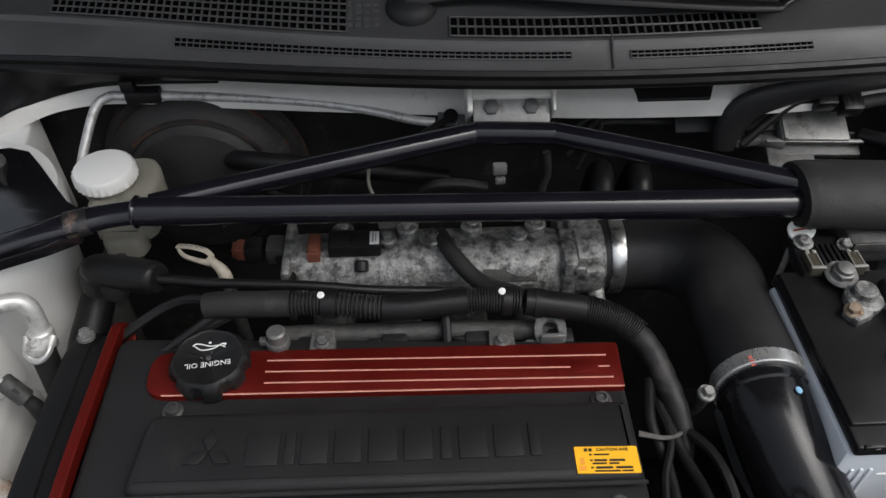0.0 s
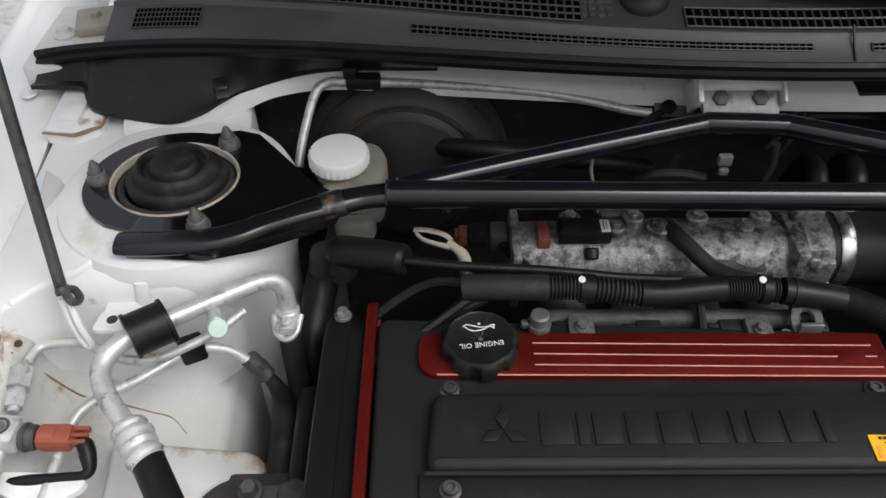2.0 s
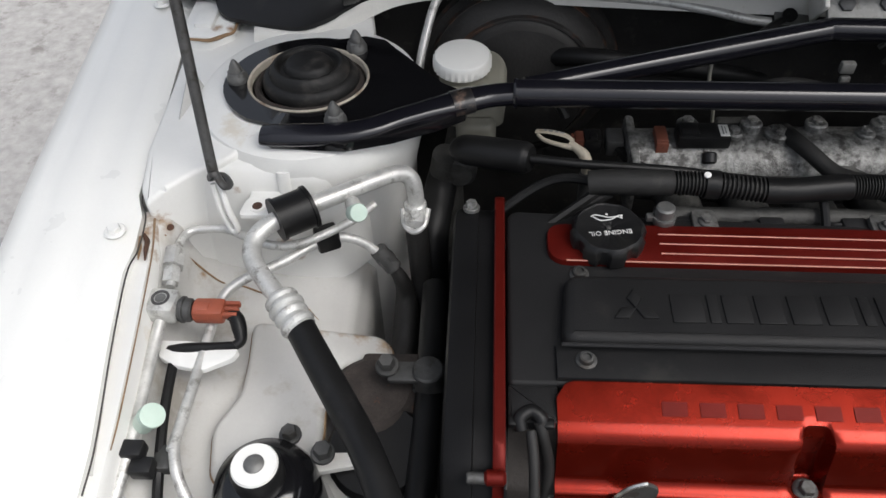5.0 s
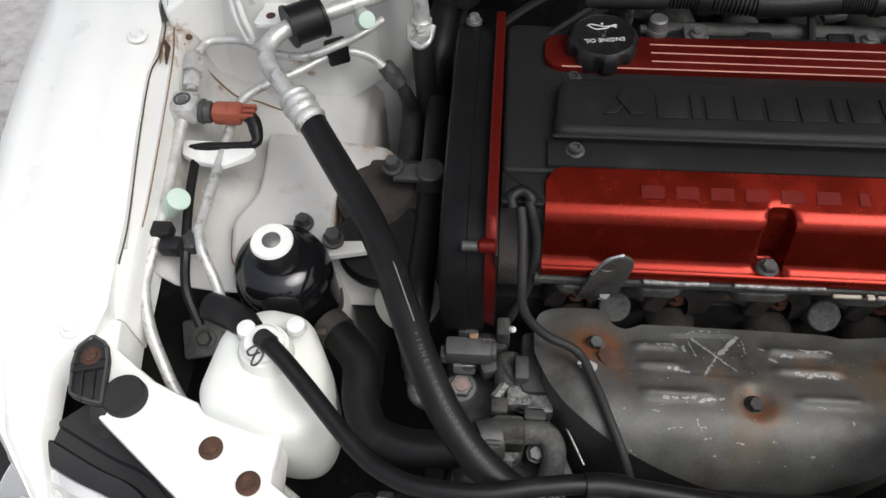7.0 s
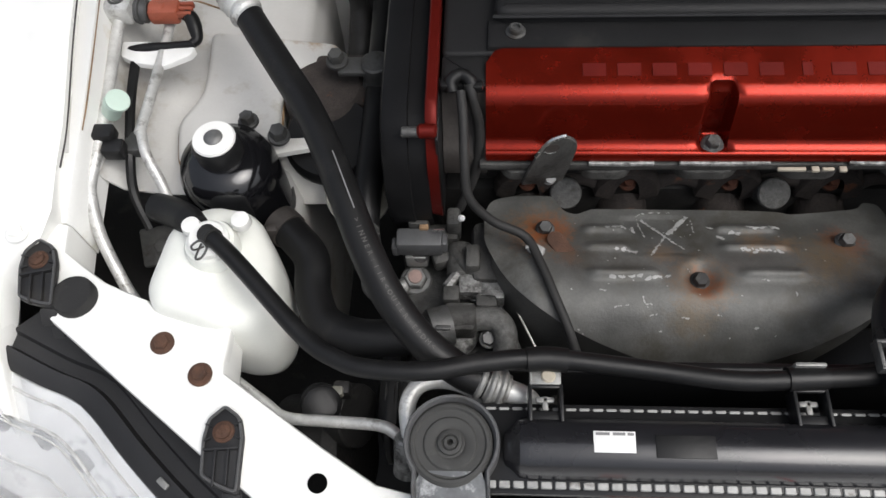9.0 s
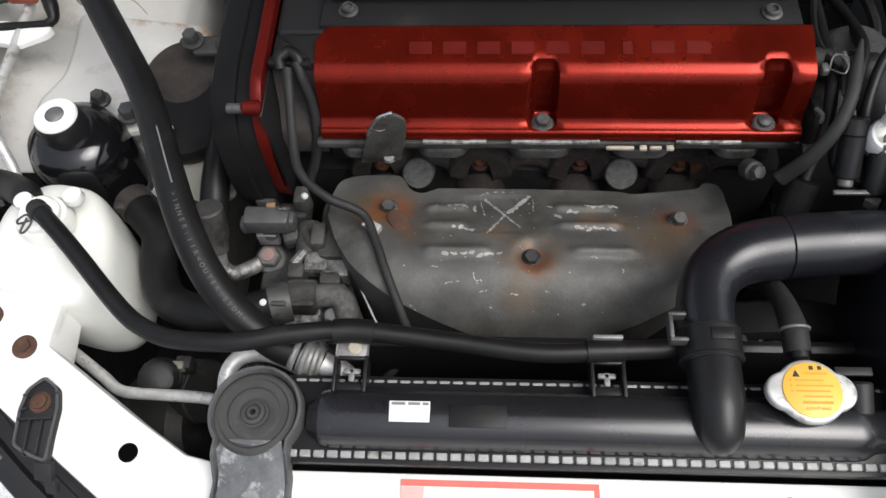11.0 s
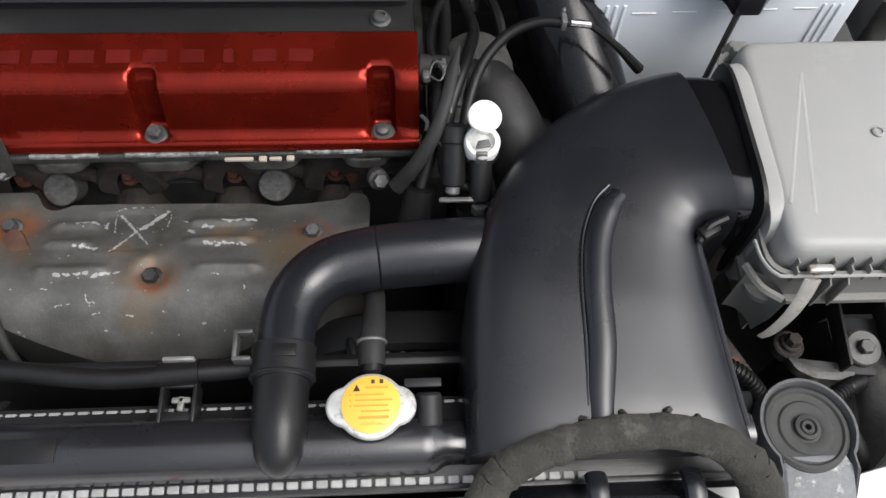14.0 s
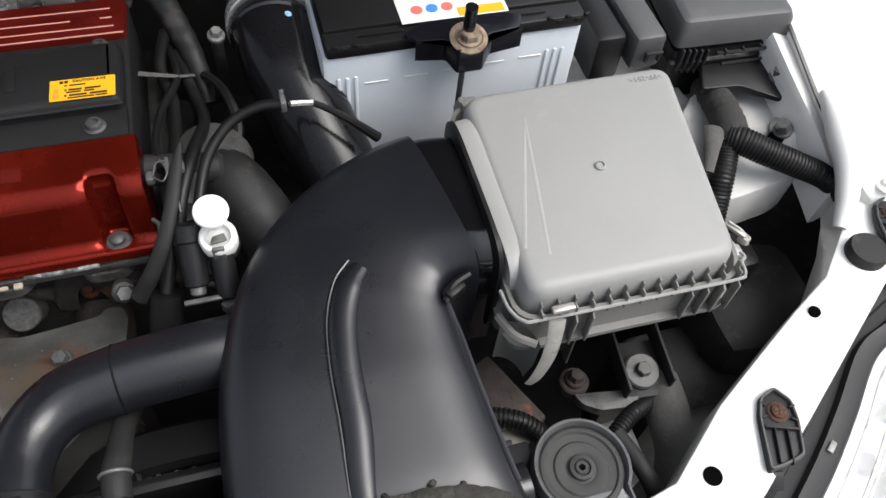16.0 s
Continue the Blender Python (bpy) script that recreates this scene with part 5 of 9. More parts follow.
for x, y, z in ((-0.082, 0.4225, 0.9275), (0.067, 0.4195, 0.9285)):
    part("clip_head", lathe([(0.0032, 0), (0.003, 0.0012), (0, 0.0018)], (x, y, z), (0, -0.3, 1), 12), white_plastic, loom, "small white clip head")
for k, (a, e, c, r) in enumerate((((-0.17, 0.426, 0.905), (-0.22, 0.395, 0.888), (-0.262, 0.372, 0.88), 0.005), ((-0.16, 0.424, 0.903), (-0.205, 0.408, 0.890), (-0.245, 0.40, 0.87), 0.004), ((-0.15, 0.43, 0.905), (-0.21, 0.445, 0.90), (-0.28, 0.41, 0.872), 0.0045))):
    part("branch", tube([a, e, c], r, n=8), rubber, loom)
part("branch", tube([(0.02, 0.535, 0.885), (0.032, 0.500, 0.890), (0.055, 0.470, 0.885), (0.085, 0.440, 0.900), (0.10, 0.425, 0.905)], 0.008, n=10), rubber_dusty, loom)
part("branch", tube([(0.02, 0.420, 0.905), (0.021, 0.405, 0.895), (0.021, 0.392, 0.885)], 0.004, n=8), rubber, loom)
part("branch", tube([(0.185, 0.362, 0.878), (0.178, 0.325, 0.875), (0.184, 0.29, 0.868), (0.182, 0.24, 0.87), (0.176, 0.20, 0.88), (0.172, 0.165, 0.862), (0.160, 0.135, 0.835)], 0.0050, n=10), rubber, loom)
part("branch", tube([(0.186, 0.350, 0.872), (0.190, 0.310, 0.875), (0.176, 0.272, 0.878), (0.170, 0.235, 0.882), (0.173, 0.205, 0.886)], 0.0034, n=8), rubber, loom)
part("branch", tube([(0.20, 0.335, 0.86), (0.222, 0.300, 0.868), (0.230, 0.262, 0.862), (0.222, 0.235, 0.85)], 0.0042, n=8), rubber, loom)
part("branch", tube([(0.19, 0.345, 0.87), (0.20, 0.30, 0.865), (0.206, 0.26, 0.872), (0.196, 0.21, 0.892), (0.182, 0.17, 0.880), (0.178, 0.140, 0.850), (0.20, 0.128, 0.84)], 0.0048, n=10), rubber, loom)
part("branch", tube([(0.160, 0.135, 0.835), (0.152, 0.112, 0.80), (0.148, 0.10, 0.76)], 0.012, n=12), rubber, loom)
part("cable_tie", tube([(0.163, 0.308, 0.886), (0.180, 0.305, 0.884), (0.193, 0.310, 0.876), (0.203, 0.318, 0.868)], [0.0026, 0.0020, 0.0015, 0.0015], n=8, flat=0.5), cloth_tape, loom, "pale worn cable tie")
part("plug_clip", joined(tube([(0.168, 0.194, 0.893), (0.172, 0.203, 0.897), (0.180, 0.199, 0.899), (0.176, 0.186, 0.897), (0.168, 0.194, 0.893)], 0.0007, n=6), tube([(0.174, 0.207, 0.895), (0.178, 0.196, 0.899), (0.182, 0.180, 0.894), (0.183, 0.166, 0.885)], 0.0008, n=6), box((0.186, 0.197, 0.894), (0.009, 0.010, 0.010), 0.002), box((0.179, 0.199, 0.896), (0.003, 0.014, 0.006), 0.001), box((0.166, 0.196, 0.890), (0.006, 0.009, 0.007), 0.002)), zinc, loom, "small steel wire clip on a plug")
part("terminal_plate", joined(box((0.1880, 0.1920, 0.8800), (0.013, 0.030, 0.004), 0.001, (0, 20, -12)), box((0.1900, 0.1990, 0.8880), (0.010, 0.010, 0.006), 0.001, (0, 10, 0)), tube([(0.1620, 0.1740, 0.8720), (0.1660, 0.1680, 0.8720), (0.1650, 0.1630, 0.8680)], 0.0016, n=6)), plug_grey, loom, "dusty grey terminal plate")
part("flat_cable", tube([(0.1900, 0.2110, 0.9050), (0.1850, 0.1930, 0.9000), (0.1790, 0.1690, 0.8930), (0.1700, 0.1500, 0.8800), (0.1570, 0.1390, 0.8600), (0.1410, 0.1350, 0.8350)], [0.0012, 0.0045, 0.0048, 0.0052, 0.0056, 0.0064], n=12, flat=0.6), rubber_dusty, loom, "grey flat-taped cable")
part("ht_stub", cyl((0.158, 0.215, 0.878), (0.215, 0.212, 0.872), 0.0115, bev=0.003), rubber_dusty, loom)

# exhaust manifold, ports and heat shield
exhaust = thing("exhaust_manifold", (-0.04, 0.10, 0.55), "rusty cast-iron exhaust manifold under a steel heat shield", "manifold")
for k in range(4):
    part("runner", tube([(-0.180 + 0.0895 * k, 0.205, 0.722), (-0.172 + 0.085 * k, 0.155, 0.712), (-0.12 + 0.05 * k, 0.085, 0.69)], [0.024, 0.023, 0.022], n=14), manifold_iron, exhaust)
part("collector", tube([(-0.19, 0.115, 0.70), (-0.04, 0.09, 0.68), (0.11, 0.115, 0.70)], 0.032, n=14), manifold_iron, exhaust)
for x in (-0.180, -0.090, 0.000, 0.088):
    part("port_nut", joined(hexagon((x, 0.2005, 0.764), (0, -0.5, 0.85), 0.0050, 0.006), lathe([(0.0085, 0), (0.0078, 0.002), (0.0052, 0.0028)], (x, 0.203, 0.760), (0, -0.5, 0.85), 18)), nut_rust, exhaust, "dark red rusted nut")
    hump = [(x + 0.030 * math.cos(radians(a)), 0.212, 0.752 + 0.034 * math.sin(radians(a))) for a in range(0, 181, 15)]
    part("port_flange", loft([[(px, 0.2105, pz) for px, _, pz in hump], [(px, 0.199, pz - 0.002) for px, _, pz in hump], [(x + (px - x) * 0.93, 0.1955, pz - 0.004) for px, _, pz in hump], [(x + (px - x) * 0.4, 0.195, pz - 0.010) for px, _, pz in hump]], ring=False), manifold_iron, exhaust)
    part("port_bridge", tube([(x + 0.020, 0.206, 0.752), (x + 0.034, 0.2065, 0.760), (x + 0.045, 0.2065, 0.761), (x + 0.056, 0.2065, 0.760), (x + 0.070, 0.206, 0.752)], [0.009, 0.007, 0.006, 0.007, 0.009], n=10), manifold_iron, exhaust)
for x in (-0.146, 0.036):
    part("core_plug", cyl((x, 0.205, 0.745), (x, 0.1875, 0.764), 0.0142, bev=0.0012, n=28), plug_grey, exhaust, "round grey core plug")
for x0, x1, h in ((0.0110, 0.0330, 0.0045), (0.0370, 0.0430, 0.0070), (0.0450, 0.0545, 0.0040), (0.0580, 0.0640, 0.0070)):
    part("clip_strip", box(((x0 + x1) / 2, 0.1632, 0.8365), (x1 - x0, h * 0.7, 0.003), 0.001), bone_plastic, exhaust, "pale plastic clip strip")
part("head_bolt", joined(hexagon((0.128, 0.150, 0.823), (0.3, -0.6, 0.8), 0.0062, 0.008), cyl((0.126, 0.160, 0.815), (0.1285, 0.149, 0.8245), 0.0080)), steel_dark, exhaust, "zinc hexagon plug")
eye_o, eye_s, eye_u = Vector((-0.187, 0.1635, 0.822)), Vector((0.0335, 0.004, 0.0)), Vector((0.010, 0.0015, 0.051))
eye_n = eye_s.cross(eye_u).normalized()
eye_at = lambda s, h, d=0.0: eye_o + eye_s * s + eye_u * h + eye_n * d
eye_edge = rounded([(0, -0.12), (1, -0.12), (1.02, 0.42), (0.98, 0.86), (0.62, 1.06), (0.28, 0.94), (0.06, 0.5)], [0.05, 0.05, 0.2, 0.18, 0.22, 0.18, 0.2])
part("lift_tab", loft([[eye_at(0.55 + (s - 0.55) * k, 0.45 + (h - 0.45) * k, d) for s, h in eye_edge] for k, d in ((0.97, -0.0016), (1.0, -0.0008), (1.0, 0.0008), (0.97, 0.0016))]), alloy_dark, exhaust, "grey steel lifting tab")
part("tab_hole", loft([[eye_at(0.38 + 0.17 * math.cos(a), 0.80 + 0.10 * math.sin(a), d) for a in (2 * math.pi * k / 18 for k in range(18))] for d in (-0.0019, 0.0019)]), manifold_iron, exhaust, "rusty eye of the tab")
# Bright steel tubes draw the highlight along the tab and its eye.
part("tab_highlight", tube([eye_at(s, h) for s, h in ((0.10, 0.58), (0.20, 0.82), (0.32, 0.96), (0.50, 1.02), (0.62, 1.04))], 0.0017, n=6), bright_steel, exhaust, "bright steel line for the tab's highlight")
part("tab_highlight", tube([eye_at(0.38 + 0.17 * math.cos(a), 0.80 + 0.10 * math.sin(a), 0.0018) for a in (0.2 * k - 2.6 for k in range(10))], 0.0009, n=6, smooth=False), bright_steel, exhaust, "bright steel line for the eye's highlight")
bolt(exhaust, (-0.165, 0.170, 0.816), (0.1, -0.6, 0.7), 0.0052, zinc, 0.007, 1.25)

shield = thing("heat_shield", (-0.04, 0.10, 0.70), "embossed grey steel heat shield with rust blooms at its bolts", "heat shield")


def shield_at(x, y):
    """Height of the shield's skin over the plan."""
    s = max(0.0, (0.085 - y) / 0.055)
    t = max(0.0, min(1.0, (0.170 - y) / 0.080))
    z = 0.774 + 0.021 * t * t * (3 - 2 * t) - 0.042 * s ** 2.2
    for side in (-1, 1):
        d = max(0.0, side * (x + 0.045) - 0.125) / 0.05
        z -= 0.03 * d ** 2 * max(0.0, (0.135 - y) / 0.06)
    for y0, x0, x1 in ((0.142, -0.13, -0.104), (0.142, -0.022, 0.018), (0.1205, -0.13, -0.104), (0.1205, -0.022, 0.022), (0.0925, -0.13, -0.085), (0.0925, -0.01, 0.03)):
        if x0 - 0.008 < x < x1 + 0.008:
            fx = min(1, (x - x0 + 0.008) / 0.008, (x1 + 0.008 - x) / 0.008)
            z += 0.0042 * fx * math.exp(-((y - y0) / 0.0042) ** 2)
    r = math.hypot(x + 0.046, (y - 0.090) * 0.9)
    z -= 0.006 * math.exp(-(r / 0.012) ** 4)
    if -0.102 < x < -0.048 and 0.112 < y < 0.156:
        z -= 0.0015
    return z + 0.0008 * noise.noise((x * 60, y * 60, 0))


def shield_edge(x):
    top = TOP[-1][1]
    for (x0, y0), (x1, y1) in zip(TOP, TOP[1:]):
        if x <= x1:
            top = y0 + (y1 - y0) * max(0.0, (x - x0) / (x1 - x0))
            break
    u = min(1.0, abs(x + 0.05) / 0.1685)
    bottom = 0.0285 + 0.052 * u ** (2.2 if x > -0.05 else 1.7) + (0.045 * u ** 14 if x > -0.05 else 0.050 * u ** 8)
    return top, min(bottom, top - 0.015)


TOP = [(p.x, p.y) for p in spline([(x, y, 0) for x, y in ((-0.2185, 0.158), (-0.2145, 0.170), (-0.2077, 0.1755), (-0.1948, 0.178), (-0.1640, 0.1788), (-0.1565, 0.174), (-0.1504, 0.1642), (-0.1399, 0.1595), (-0.1282, 0.164), (-0.116, 0.1651), (0.0155, 0.1631), (0.0396, 0.1596), (0.0588, 0.1612), (0.0947, 0.1655), (0.1021, 0.171), (0.1085, 0.1715), (0.1150, 0.1690), (0.1185, 0.160))], 4)]


def shield_fn(u, v):
    x = -0.05 - 0.1685 * (0.55 * math.cos(math.pi * u) + 0.45 * (1 - 2 * u))
    top, bottom = shield_edge(x)
    y = top + (bottom - top) * v
    return (x, y, shield_at(x, y))


skin = part("skin", sheet(shield_fn, 140, 60, 0.0015), shield_metal, shield, "", 60)
part("side_skirt", sheet(lambda u, v: ((lambda a: (-0.05 - 0.167 * math.cos(a) * (1 + 0.02 * v), shield_edge(-0.05 - 0.167 * math.cos(a) if abs(math.cos(a)) < 0.98 else -0.2)[1] - 0.002 * v, shield_at(max(-0.209, -0.05 - 0.167 * math.cos(a)), shield_edge(-0.05 - 0.167 * math.cos(a))[1]) - 0.10 * v))(0.25 + 2.6 * u)), 40, 6, 0.0015), shield_metal, shield)


for k, (x, y, m) in enumerate(((-0.167, 0.141, steel_dark), (-0.047, 0.0885, grime), (0.074, 0.1265, steel_dark))):
    zz = shield_at(x, y)
    part("shield_bolt", joined(cyl((x, y, zz - 0.002), (x, y - 0.0008, zz + 0.0025), 0.0082), hexagon((x, y - 0.0008, zz + 0.002), (0, -0.15, 1), 0.0060, 0.007)), m, shield, "hexagon bolt")
slot = []
for k in range(16):
    a = 2 * math.pi * k / 16
    q = Vector((-0.153, 0.1165, 0)) + Vector((0.0062, -0.0100, 0)) * (1 if math.cos(a) > 0 else -1) + (Vector((0.51, -0.86, 0)) * math.cos(a) + Vector((0.86, 0.51, 0)) * math.sin(a)) * 0.0072
    slot.append((q.x, q.y))
part("rust_slot", prism(slot, 0.770, shield_at(-0.152, 0.1155) + 0.0006, 0.0004), rust_metal, shield, "rusted slot")
rnd = random.Random(4)


def chips(strokes, count, wide, long_):
    """Scuffed flecks of uneven outline strewn along strokes (x0, y0, x1, y1) on the shield's skin."""
    bm = bmesh.new()
    for x0, y0, x1, y1 in strokes:
        turn = math.atan2(y1 - y0, x1 - x0)
        run = math.hypot(x1 - x0, y1 - y0)
        for _ in range(max(3, int(count * run / 0.02))):
            u, off = rnd.random(), rnd.gauss(0, wide * 0.5)
            cx, cy = x0 + (x1 - x0) * u - math.sin(turn) * off, y0 + (y1 - y0) * u + math.cos(turn) * off
            a, s = turn + rnd.gauss(0, 0.35), rnd.choice((0.5, 0.7, 1.0, 1.5))
            ring = []
            for k in range(7):
                b = 2 * math.pi * k / 7
                dx, dy = long_ * s * math.cos(b) * rnd.uniform(0.45, 1.0), wide * s * math.sin(b) * rnd.uniform(0.4, 1.0)
                px, py = cx + dx * math.cos(a) - dy * math.sin(a), cy + dx * math.sin(a) + dy * math.cos(a)
                ring.append((px, py, shield_at(px, py)))
            low_ = [bm.verts.new((px, py, z - 0.0002)) for px, py, z in ring]
            top_ = [bm.verts.new((px, py, z + 0.0003)) for px, py, z in ring]
            bm.faces.new(top_)
            for k in range(7):
                bm.faces.new((low_[k], low_[(k + 1) % 7], top_[(k + 1) % 7], top_[k]))
    bmesh.ops.recalc_face_normals(bm, faces=bm.faces)
    return bm


RIB_SCUFF = ((-0.1160, 0.1420, -0.0930, 0.1430), (-0.0940, 0.1460, -0.0930, 0.1390), (-0.1130, 0.1160, -0.0940, 0.1150), (-0.1190, 0.0880, -0.0920, 0.0890), (-0.0900, 0.0870, -0.0710, 0.0900), (-0.0310, 0.1440, -0.0280, 0.1420), (-0.0250, 0.1350, -0.0220, 0.1290), (-0.0150, 0.1370, -0.0080, 0.1360), (0.0000, 0.1420, 0.0070, 0.1410), (0.0080, 0.1410, 0.0300, 0.1440), (-0.0120, 0.1160, 0.0040, 0.1160), (0.0050, 0.1160, 0.0220, 0.1140))
CROSS = ((-0.0850, 0.1530, -0.0550, 0.1180), (-0.0470, 0.1560, -0.0660, 0.1360), (-0.0670, 0.1350, -0.0830, 0.1110))
FAINT = ((-0.088, 0.158, -0.079, 0.161), (-0.089, 0.158, -0.088, 0.146), (-0.088, 0.146, -0.084, 0.129), (-0.078, 0.161, -0.059, 0.161), (-0.048, 0.157, -0.046, 0.153), (-0.044, 0.153, -0.044, 0.135), (-0.047, 0.135, -0.055, 0.133), (0.023, 0.079, 0.025, 0.074), (-0.128, 0.078, -0.117, 0.076), (-0.115, 0.065, -0.105, 0.066), (-0.003, 0.087, 0.006, 0.086), (-0.093, 0.074, -0.092, 0.066), (-0.092, 0.067, -0.085, 0.067), (-0.09, 0.059, -0.082, 0.06), (-0.063, 0.058, -0.057, 0.057), (-0.036, 0.06, -0.031, 0.059), (-0.08, 0.05, -0.078, 0.049), (-0.144, 0.05, -0.139, 0.047), (-0.056, 0.098, -0.054, 0.096), (-0.007, 0.052, -0.001, 0.052))
scuff = part("scuff", chips(RIB_SCUFF, 17, 0.0010, 0.0022), chalk, shield, "chalky pale scuffs")
scuff["kind"] = "stuff"
part("scratched_cross", joined(chips(CROSS, 30, 0.0007, 0.0016), chips(CROSS[1:2], 60, 0.0012, 0.0020), chips(FAINT, 14, 0.0005, 0.0011)), chalk, shield, "pale scratched cross")["kind"] = "stuff"
specks = [(x, y, x + 0.001, y) for x, y in ((rnd.uniform(-0.15, 0.06), rnd.uniform(0.045, 0.155)) for _ in range(34))]
part("speck", chips(specks, 1, 0.0004, 0.0006), chalk, shield, "pale specks")["kind"] = "stuff"


# ---- strut brace ----
brace = thing("strut_brace", (0.03, 0.52, 0.93), "satin black tubular strut brace across the engine bay", "strut brace")
part("main_tube", tube([(-0.245, 0.506, 0.951), (0.05, 0.497, 0.953), (0.345, 0.4865, 0.956)], 0.0128, n=24, per=4), bar_black, brace)
part("rear_tube", tube([(-0.235, 0.516, 0.948), (-0.145, 0.545, 0.949), (-0.04, 0.573, 0.953), (0.050, 0.596, 0.957), (0.062, 0.5975, 0.958), (0.128, 0.5905, 0.960), (0.140, 0.587, 0.960), (0.23, 0.549, 0.962), (0.335, 0.5045, 0.963)], 0.0112, n=20, per=4), bar_black, brace)
part("weld", lathe([(0.0135, -0.002), (0.0148, 0), (0.0135, 0.002)], (-0.2445, 0.506, 0.951), (1, -0.03, 0), 24), bar_black, brace)
part("left_neck", tube([(-0.240, 0.506, 0.951), (-0.268, 0.503, 0.950), (-0.292, 0.496, 0.949), (-0.325, 0.484, 0.946), (-0.352, 0.474, 0.943)], [0.0125, 0.0125, 0.0135, 0.0135, 0.010], n=18, flat=0.75), bar_black, brace)
plate = [(-0.445 + 0.0825 * math.cos(radians(a)), 0.543 + 0.0730 * math.sin(radians(a))) for a in range(75, 236, 8)]
plate += [(-0.468, 0.475), (-0.470, 0.452), (-0.462, 0.445), (-0.395, 0.441), (-0.355, 0.452), (-0.315, 0.470), (-0.290, 0.485), (-0.286, 0.506), (-0.312, 0.528), (-0.330, 0.552), (-0.358, 0.590), (-0.376, 0.612), (-0.397, 0.619), (-0.415, 0.615)]
n_o = len(plate)
ang = lambda p: math.atan2(p[1] - 0.543, p[0] + 0.443)
fine_o = []
for k in range(n_o):
    a, c = Vector(plate[k]), Vector(plate[(k + 1) % n_o])
    for j in range(4):
        fine_o.append(tuple(a.lerp(c, j / 4)))
def plate_z(x, y):
    return 0.9395 + 0.010 * max(0.0, min(1.0, (x + 0.36) / 0.07)) + 0.006 * max(0.0, min(1.0, (0.470 - y) / 0.02))
secs = []
for p in fine_o:
    a = ang(p)
    q = (-0.4445 + 0.0595 * math.cos(a), 0.545 + 0.0535 * math.sin(a))
    mid = tuple((Vector(p) * 2 + Vector(q)) / 3)
    secs.append([(*q, 0.9352), (*q, plate_z(*q)), (*mid, plate_z(*mid)), (p[0] * 0.99 + q[0] * 0.01, p[1] * 0.99 + q[1] * 0.01, plate_z(*p)), (*p, plate_z(*p) - 0.0025), (*p, 0.9355)])
part("tower_plate", loft(secs, close=True), gloss_black, brace, "black stamped plate bolted to the strut tower")
part("plate_lip", tube([(-0.4705, 0.4545, 0.9435), (-0.460, 0.4540, 0.9435), (-0.435, 0.4535, 0.944), (-0.397, 0.4560, 0.9445), (-0.373, 0.4625, 0.9455), (-0.351, 0.473, 0.947), (-0.322, 0.484, 0.949), (-0.292, 0.494, 0.950)], [0.0118, 0.0130, 0.0132, 0.0130, 0.0125, 0.0120, 0.0120, 0.0120], n=16, flat=0.62), bar_black, brace)
part("neck_rust", tube([(-0.302, 0.4925, 0.9482), (-0.284, 0.4985, 0.9492)], 0.0140, n=16, per=2, flat=0.78), worn_bar, brace, "worn patch with bare metal")
part("end_boot", tube([(0.330, 0.496, 0.958), (0.345, 0.496, 0.958), (0.40, 0.494, 0.957), (0.47, 0.492, 0.954), (0.56, 0.50, 0.945)], [0.034, 0.036, 0.036, 0.036, 0.040], n=20, flat=0.72), rubber_dusty, brace, "dull black bracket over the brace end")
centre_b = part("centre_bracket", joined(prism(rounded([(0.056, -0.022), (0.130, -0.022), (0.130, 0.022), (0.056, 0.022)], 0.006), 0, 0.005, 0.0012)), bolt_zinc, brace, "grey steel bracket with two bolts")
centre_b.data.transform(Matrix.Translation(-Vector(brace.location)).inverted())
centre_b.data.transform(Matrix.Translation(-Vector(brace.location)) @ pose(0, 0.6225, 0.972, 38, 0, 0))
part("bracket_frame", joined(box((0.093, 0.636, 0.985), (0.090, 0.030, 0.010), 0.004, (25, 0, 0)), box((0.0525, 0.630, 0.970), (0.006, 0.03, 0.040), 0.003, (38, 0, 0)), box((0.1335, 0.630, 0.970), (0.003, 0.03, 0.040), 0.001, (38, 0, 0))), ledge_paint, brace)
for x in (0.0735, 0.1120):
    part("bracket_bolt", joined(lathe([(0.0105, 0), (0.0130, 0.0005), (0.0138, 0.002), (0.0130, 0.0035), (0.0112, 0.0030), (0.0105, 0.0)], (x, 0.6195, 0.9715), (0, -0.62, 0.78), 26), cyl((x, 0.621, 0.968), (x, 0.618, 0.9725), 0.0112), hexagon((x, 0.617, 0.973), (0, -0.62, 0.78), 0.0080, 0.005)), mount_grey, brace, "dull grey flanged bolt")
part("hanging_clip", joined(box((0.081, 0.583, 0.925), (0.014, 0.008, 0.012), 0.002), box((0.082, 0.581, 0.912), (0.010, 0.006, 0.008), 0.002)), bolt_zinc, brace, "small pale plastic clip")

mount = thing("strut_top_mount", (-0.443, 0.543, 0.90), "black rubber strut top mount with a rusty rim and three studs", "strut mount")
squash = lambda bm: (bm.transform(Matrix.Translation((-0.4445, 0.545, 0)) @ Matrix.Diagonal((1.0, 0.89, 1.0, 1.0)) @ Matrix.Translation((0.443, -0.543, 0))), bm)[1]
part("rim", squash(lathe([(0.0560, 0.934), (0.0572, 0.940), (0.0588, 0.9413), (0.0597, 0.940), (0.0600, 0.934)], (-0.443, 0.543, 0), n=48)), rim_cream, mount, "cream sealing rim stained by rust")
part("bowl", squash(lathe([(0.056, 0.925), (0.054, 0.935), (0.050, 0.938), (0.047, 0.934)], (-0.443, 0.543, 0), n=48)), manifold_iron, mount, "rusty steel bowl")
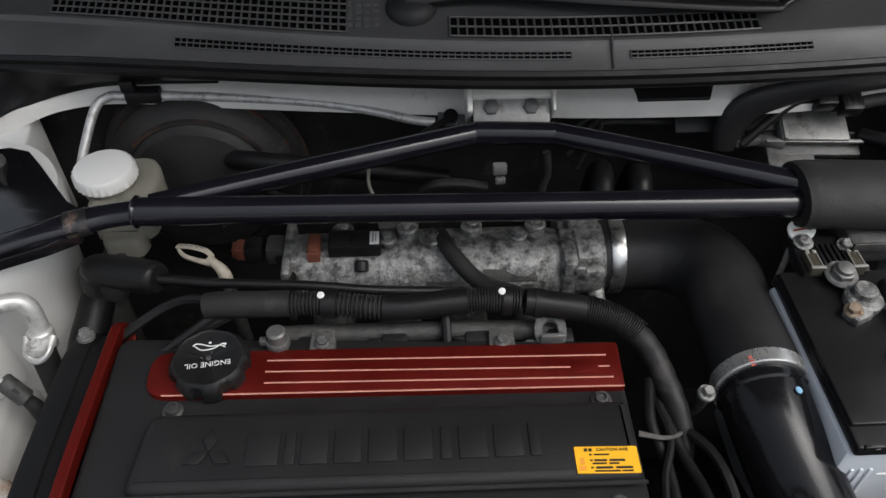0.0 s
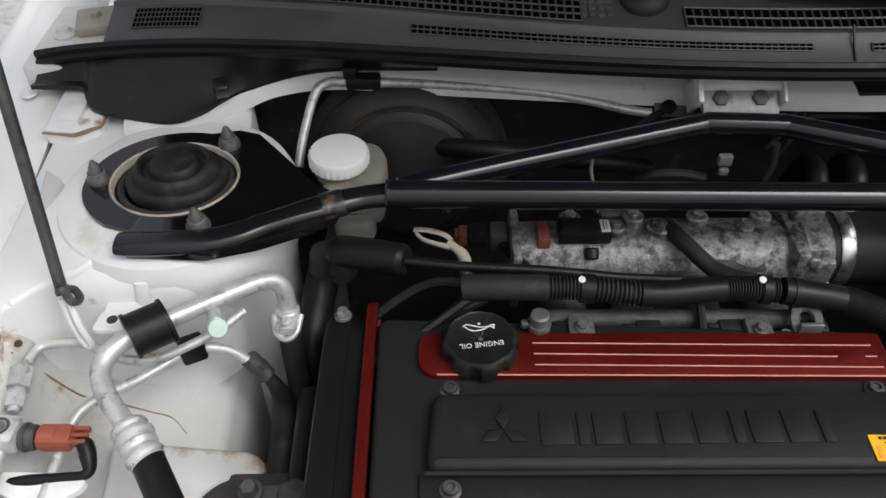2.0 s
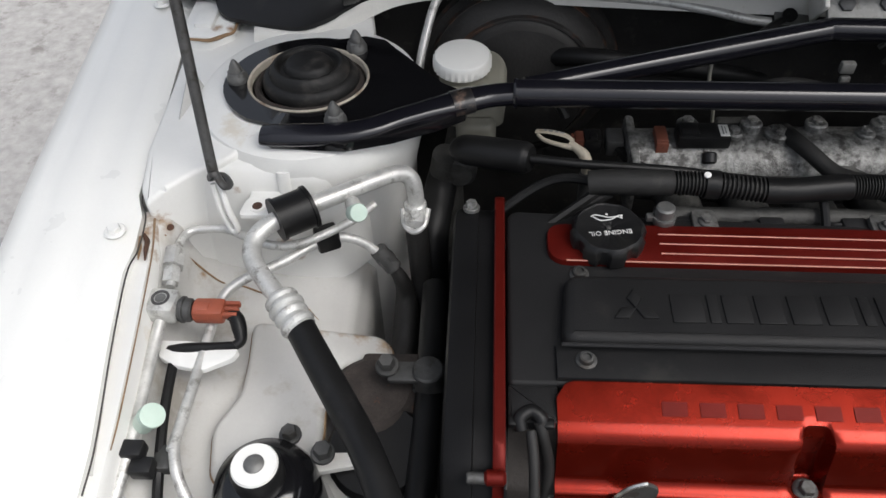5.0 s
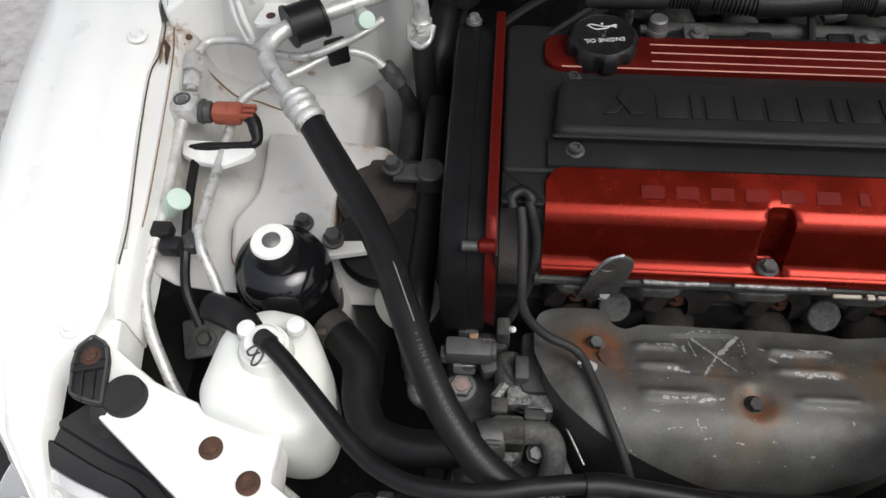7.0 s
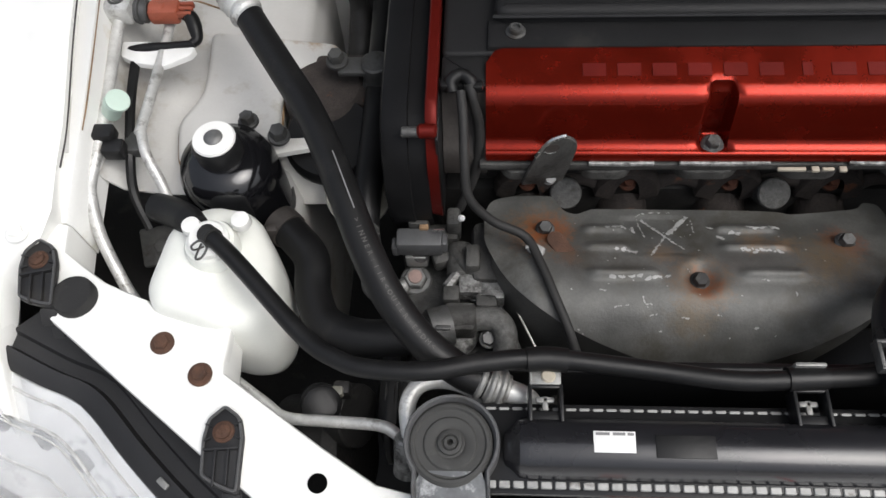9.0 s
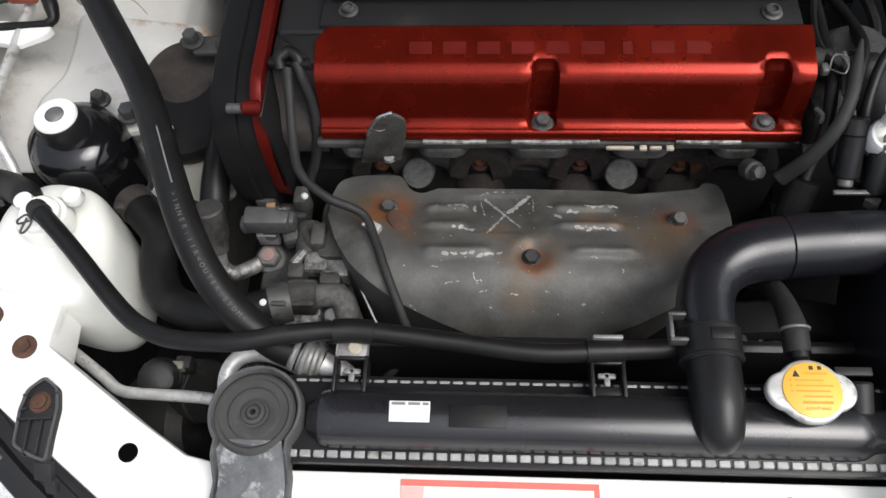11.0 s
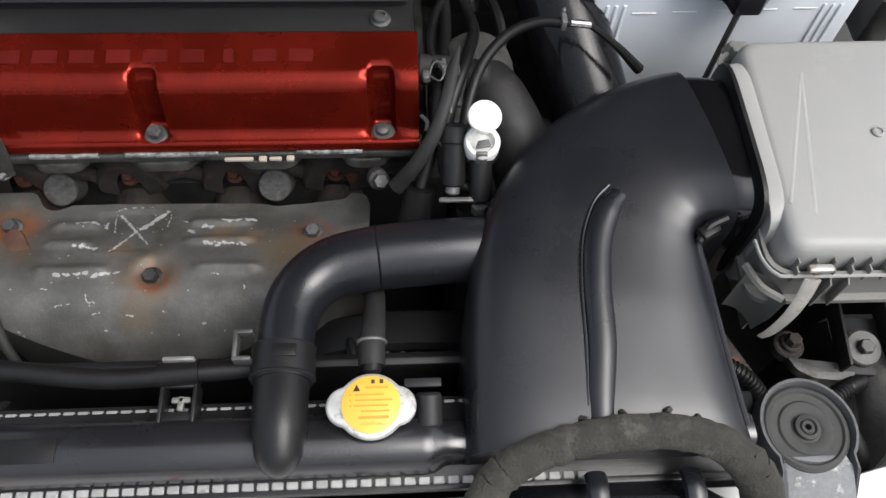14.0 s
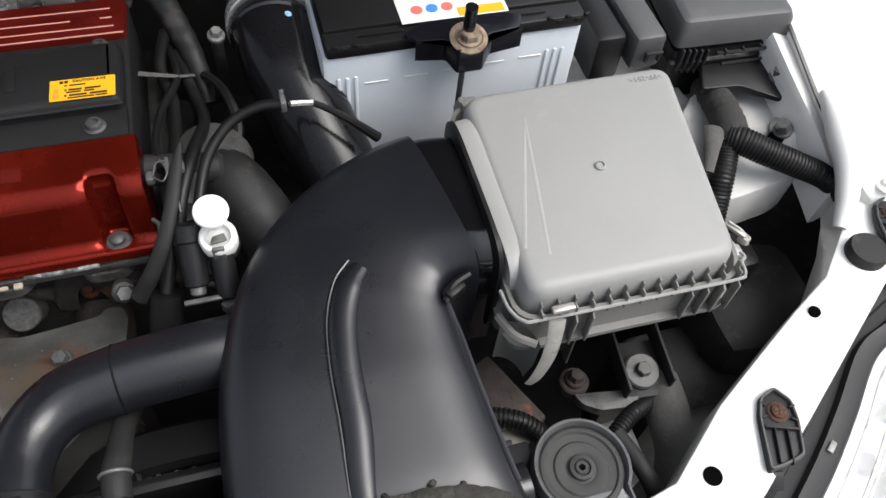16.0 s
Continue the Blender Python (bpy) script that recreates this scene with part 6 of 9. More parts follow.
part("dust_cap", squash(lathe([(0.047, 0.930), (0.0475, 0.938), (0.0465, 0.9420), (0.0440, 0.9455), (0.0410, 0.9468), (0.0395, 0.9468), (0.0380, 0.9515), (0.0355, 0.9555), (0.0325, 0.9568), (0.0300, 0.9558), (0.0280, 0.9518), (0.0245, 0.9518), (0.0225, 0.9555), (0.0205, 0.9580), (0.0185, 0.9588), (0.010, 0.9592), (0, 0.9592)], (-0.441, 0.545, 0), n=48)), cap_rubber, mount)
for x, y in ((-0.514, 0.543), (-0.403, 0.594), (-0.408, 0.478)):
    part("stud", joined(lathe([(0.0105, 0), (0.0105, 0.004), (0.0092, 0.006), (0.0080, 0.010)], (x, y, 0.9395), n=20), hexagon((x, y, 0.942), (0, 0, 1), 0.0090, 0.008), lathe([(0.0062, 0), (0.0056, 0.006), (0.0018, 0.013), (0, 0.0135)], (x, y, 0.949), n=14)), zinc, mount, "grey stud with nut")

# ---- brake booster, brake fluid reservoir and pipes at the bulkhead ----
booster = thing("brake_booster", (-0.235, 0.66, 0.74), "dark rusty brake booster drum on the bulkhead", "booster")
part("drum", lathe([(0.108, 0.0), (0.112, 0.006), (0.112, 0.016), (0.104, 0.024), (0.100, 0.036), (0.085, 0.046), (0.080, 0.048), (0.074, 0.058), (0.050, 0.064), (0.0, 0.066)], (-0.235, 0.705, 0.845), (0, -1, 0.08), 48), grime, booster)
part("rolled_rim", lathe([(0.110, 0.004), (0.1150, 0.010), (0.110, 0.016)], (-0.235, 0.705, 0.845), (0, -1, 0.08), 48), booster_rust, booster, "rusted rolled rim")
for r, h in ((0.1025, 0.0265), (0.0835, 0.0475)):
    part("pressed_ring", lathe([(r - 0.0035, h - 0.002), (r - 0.0015, h + 0.0022), (r + 0.001, h + 0.0018), (r + 0.0028, h - 0.003)], (-0.235, 0.705, 0.845), (0, -1, 0.08), 48), booster_rust, booster, "worn pressed ring")
part("vacuum_hose", tube([(-0.20, 0.655, 0.89), (-0.16, 0.63, 0.905), (-0.10, 0.625, 0.90), (-0.02, 0.63, 0.885), (0.03, 0.65, 0.86)], 0.010, n=12), rubber, booster)
res = thing("brake_fluid_reservoir", (-0.29, 0.58, 0.85), "cream brake fluid reservoir with a white ribbed cap", "reservoir")
part("tank", joined(prism(rounded([(-0.312, 0.545), (-0.255, 0.545), (-0.250, 0.600), (-0.262, 0.625), (-0.312, 0.622)], 0.012), 0.880, 0.922, 0.008, seg=3), cyl((-0.296, 0.580, 0.915), (-0.296, 0.580, 0.934), 0.024), prism(rounded([(-0.300, 0.528), (-0.264, 0.528), (-0.260, 0.55), (-0.304, 0.55)], 0.01), 0.872, 0.894, 0.008, seg=3)), tank_cream, res)
part("master_cylinder", joined(cyl((-0.290, 0.62, 0.855), (-0.300, 0.505, 0.850), 0.019, bev=0.004, n=24), cyl((-0.285, 0.540, 0.862), (-0.285, 0.540, 0.880), 0.013)), alloy_dark, res, "dirty alloy master cylinder")
ribs = 56
part("cap", loft([[(-0.296 + r * (1 + (0.055 if k % 2 and 0 < i < 3 else 0)) * math.cos(2 * math.pi * k / ribs), 0.580 + r * (1 + (0.055 if k % 2 and 0 < i < 3 else 0)) * math.sin(2 * math.pi * k / ribs), z) for k in range(ribs)] for i, (r, z) in enumerate(((0.0270, 0.928), (0.0280, 0.930), (0.0280, 0.9405), (0.0270, 0.9430), (0.0250, 0.9436), (0.001, 0.9440)))]), white_plastic, res, "white ribbed screw cap")
bpipe = thing("bulkhead_pipe", (-0.2, 0.68, 0.88), "bare metal pipe clipped along the scuttle ledge", "pipe")
part("pipe", tube([(-0.345, 0.618, 0.893), (-0.340, 0.640, 0.915), (-0.328, 0.672, 0.945), (-0.315, 0.682, 0.953), (-0.295, 0.682, 0.954), (-0.20, 0.680, 0.951), (-0.10, 0.671, 0.947), (-0.045, 0.662, 0.942), (-0.005, 0.652, 0.937), (0.020, 0.650, 0.934)], 0.0048, n=12), pipe_metal, bpipe)
part("pipe_clip", joined(box((-0.277, 0.680, 0.956), (0.036, 0.016, 0.014), 0.003), box((-0.290, 0.680, 0.968), (0.014, 0.012, 0.014), 0.002), lathe([(0.0016, 0), (0.001, 0.001), (0, 0.001)], (-0.280, 0.672, 0.964), (0, -0.5, 0.8), 8)), plastic_black, bpipe, "black plastic pipe clip")
part("earth_tab", joined(box((0.040, 0.652, 0.940), (0.034, 0.022, 0.003), 0.001, (30, 0, 0)), lathe([(0.0035, 0), (0.008, 0), (0.008, 0.002), (0.0035, 0.002)], (0.036, 0.648, 0.941), (0, -0.5, 0.85), 18)), zinc, bpipe, "pale earth tab with ring terminal")
part("terminal", joined(tube([(0.036, 0.646, 0.943), (0.020, 0.640, 0.936), (0.000, 0.632, 0.925)], 0.004, n=8), lathe([(0.003, 0), (0.0075, 0), (0.0075, 0.002), (0.003, 0.002)], (0.036, 0.646, 0.944), (0, -0.5, 0.85), 18)), rubber, bpipe)
lines = thing("brake_lines", (0.2, 0.69, 0.85), "thin dark brake lines bent along the bulkhead", "pipe")
for k in range(3):
    part("line", tube([(0.16 + 0.012 * k, 0.685, 0.88 - 0.02 * k), (0.19 + 0.006 * k, 0.680, 0.915 - 0.008 * k), (0.21, 0.680, 0.925 - 0.009 * k), (0.30, 0.680, 0.922 - 0.009 * k)], 0.003, n=8), steel_dark, lines)
part("line", tube([(-0.045, 0.60, 0.93), (-0.048, 0.585, 0.91), (-0.040, 0.58, 0.885), (-0.035, 0.58, 0.86)], 0.0018, n=8), tank_cream, lines, "thin pale tube")
part("line", tube([(0.005, 0.60, 0.885), (0.02, 0.592, 0.900), (0.045, 0.590, 0.902), (0.07, 0.592, 0.895)], 0.005, n=8), rubber_dusty, lines)
part("line", tube([(0.125, 0.582, 0.945), (0.128, 0.580, 0.92), (0.124, 0.578, 0.90), (0.13, 0.575, 0.87)], 0.004, n=8), rubber_dusty, lines)
for k in range(2):
    part("heater_hose", tube([(0.195 + 0.04 * k, 0.66, 0.80), (0.197 + 0.04 * k, 0.64, 0.87), (0.19 + 0.04 * k, 0.60, 0.885), (0.19 + 0.04 * k, 0.57, 0.84)], 0.013, n=12), rubber, lines, "black rubber heater hose")
part("hose_clip", box((0.190, 0.622, 0.886), (0.010, 0.010, 0.010), 0.002), connector_red, lines, "small red clip")

# ignition box behind the battery
igniter = thing("ignition_module", (0.43, 0.65, 0.88), "grey finned ignition module with black plugs", "module")
part("base", joined(box((0.420, 0.640, 0.900), (0.100, 0.030, 0.008), 0.003, (22, 0, -3)), box((0.395, 0.622, 0.893), (0.050, 0.020, 0.003), 0.001, (30, 0, 0))), steel_dark, igniter)
part("cover", joined(box((0.420, 0.650, 0.913), (0.072, 0.036, 0.016), 0.003, (22, 0, -3)), box((0.420, 0.633, 0.9095), (0.105, 0.004, 0.004), 0.001, (22, 0, -3)), box((0.388, 0.649, 0.9200), (0.004, 0.036, 0.006), 0.001, (22, 0, -3))), bolt_zinc, igniter)
part("bracket", joined(box((0.360, 0.672, 0.925), (0.17, 0.05, 0.006), 0.003, (40, 0, 0)), box((0.425, 0.628, 0.87), (0.06, 0.006, 0.04), 0.002)), plastic_dull, igniter)
for x, y, z in ((0.420, 0.650, 0.952), (0.446, 0.645, 0.948)):
    part("plug", joined(box((x, y, z), (0.022, 0.024, 0.018), 0.003, (25, 0, 0)), *[box((x - 0.006 + 0.006 * k, y, z + 0.009), (0.002, 0.022, 0.003), 0.0008, (25, 0, 0)) for k in range(3)]), plastic_black, igniter)
part("edge_moulding", tube([(0.326, 0.636, 0.900), (0.3265, 0.640, 0.920), (0.331, 0.642, 0.937), (0.345, 0.643, 0.952), (0.379, 0.645, 0.962), (0.416, 0.646, 0.968), (0.450, 0.650, 0.970), (0.500, 0.662, 0.968), (0.560, 0.680, 0.962)], [0.012, 0.016, 0.018, 0.017, 0.014, 0.012, 0.012, 0.012, 0.012], n=14, flat=0.45, up=(0, -0.8, 0.6)), plastic_dull, igniter, "dull black edge moulding over the scuttle ledge")
part("cable", tube([(0.412, 0.650, 0.952), (0.392, 0.650, 0.947), (0.365, 0.642, 0.928), (0.340, 0.632, 0.908)], 0.005, n=10), rubber, igniter)
part("white_wire", tube([(0.410, 0.655, 0.955), (0.397, 0.657, 0.950), (0.380, 0.654, 0.938)], 0.0022, n=8), white_plastic, igniter)
part("grey_plug", joined(box((0.348, 0.640, 0.908), (0.030, 0.014, 0.010), 0.003, (0, 0, 10)), box((0.375, 0.640, 0.905), (0.03, 0.012, 0.010), 0.003, (0, 0, -15))), zinc, igniter)
part("cable", tube([(0.457, 0.645, 0.948), (0.49, 0.652, 0.948), (0.53, 0.655, 0.945), (0.58, 0.65, 0.94), (0.64, 0.63, 0.93)], 0.007, n=10), rubber_dusty, igniter)
part("coil_loom", joined(*[tube([(0.47 + 0.03 * k, 0.64, 0.91), (0.50 + 0.03 * k, 0.61, 0.915), (0.52 + 0.03 * k, 0.58, 0.90)], 0.009, n=10) for k in range(4)]), rubber, igniter)

# ---- small hoses, dipstick and plugs between brace and engine ----
dip = thing("dipstick", (-0.19, 0.512, 0.84), "yellowed plastic dipstick ring", "dipstick")
part("tag", loft([[p + Vector((0, 0, -0.0018)), p + Vector((0.001, 0.0030, -0.0006)), p + Vector((0.001, 0.0034, 0.0014)), p + Vector((0, 0, 0.0022)), p + Vector((-0.001, -0.0022, 0.0010))] for p in spline([(-0.2235, 0.5120, 0.9005), (-0.2100, 0.5090, 0.9020), (-0.1950, 0.5030, 0.9020), (-0.1880, 0.4965, 0.9000)], 4)]), bone_plastic, dip, "yellowed printed tag")
part("ring", tube([(-0.2215, 0.5095, 0.9000), (-0.2150, 0.5020, 0.8990), (-0.2020, 0.4955, 0.8990), (-0.1900, 0.4920, 0.8985)], [0.0018, 0.0022, 0.0024, 0.0032], n=10), bone_plastic, dip)
bars([(-0.008, 0, 0.003, 0.0016), (-0.003, 0, 0.004, 0.0016), (0.003, 0, 0.003, 0.0016), (0.008, 0, 0.004, 0.0016)], pose(-0.2065, 0.5085, 0.9043, 30, 0, -15), grey_ink, dip, "tag_print")
part("stem", tube([(-0.1915, 0.4960, 0.8995), (-0.1850, 0.4905, 0.8985), (-0.1790, 0.4860, 0.8950), (-0.1760, 0.4830, 0.8880), (-0.1755, 0.483, 0.875)], [0.0042, 0.0042, 0.0055, 0.0058, 0.004], n=12), bone_plastic, dip)
part("tube", tube([(-0.1755, 0.483, 0.876), (-0.174, 0.483, 0.83), (-0.17, 0.48, 0.76)], 0.006, n=10), steel_dark, dip)
plugs = thing("electrical_plugs", (-0.16, 0.545, 0.85), "black and red electrical plugs on the manifold", "plug")
part("red_plug", joined(box((-0.176, 0.545, 0.862), (0.010, 0.017, 0.015), 0.002), box((-0.1825, 0.545, 0.862), (0.004, 0.013, 0.011), 0.001)), plug_red, plugs)
part("black_plug", joined(box((-0.163, 0.545, 0.862), (0.018, 0.020, 0.018), 0.002), box((-0.163, 0.540, 0.872), (0.008, 0.010, 0.005), 0.001)), plastic_black, plugs)
part("grey_plug", box((-0.141, 0.543, 0.863), (0.018, 0.024, 0.020), 0.003), steel_dark, plugs)
part("cable", tube([(-0.138, 0.535, 0.862), (-0.128, 0.515, 0.862), (-0.118, 0.49, 0.872), (-0.12, 0.46, 0.88)], 0.005, n=8), rubber, plugs)
part("cable", tube([(-0.19, 0.56, 0.88), (-0.20, 0.575, 0.90), (-0.17, 0.59, 0.905), (-0.12, 0.585, 0.89)], 0.005, n=8), rubber, plugs)
vac = thing("breather_hose", (-0.26, 0.46, 0.86), "black foam-sleeved breather hose with a thin tube", "hose")
part("sleeve", tube([(-0.298, 0.494, 0.890), (-0.291, 0.491, 0.896), (-0.262, 0.481, 0.900), (-0.236, 0.472, 0.903), (-0.229, 0.469, 0.904)], [0.010, 0.0145, 0.0155, 0.0155, 0.012], n=18), rubber, vac)
part("tube", tube([(-0.230, 0.4695, 0.904), (-0.18, 0.463, 0.903), (-0.10, 0.461, 0.898), (-0.04, 0.462, 0.888), (0.02, 0.47, 0.875)], 0.0045, n=10), rubber, vac)
part("down_pipe", tube([(-0.312, 0.515, 0.870), (-0.313, 0.520, 0.845), (-0.313, 0.522, 0.81), (-0.312, 0.52, 0.72)], [0.013, 0.016, 0.018, 0.018], n=16), alloy_dark, vac)
part("elbow", tube([(-0.314, 0.528, 0.835), (-0.320, 0.50, 0.822), (-0.325, 0.46, 0.80), (-0.325, 0.42, 0.74)], 0.017, n=16), rubber, vac)

# ---- radiator ----
rad = thing("radiator", (0.07, -0.058, 0.30), "black plastic-topped radiator with crimped aluminium header", "radiator")
part("core", box((0.07, -0.058, 0.55), (0.64, 0.034, 0.50), 0.003), grime, rad)
part("header", box((0.07, -0.0560, 0.8185), (0.62, 0.054, 0.014), 0.002), plastic_black, rad)
tank_sec = lambda x, k: [(x, -0.0570 + dy * 0.86 * k, 0.822 + dz * k) for dy, dz in ((0.023, 0.0), (0.0225, 0.010), (0.019, 0.017), (0.012, 0.0225), (0.0, 0.0245), (-0.012, 0.0235), (-0.019, 0.018), (-0.0235, 0.008), (-0.024, 0.0))]
part("top_tank", loft([tank_sec(x, k) for x, k in ((-0.2035, 0.40), (-0.2025, 0.55), (-0.2005, 0.62), (-0.198, 0.70), (-0.193, 0.95), (-0.186, 1.0), (0.155, 1.0), (0.163, 0.95), (0.170, 0.74), (0.185, 0.70), (0.37, 0.70))]), tank_black, rad)
tooth = None
for row, (y, w) in enumerate(((-0.0808, 0.0078), (-0.0305, 0.0078))):
    for k in range(52):
        x = -0.212 + 0.0092 * k * (1.0 if row == 0 else 1.0)
        if tooth is None:
            tooth = finish(box((0, 0, 0), (0.0073, 0.0048, 0.0055), 0.0006, seg=1), "crimp_tooth", tooth_alloy)
        ob = new("crimp_tooth", tooth)
        ob.parent = rad
        ob.location = Vector((x, y, 0.824 if row == 0 else 0.8225)) - rad.location
        ob.rotation_euler = (random.uniform(-0.08, 0.08), 0, 0)
part("crimp_band", joined(box((0.07, -0.0835, 0.8205), (0.60, 0.006, 0.008), 0.001), box((0.07, -0.0280, 0.8195), (0.60, 0.006, 0.008), 0.001)), plastic_black, rad)
part("white_label", box((-0.1320, -0.0575, 0.8462), (0.027, 0.0152, 0.0006), 0.0002, (6, 0, 0)), white_ink, rad, "small white sticker with faint print")
bars([(-0.0075, 0.0058, 0.009, 0.0018), (0.003, 0.0058, 0.008, 0.0018), (0.0105, 0.0058, 0.004, 0.0018)], pose(-0.1320, -0.0575, 0.8464, 6, 0, 0), grey_ink, rad, "sticker_print")
part("raised_panel", box((-0.087, -0.0590, 0.8466), (0.038, 0.015, 0.0012), 0.0005, (4, 0, 0)), rubber, rad)
for x in (-0.175, 0.0):
    clipbox = part("hose_clip", joined(box((x, -0.0110, 0.8370), (0.0215, 0.013, 0.011), 0.0015), box((x, -0.0035, 0.8440), (0.0205, 0.003, 0.015), 0.001), box((x - 0.0100, -0.010, 0.838), (0.0015, 0.016, 0.014), 0.0005)), bolt_zinc, rad, "pale steel hose clip")
    part("clip_pad", cyl((x + 0.002, -0.0115, 0.8415), (x + 0.002, -0.0115, 0.8440), 0.0050), bone_plastic, clipbox)
    part("clip_tower", joined(box((x - 0.0105, -0.0295, 0.834), (0.0025, 0.026, 0.016), 0.0008), box((x + 0.0105, -0.0295, 0.834), (0.0025, 0.026, 0.016), 0.0008), box((x, -0.0180, 0.8395), (0.0235, 0.003, 0.004), 0.0008), box((x, -0.0390, 0.8370), (0.021, 0.009, 0.003), 0.001)), plastic_black, rad)
    part("clip_bolt", joined(box((x, -0.0255, 0.833), (0.0125, 0.004, 0.003), 0.001), box((x, -0.0280, 0.833), (0.0042, 0.010, 0.003), 0.001)), bolt_zinc, rad)
part("filler_neck", joined(cyl((0.124, -0.041, 0.838), (0.124, -0.041, 0.856), 0.019), cyl((0.124, -0.018, 0.850), (0.124, 0.006, 0.852), 0.006)), plastic_black, rad)
part("side_stub", joined(cyl((0.160, -0.050, 0.838), (0.160, -0.030, 0.846), 0.0085), box((0.1565, -0.0245, 0.849), (0.024, 0.006, 0.003), 0.001)), plastic_dull, rad)

ear = []
for k in range(60):
    a = 2 * math.pi * k / 60
    r = 0.0212 + 0.0070 * max(0.0, abs(math.cos(a)) - 0.80) / 0.20
    ear.append((0.124 + r * math.cos(a), -0.041 + r * math.sin(a) * 0.985))
rcap = part("radiator_cap", prism(ear, 0.8535, 0.8590, 0.0022, seg=3), pipe_metal, rad, "two-eared steel radiator cap with a yellow disc")
part("label", lathe([(0.0183, 0), (0.0183, 0.0012), (0.0180, 0.0014), (0, 0.0014)], (0.124, -0.041, 0.8585), n=40), cap_yellow, rcap, "yellow printed disc")
rm = pose(0.124, -0.041, 0.8600) @ Matrix.Scale(0.88, 4)
bars([(0.0015, 0.0165, 0.0026, 0.0028), (0.0075, 0.0165, 0.0026, 0.0028)], rm, link_smoke, rcap, "heading_print")
part("warning_triangle", prism([(0.1130, -0.0325), (0.1174, -0.0325), (0.1152, -0.0281)], 0.8598, 0.8603, 0), black_ink, rcap)
bars([(0.004, 0.0122, 0.016, 0.0016), (-0.001, 0.0070, 0.020, 0.0011), (-0.0145, 0.0070, 0.0012, 0.0012), (0.002, 0.0030, 0.026, 0.0011), (-0.0145, 0.0030, 0.0012, 0.0012), (0.0, -0.0010, 0.024, 0.0011), (-0.0145, -0.001, 0.0012, 0.0012), (0.003, -0.0050, 0.020, 0.0011), (0.002, -0.0095, 0.021, 0.0020)], rm, orange_ink, rcap, "warning_print")
letters("ACHTUNG", 0.0036, rm @ pose(0.0015, -0.0140, 0.0), orange_ink, rcap, "warning_word", 0.0002)

hose = thing("radiator_top_hose", (0.09, 0.01, 0.82), "thick black moulded radiator top hose with a spring clamp", "hose")
part("neck", tube([(0.067, -0.072, 0.836), (0.067, -0.066, 0.845), (0.067, -0.050, 0.8495), (0.067, -0.030, 0.850), (0.067, 0.0, 0.848)], [0.0085, 0.0150, 0.0172, 0.0175, 0.0175], n=28), plastic_black, hose)
part("hose", tube([(0.067, -0.022, 0.849), (0.067, 0.0, 0.848), (0.0685, 0.024, 0.846), (0.077, 0.046, 0.845), (0.096, 0.062, 0.845), (0.127, 0.069, 0.846), (0.165, 0.072, 0.847), (0.20, 0.074, 0.846), (0.24, 0.076, 0.84)], [0.0192, 0.0192, 0.0194, 0.0202, 0.0218, 0.0228, 0.0232, 0.0232, 0.0232], n=28, per=10), duct_black, hose)
part("seam", lathe([(0.0229, -0.0008), (0.0238, 0), (0.0229, 0.0008)], (0.1285, 0.0692, 0.846), (1, 0.1, 0), 28), rubber, hose)
part("clamp_band", lathe([(0.0200, -0.0115), (0.0207, -0.0110), (0.0207, 0.0075), (0.0200, 0.0080)], (0.067, -0.0070, 0.8487), (0, 1, 0), 40), plastic_black, hose, "wide black spring clamp")
part("clamp_slot", box((0.0705, -0.0070, 0.8688), (0.015, 0.0085, 0.0022), 0.0008), rubber, hose)
for y in (-0.019, 0.0012):
    part("clamp_edge", lathe([(0.0204, -0.0007), (0.0213, 0), (0.0204, 0.0007)], (0.067, y, 0.8487), (0, 1, 0), 40), plastic_dull, hose)
part("clamp_ear", joined(box((0.0435, -0.0105, 0.862), (0.012, 0.003, 0.010), 0.001), box((0.039, -0.0015, 0.862), (0.003, 0.018, 0.010), 0.001), box((0.0435, 0.0075, 0.862), (0.012, 0.003, 0.010), 0.001)), steel_dark, hose)

overflow = thing("overflow_hose", (-0.2, 0.0, 0.82), "thin black overflow hose from coolant bottle to radiator", "hose")
OV = [(-0.428, 0.094, 0.853), (-0.412, 0.080, 0.857), (-0.391, 0.060, 0.853), (-0.345, 0.014, 0.846), (-0.320, -0.003, 0.848), (-0.297, -0.011, 0.851), (-0.256, -0.013, 0.853), (-0.218, -0.006, 0.852), (-0.174, -0.001, 0.848), (-0.106, -0.006, 0.843), (-0.047, -0.0125, 0.842), (0.005, -0.010, 0.841), (0.050, -0.006, 0.838)]
part("hose", tube(OV, 0.0068, n=14), rubber, overflow)
part("band", tube([(-0.188, -0.0022, 0.849), (-0.174, -0.001, 0.848), (-0.160, -0.0018, 0.847)], 0.0086, n=14), rubber, overflow)
part("band", tube([(-0.014, -0.011, 0.8415), (0.012, -0.0095, 0.841)], 0.0084, n=14, per=3), rubber, overflow)
part("collar", tube([(-0.4285, 0.0945, 0.852), (-0.420, 0.0875, 0.856)], 0.0078, n=14, per=3), rubber_dusty, overflow)
part("wire_clip", tube([(-0.424, 0.078, 0.861), (-0.430, 0.074, 0.863), (-0.434, 0.079, 0.860), (-0.428, 0.083, 0.861), (-0.421, 0.076, 0.863), (-0.424, 0.068, 0.862), (-0.429, 0.069, 0.860), (-0.426, 0.080, 0.862)], 0.0009, n=6), steel_dark, overflow)
small = thing("filler_hose", (0.12, 0.02, 0.80), "short ribbed hose behind the radiator cap", "hose")
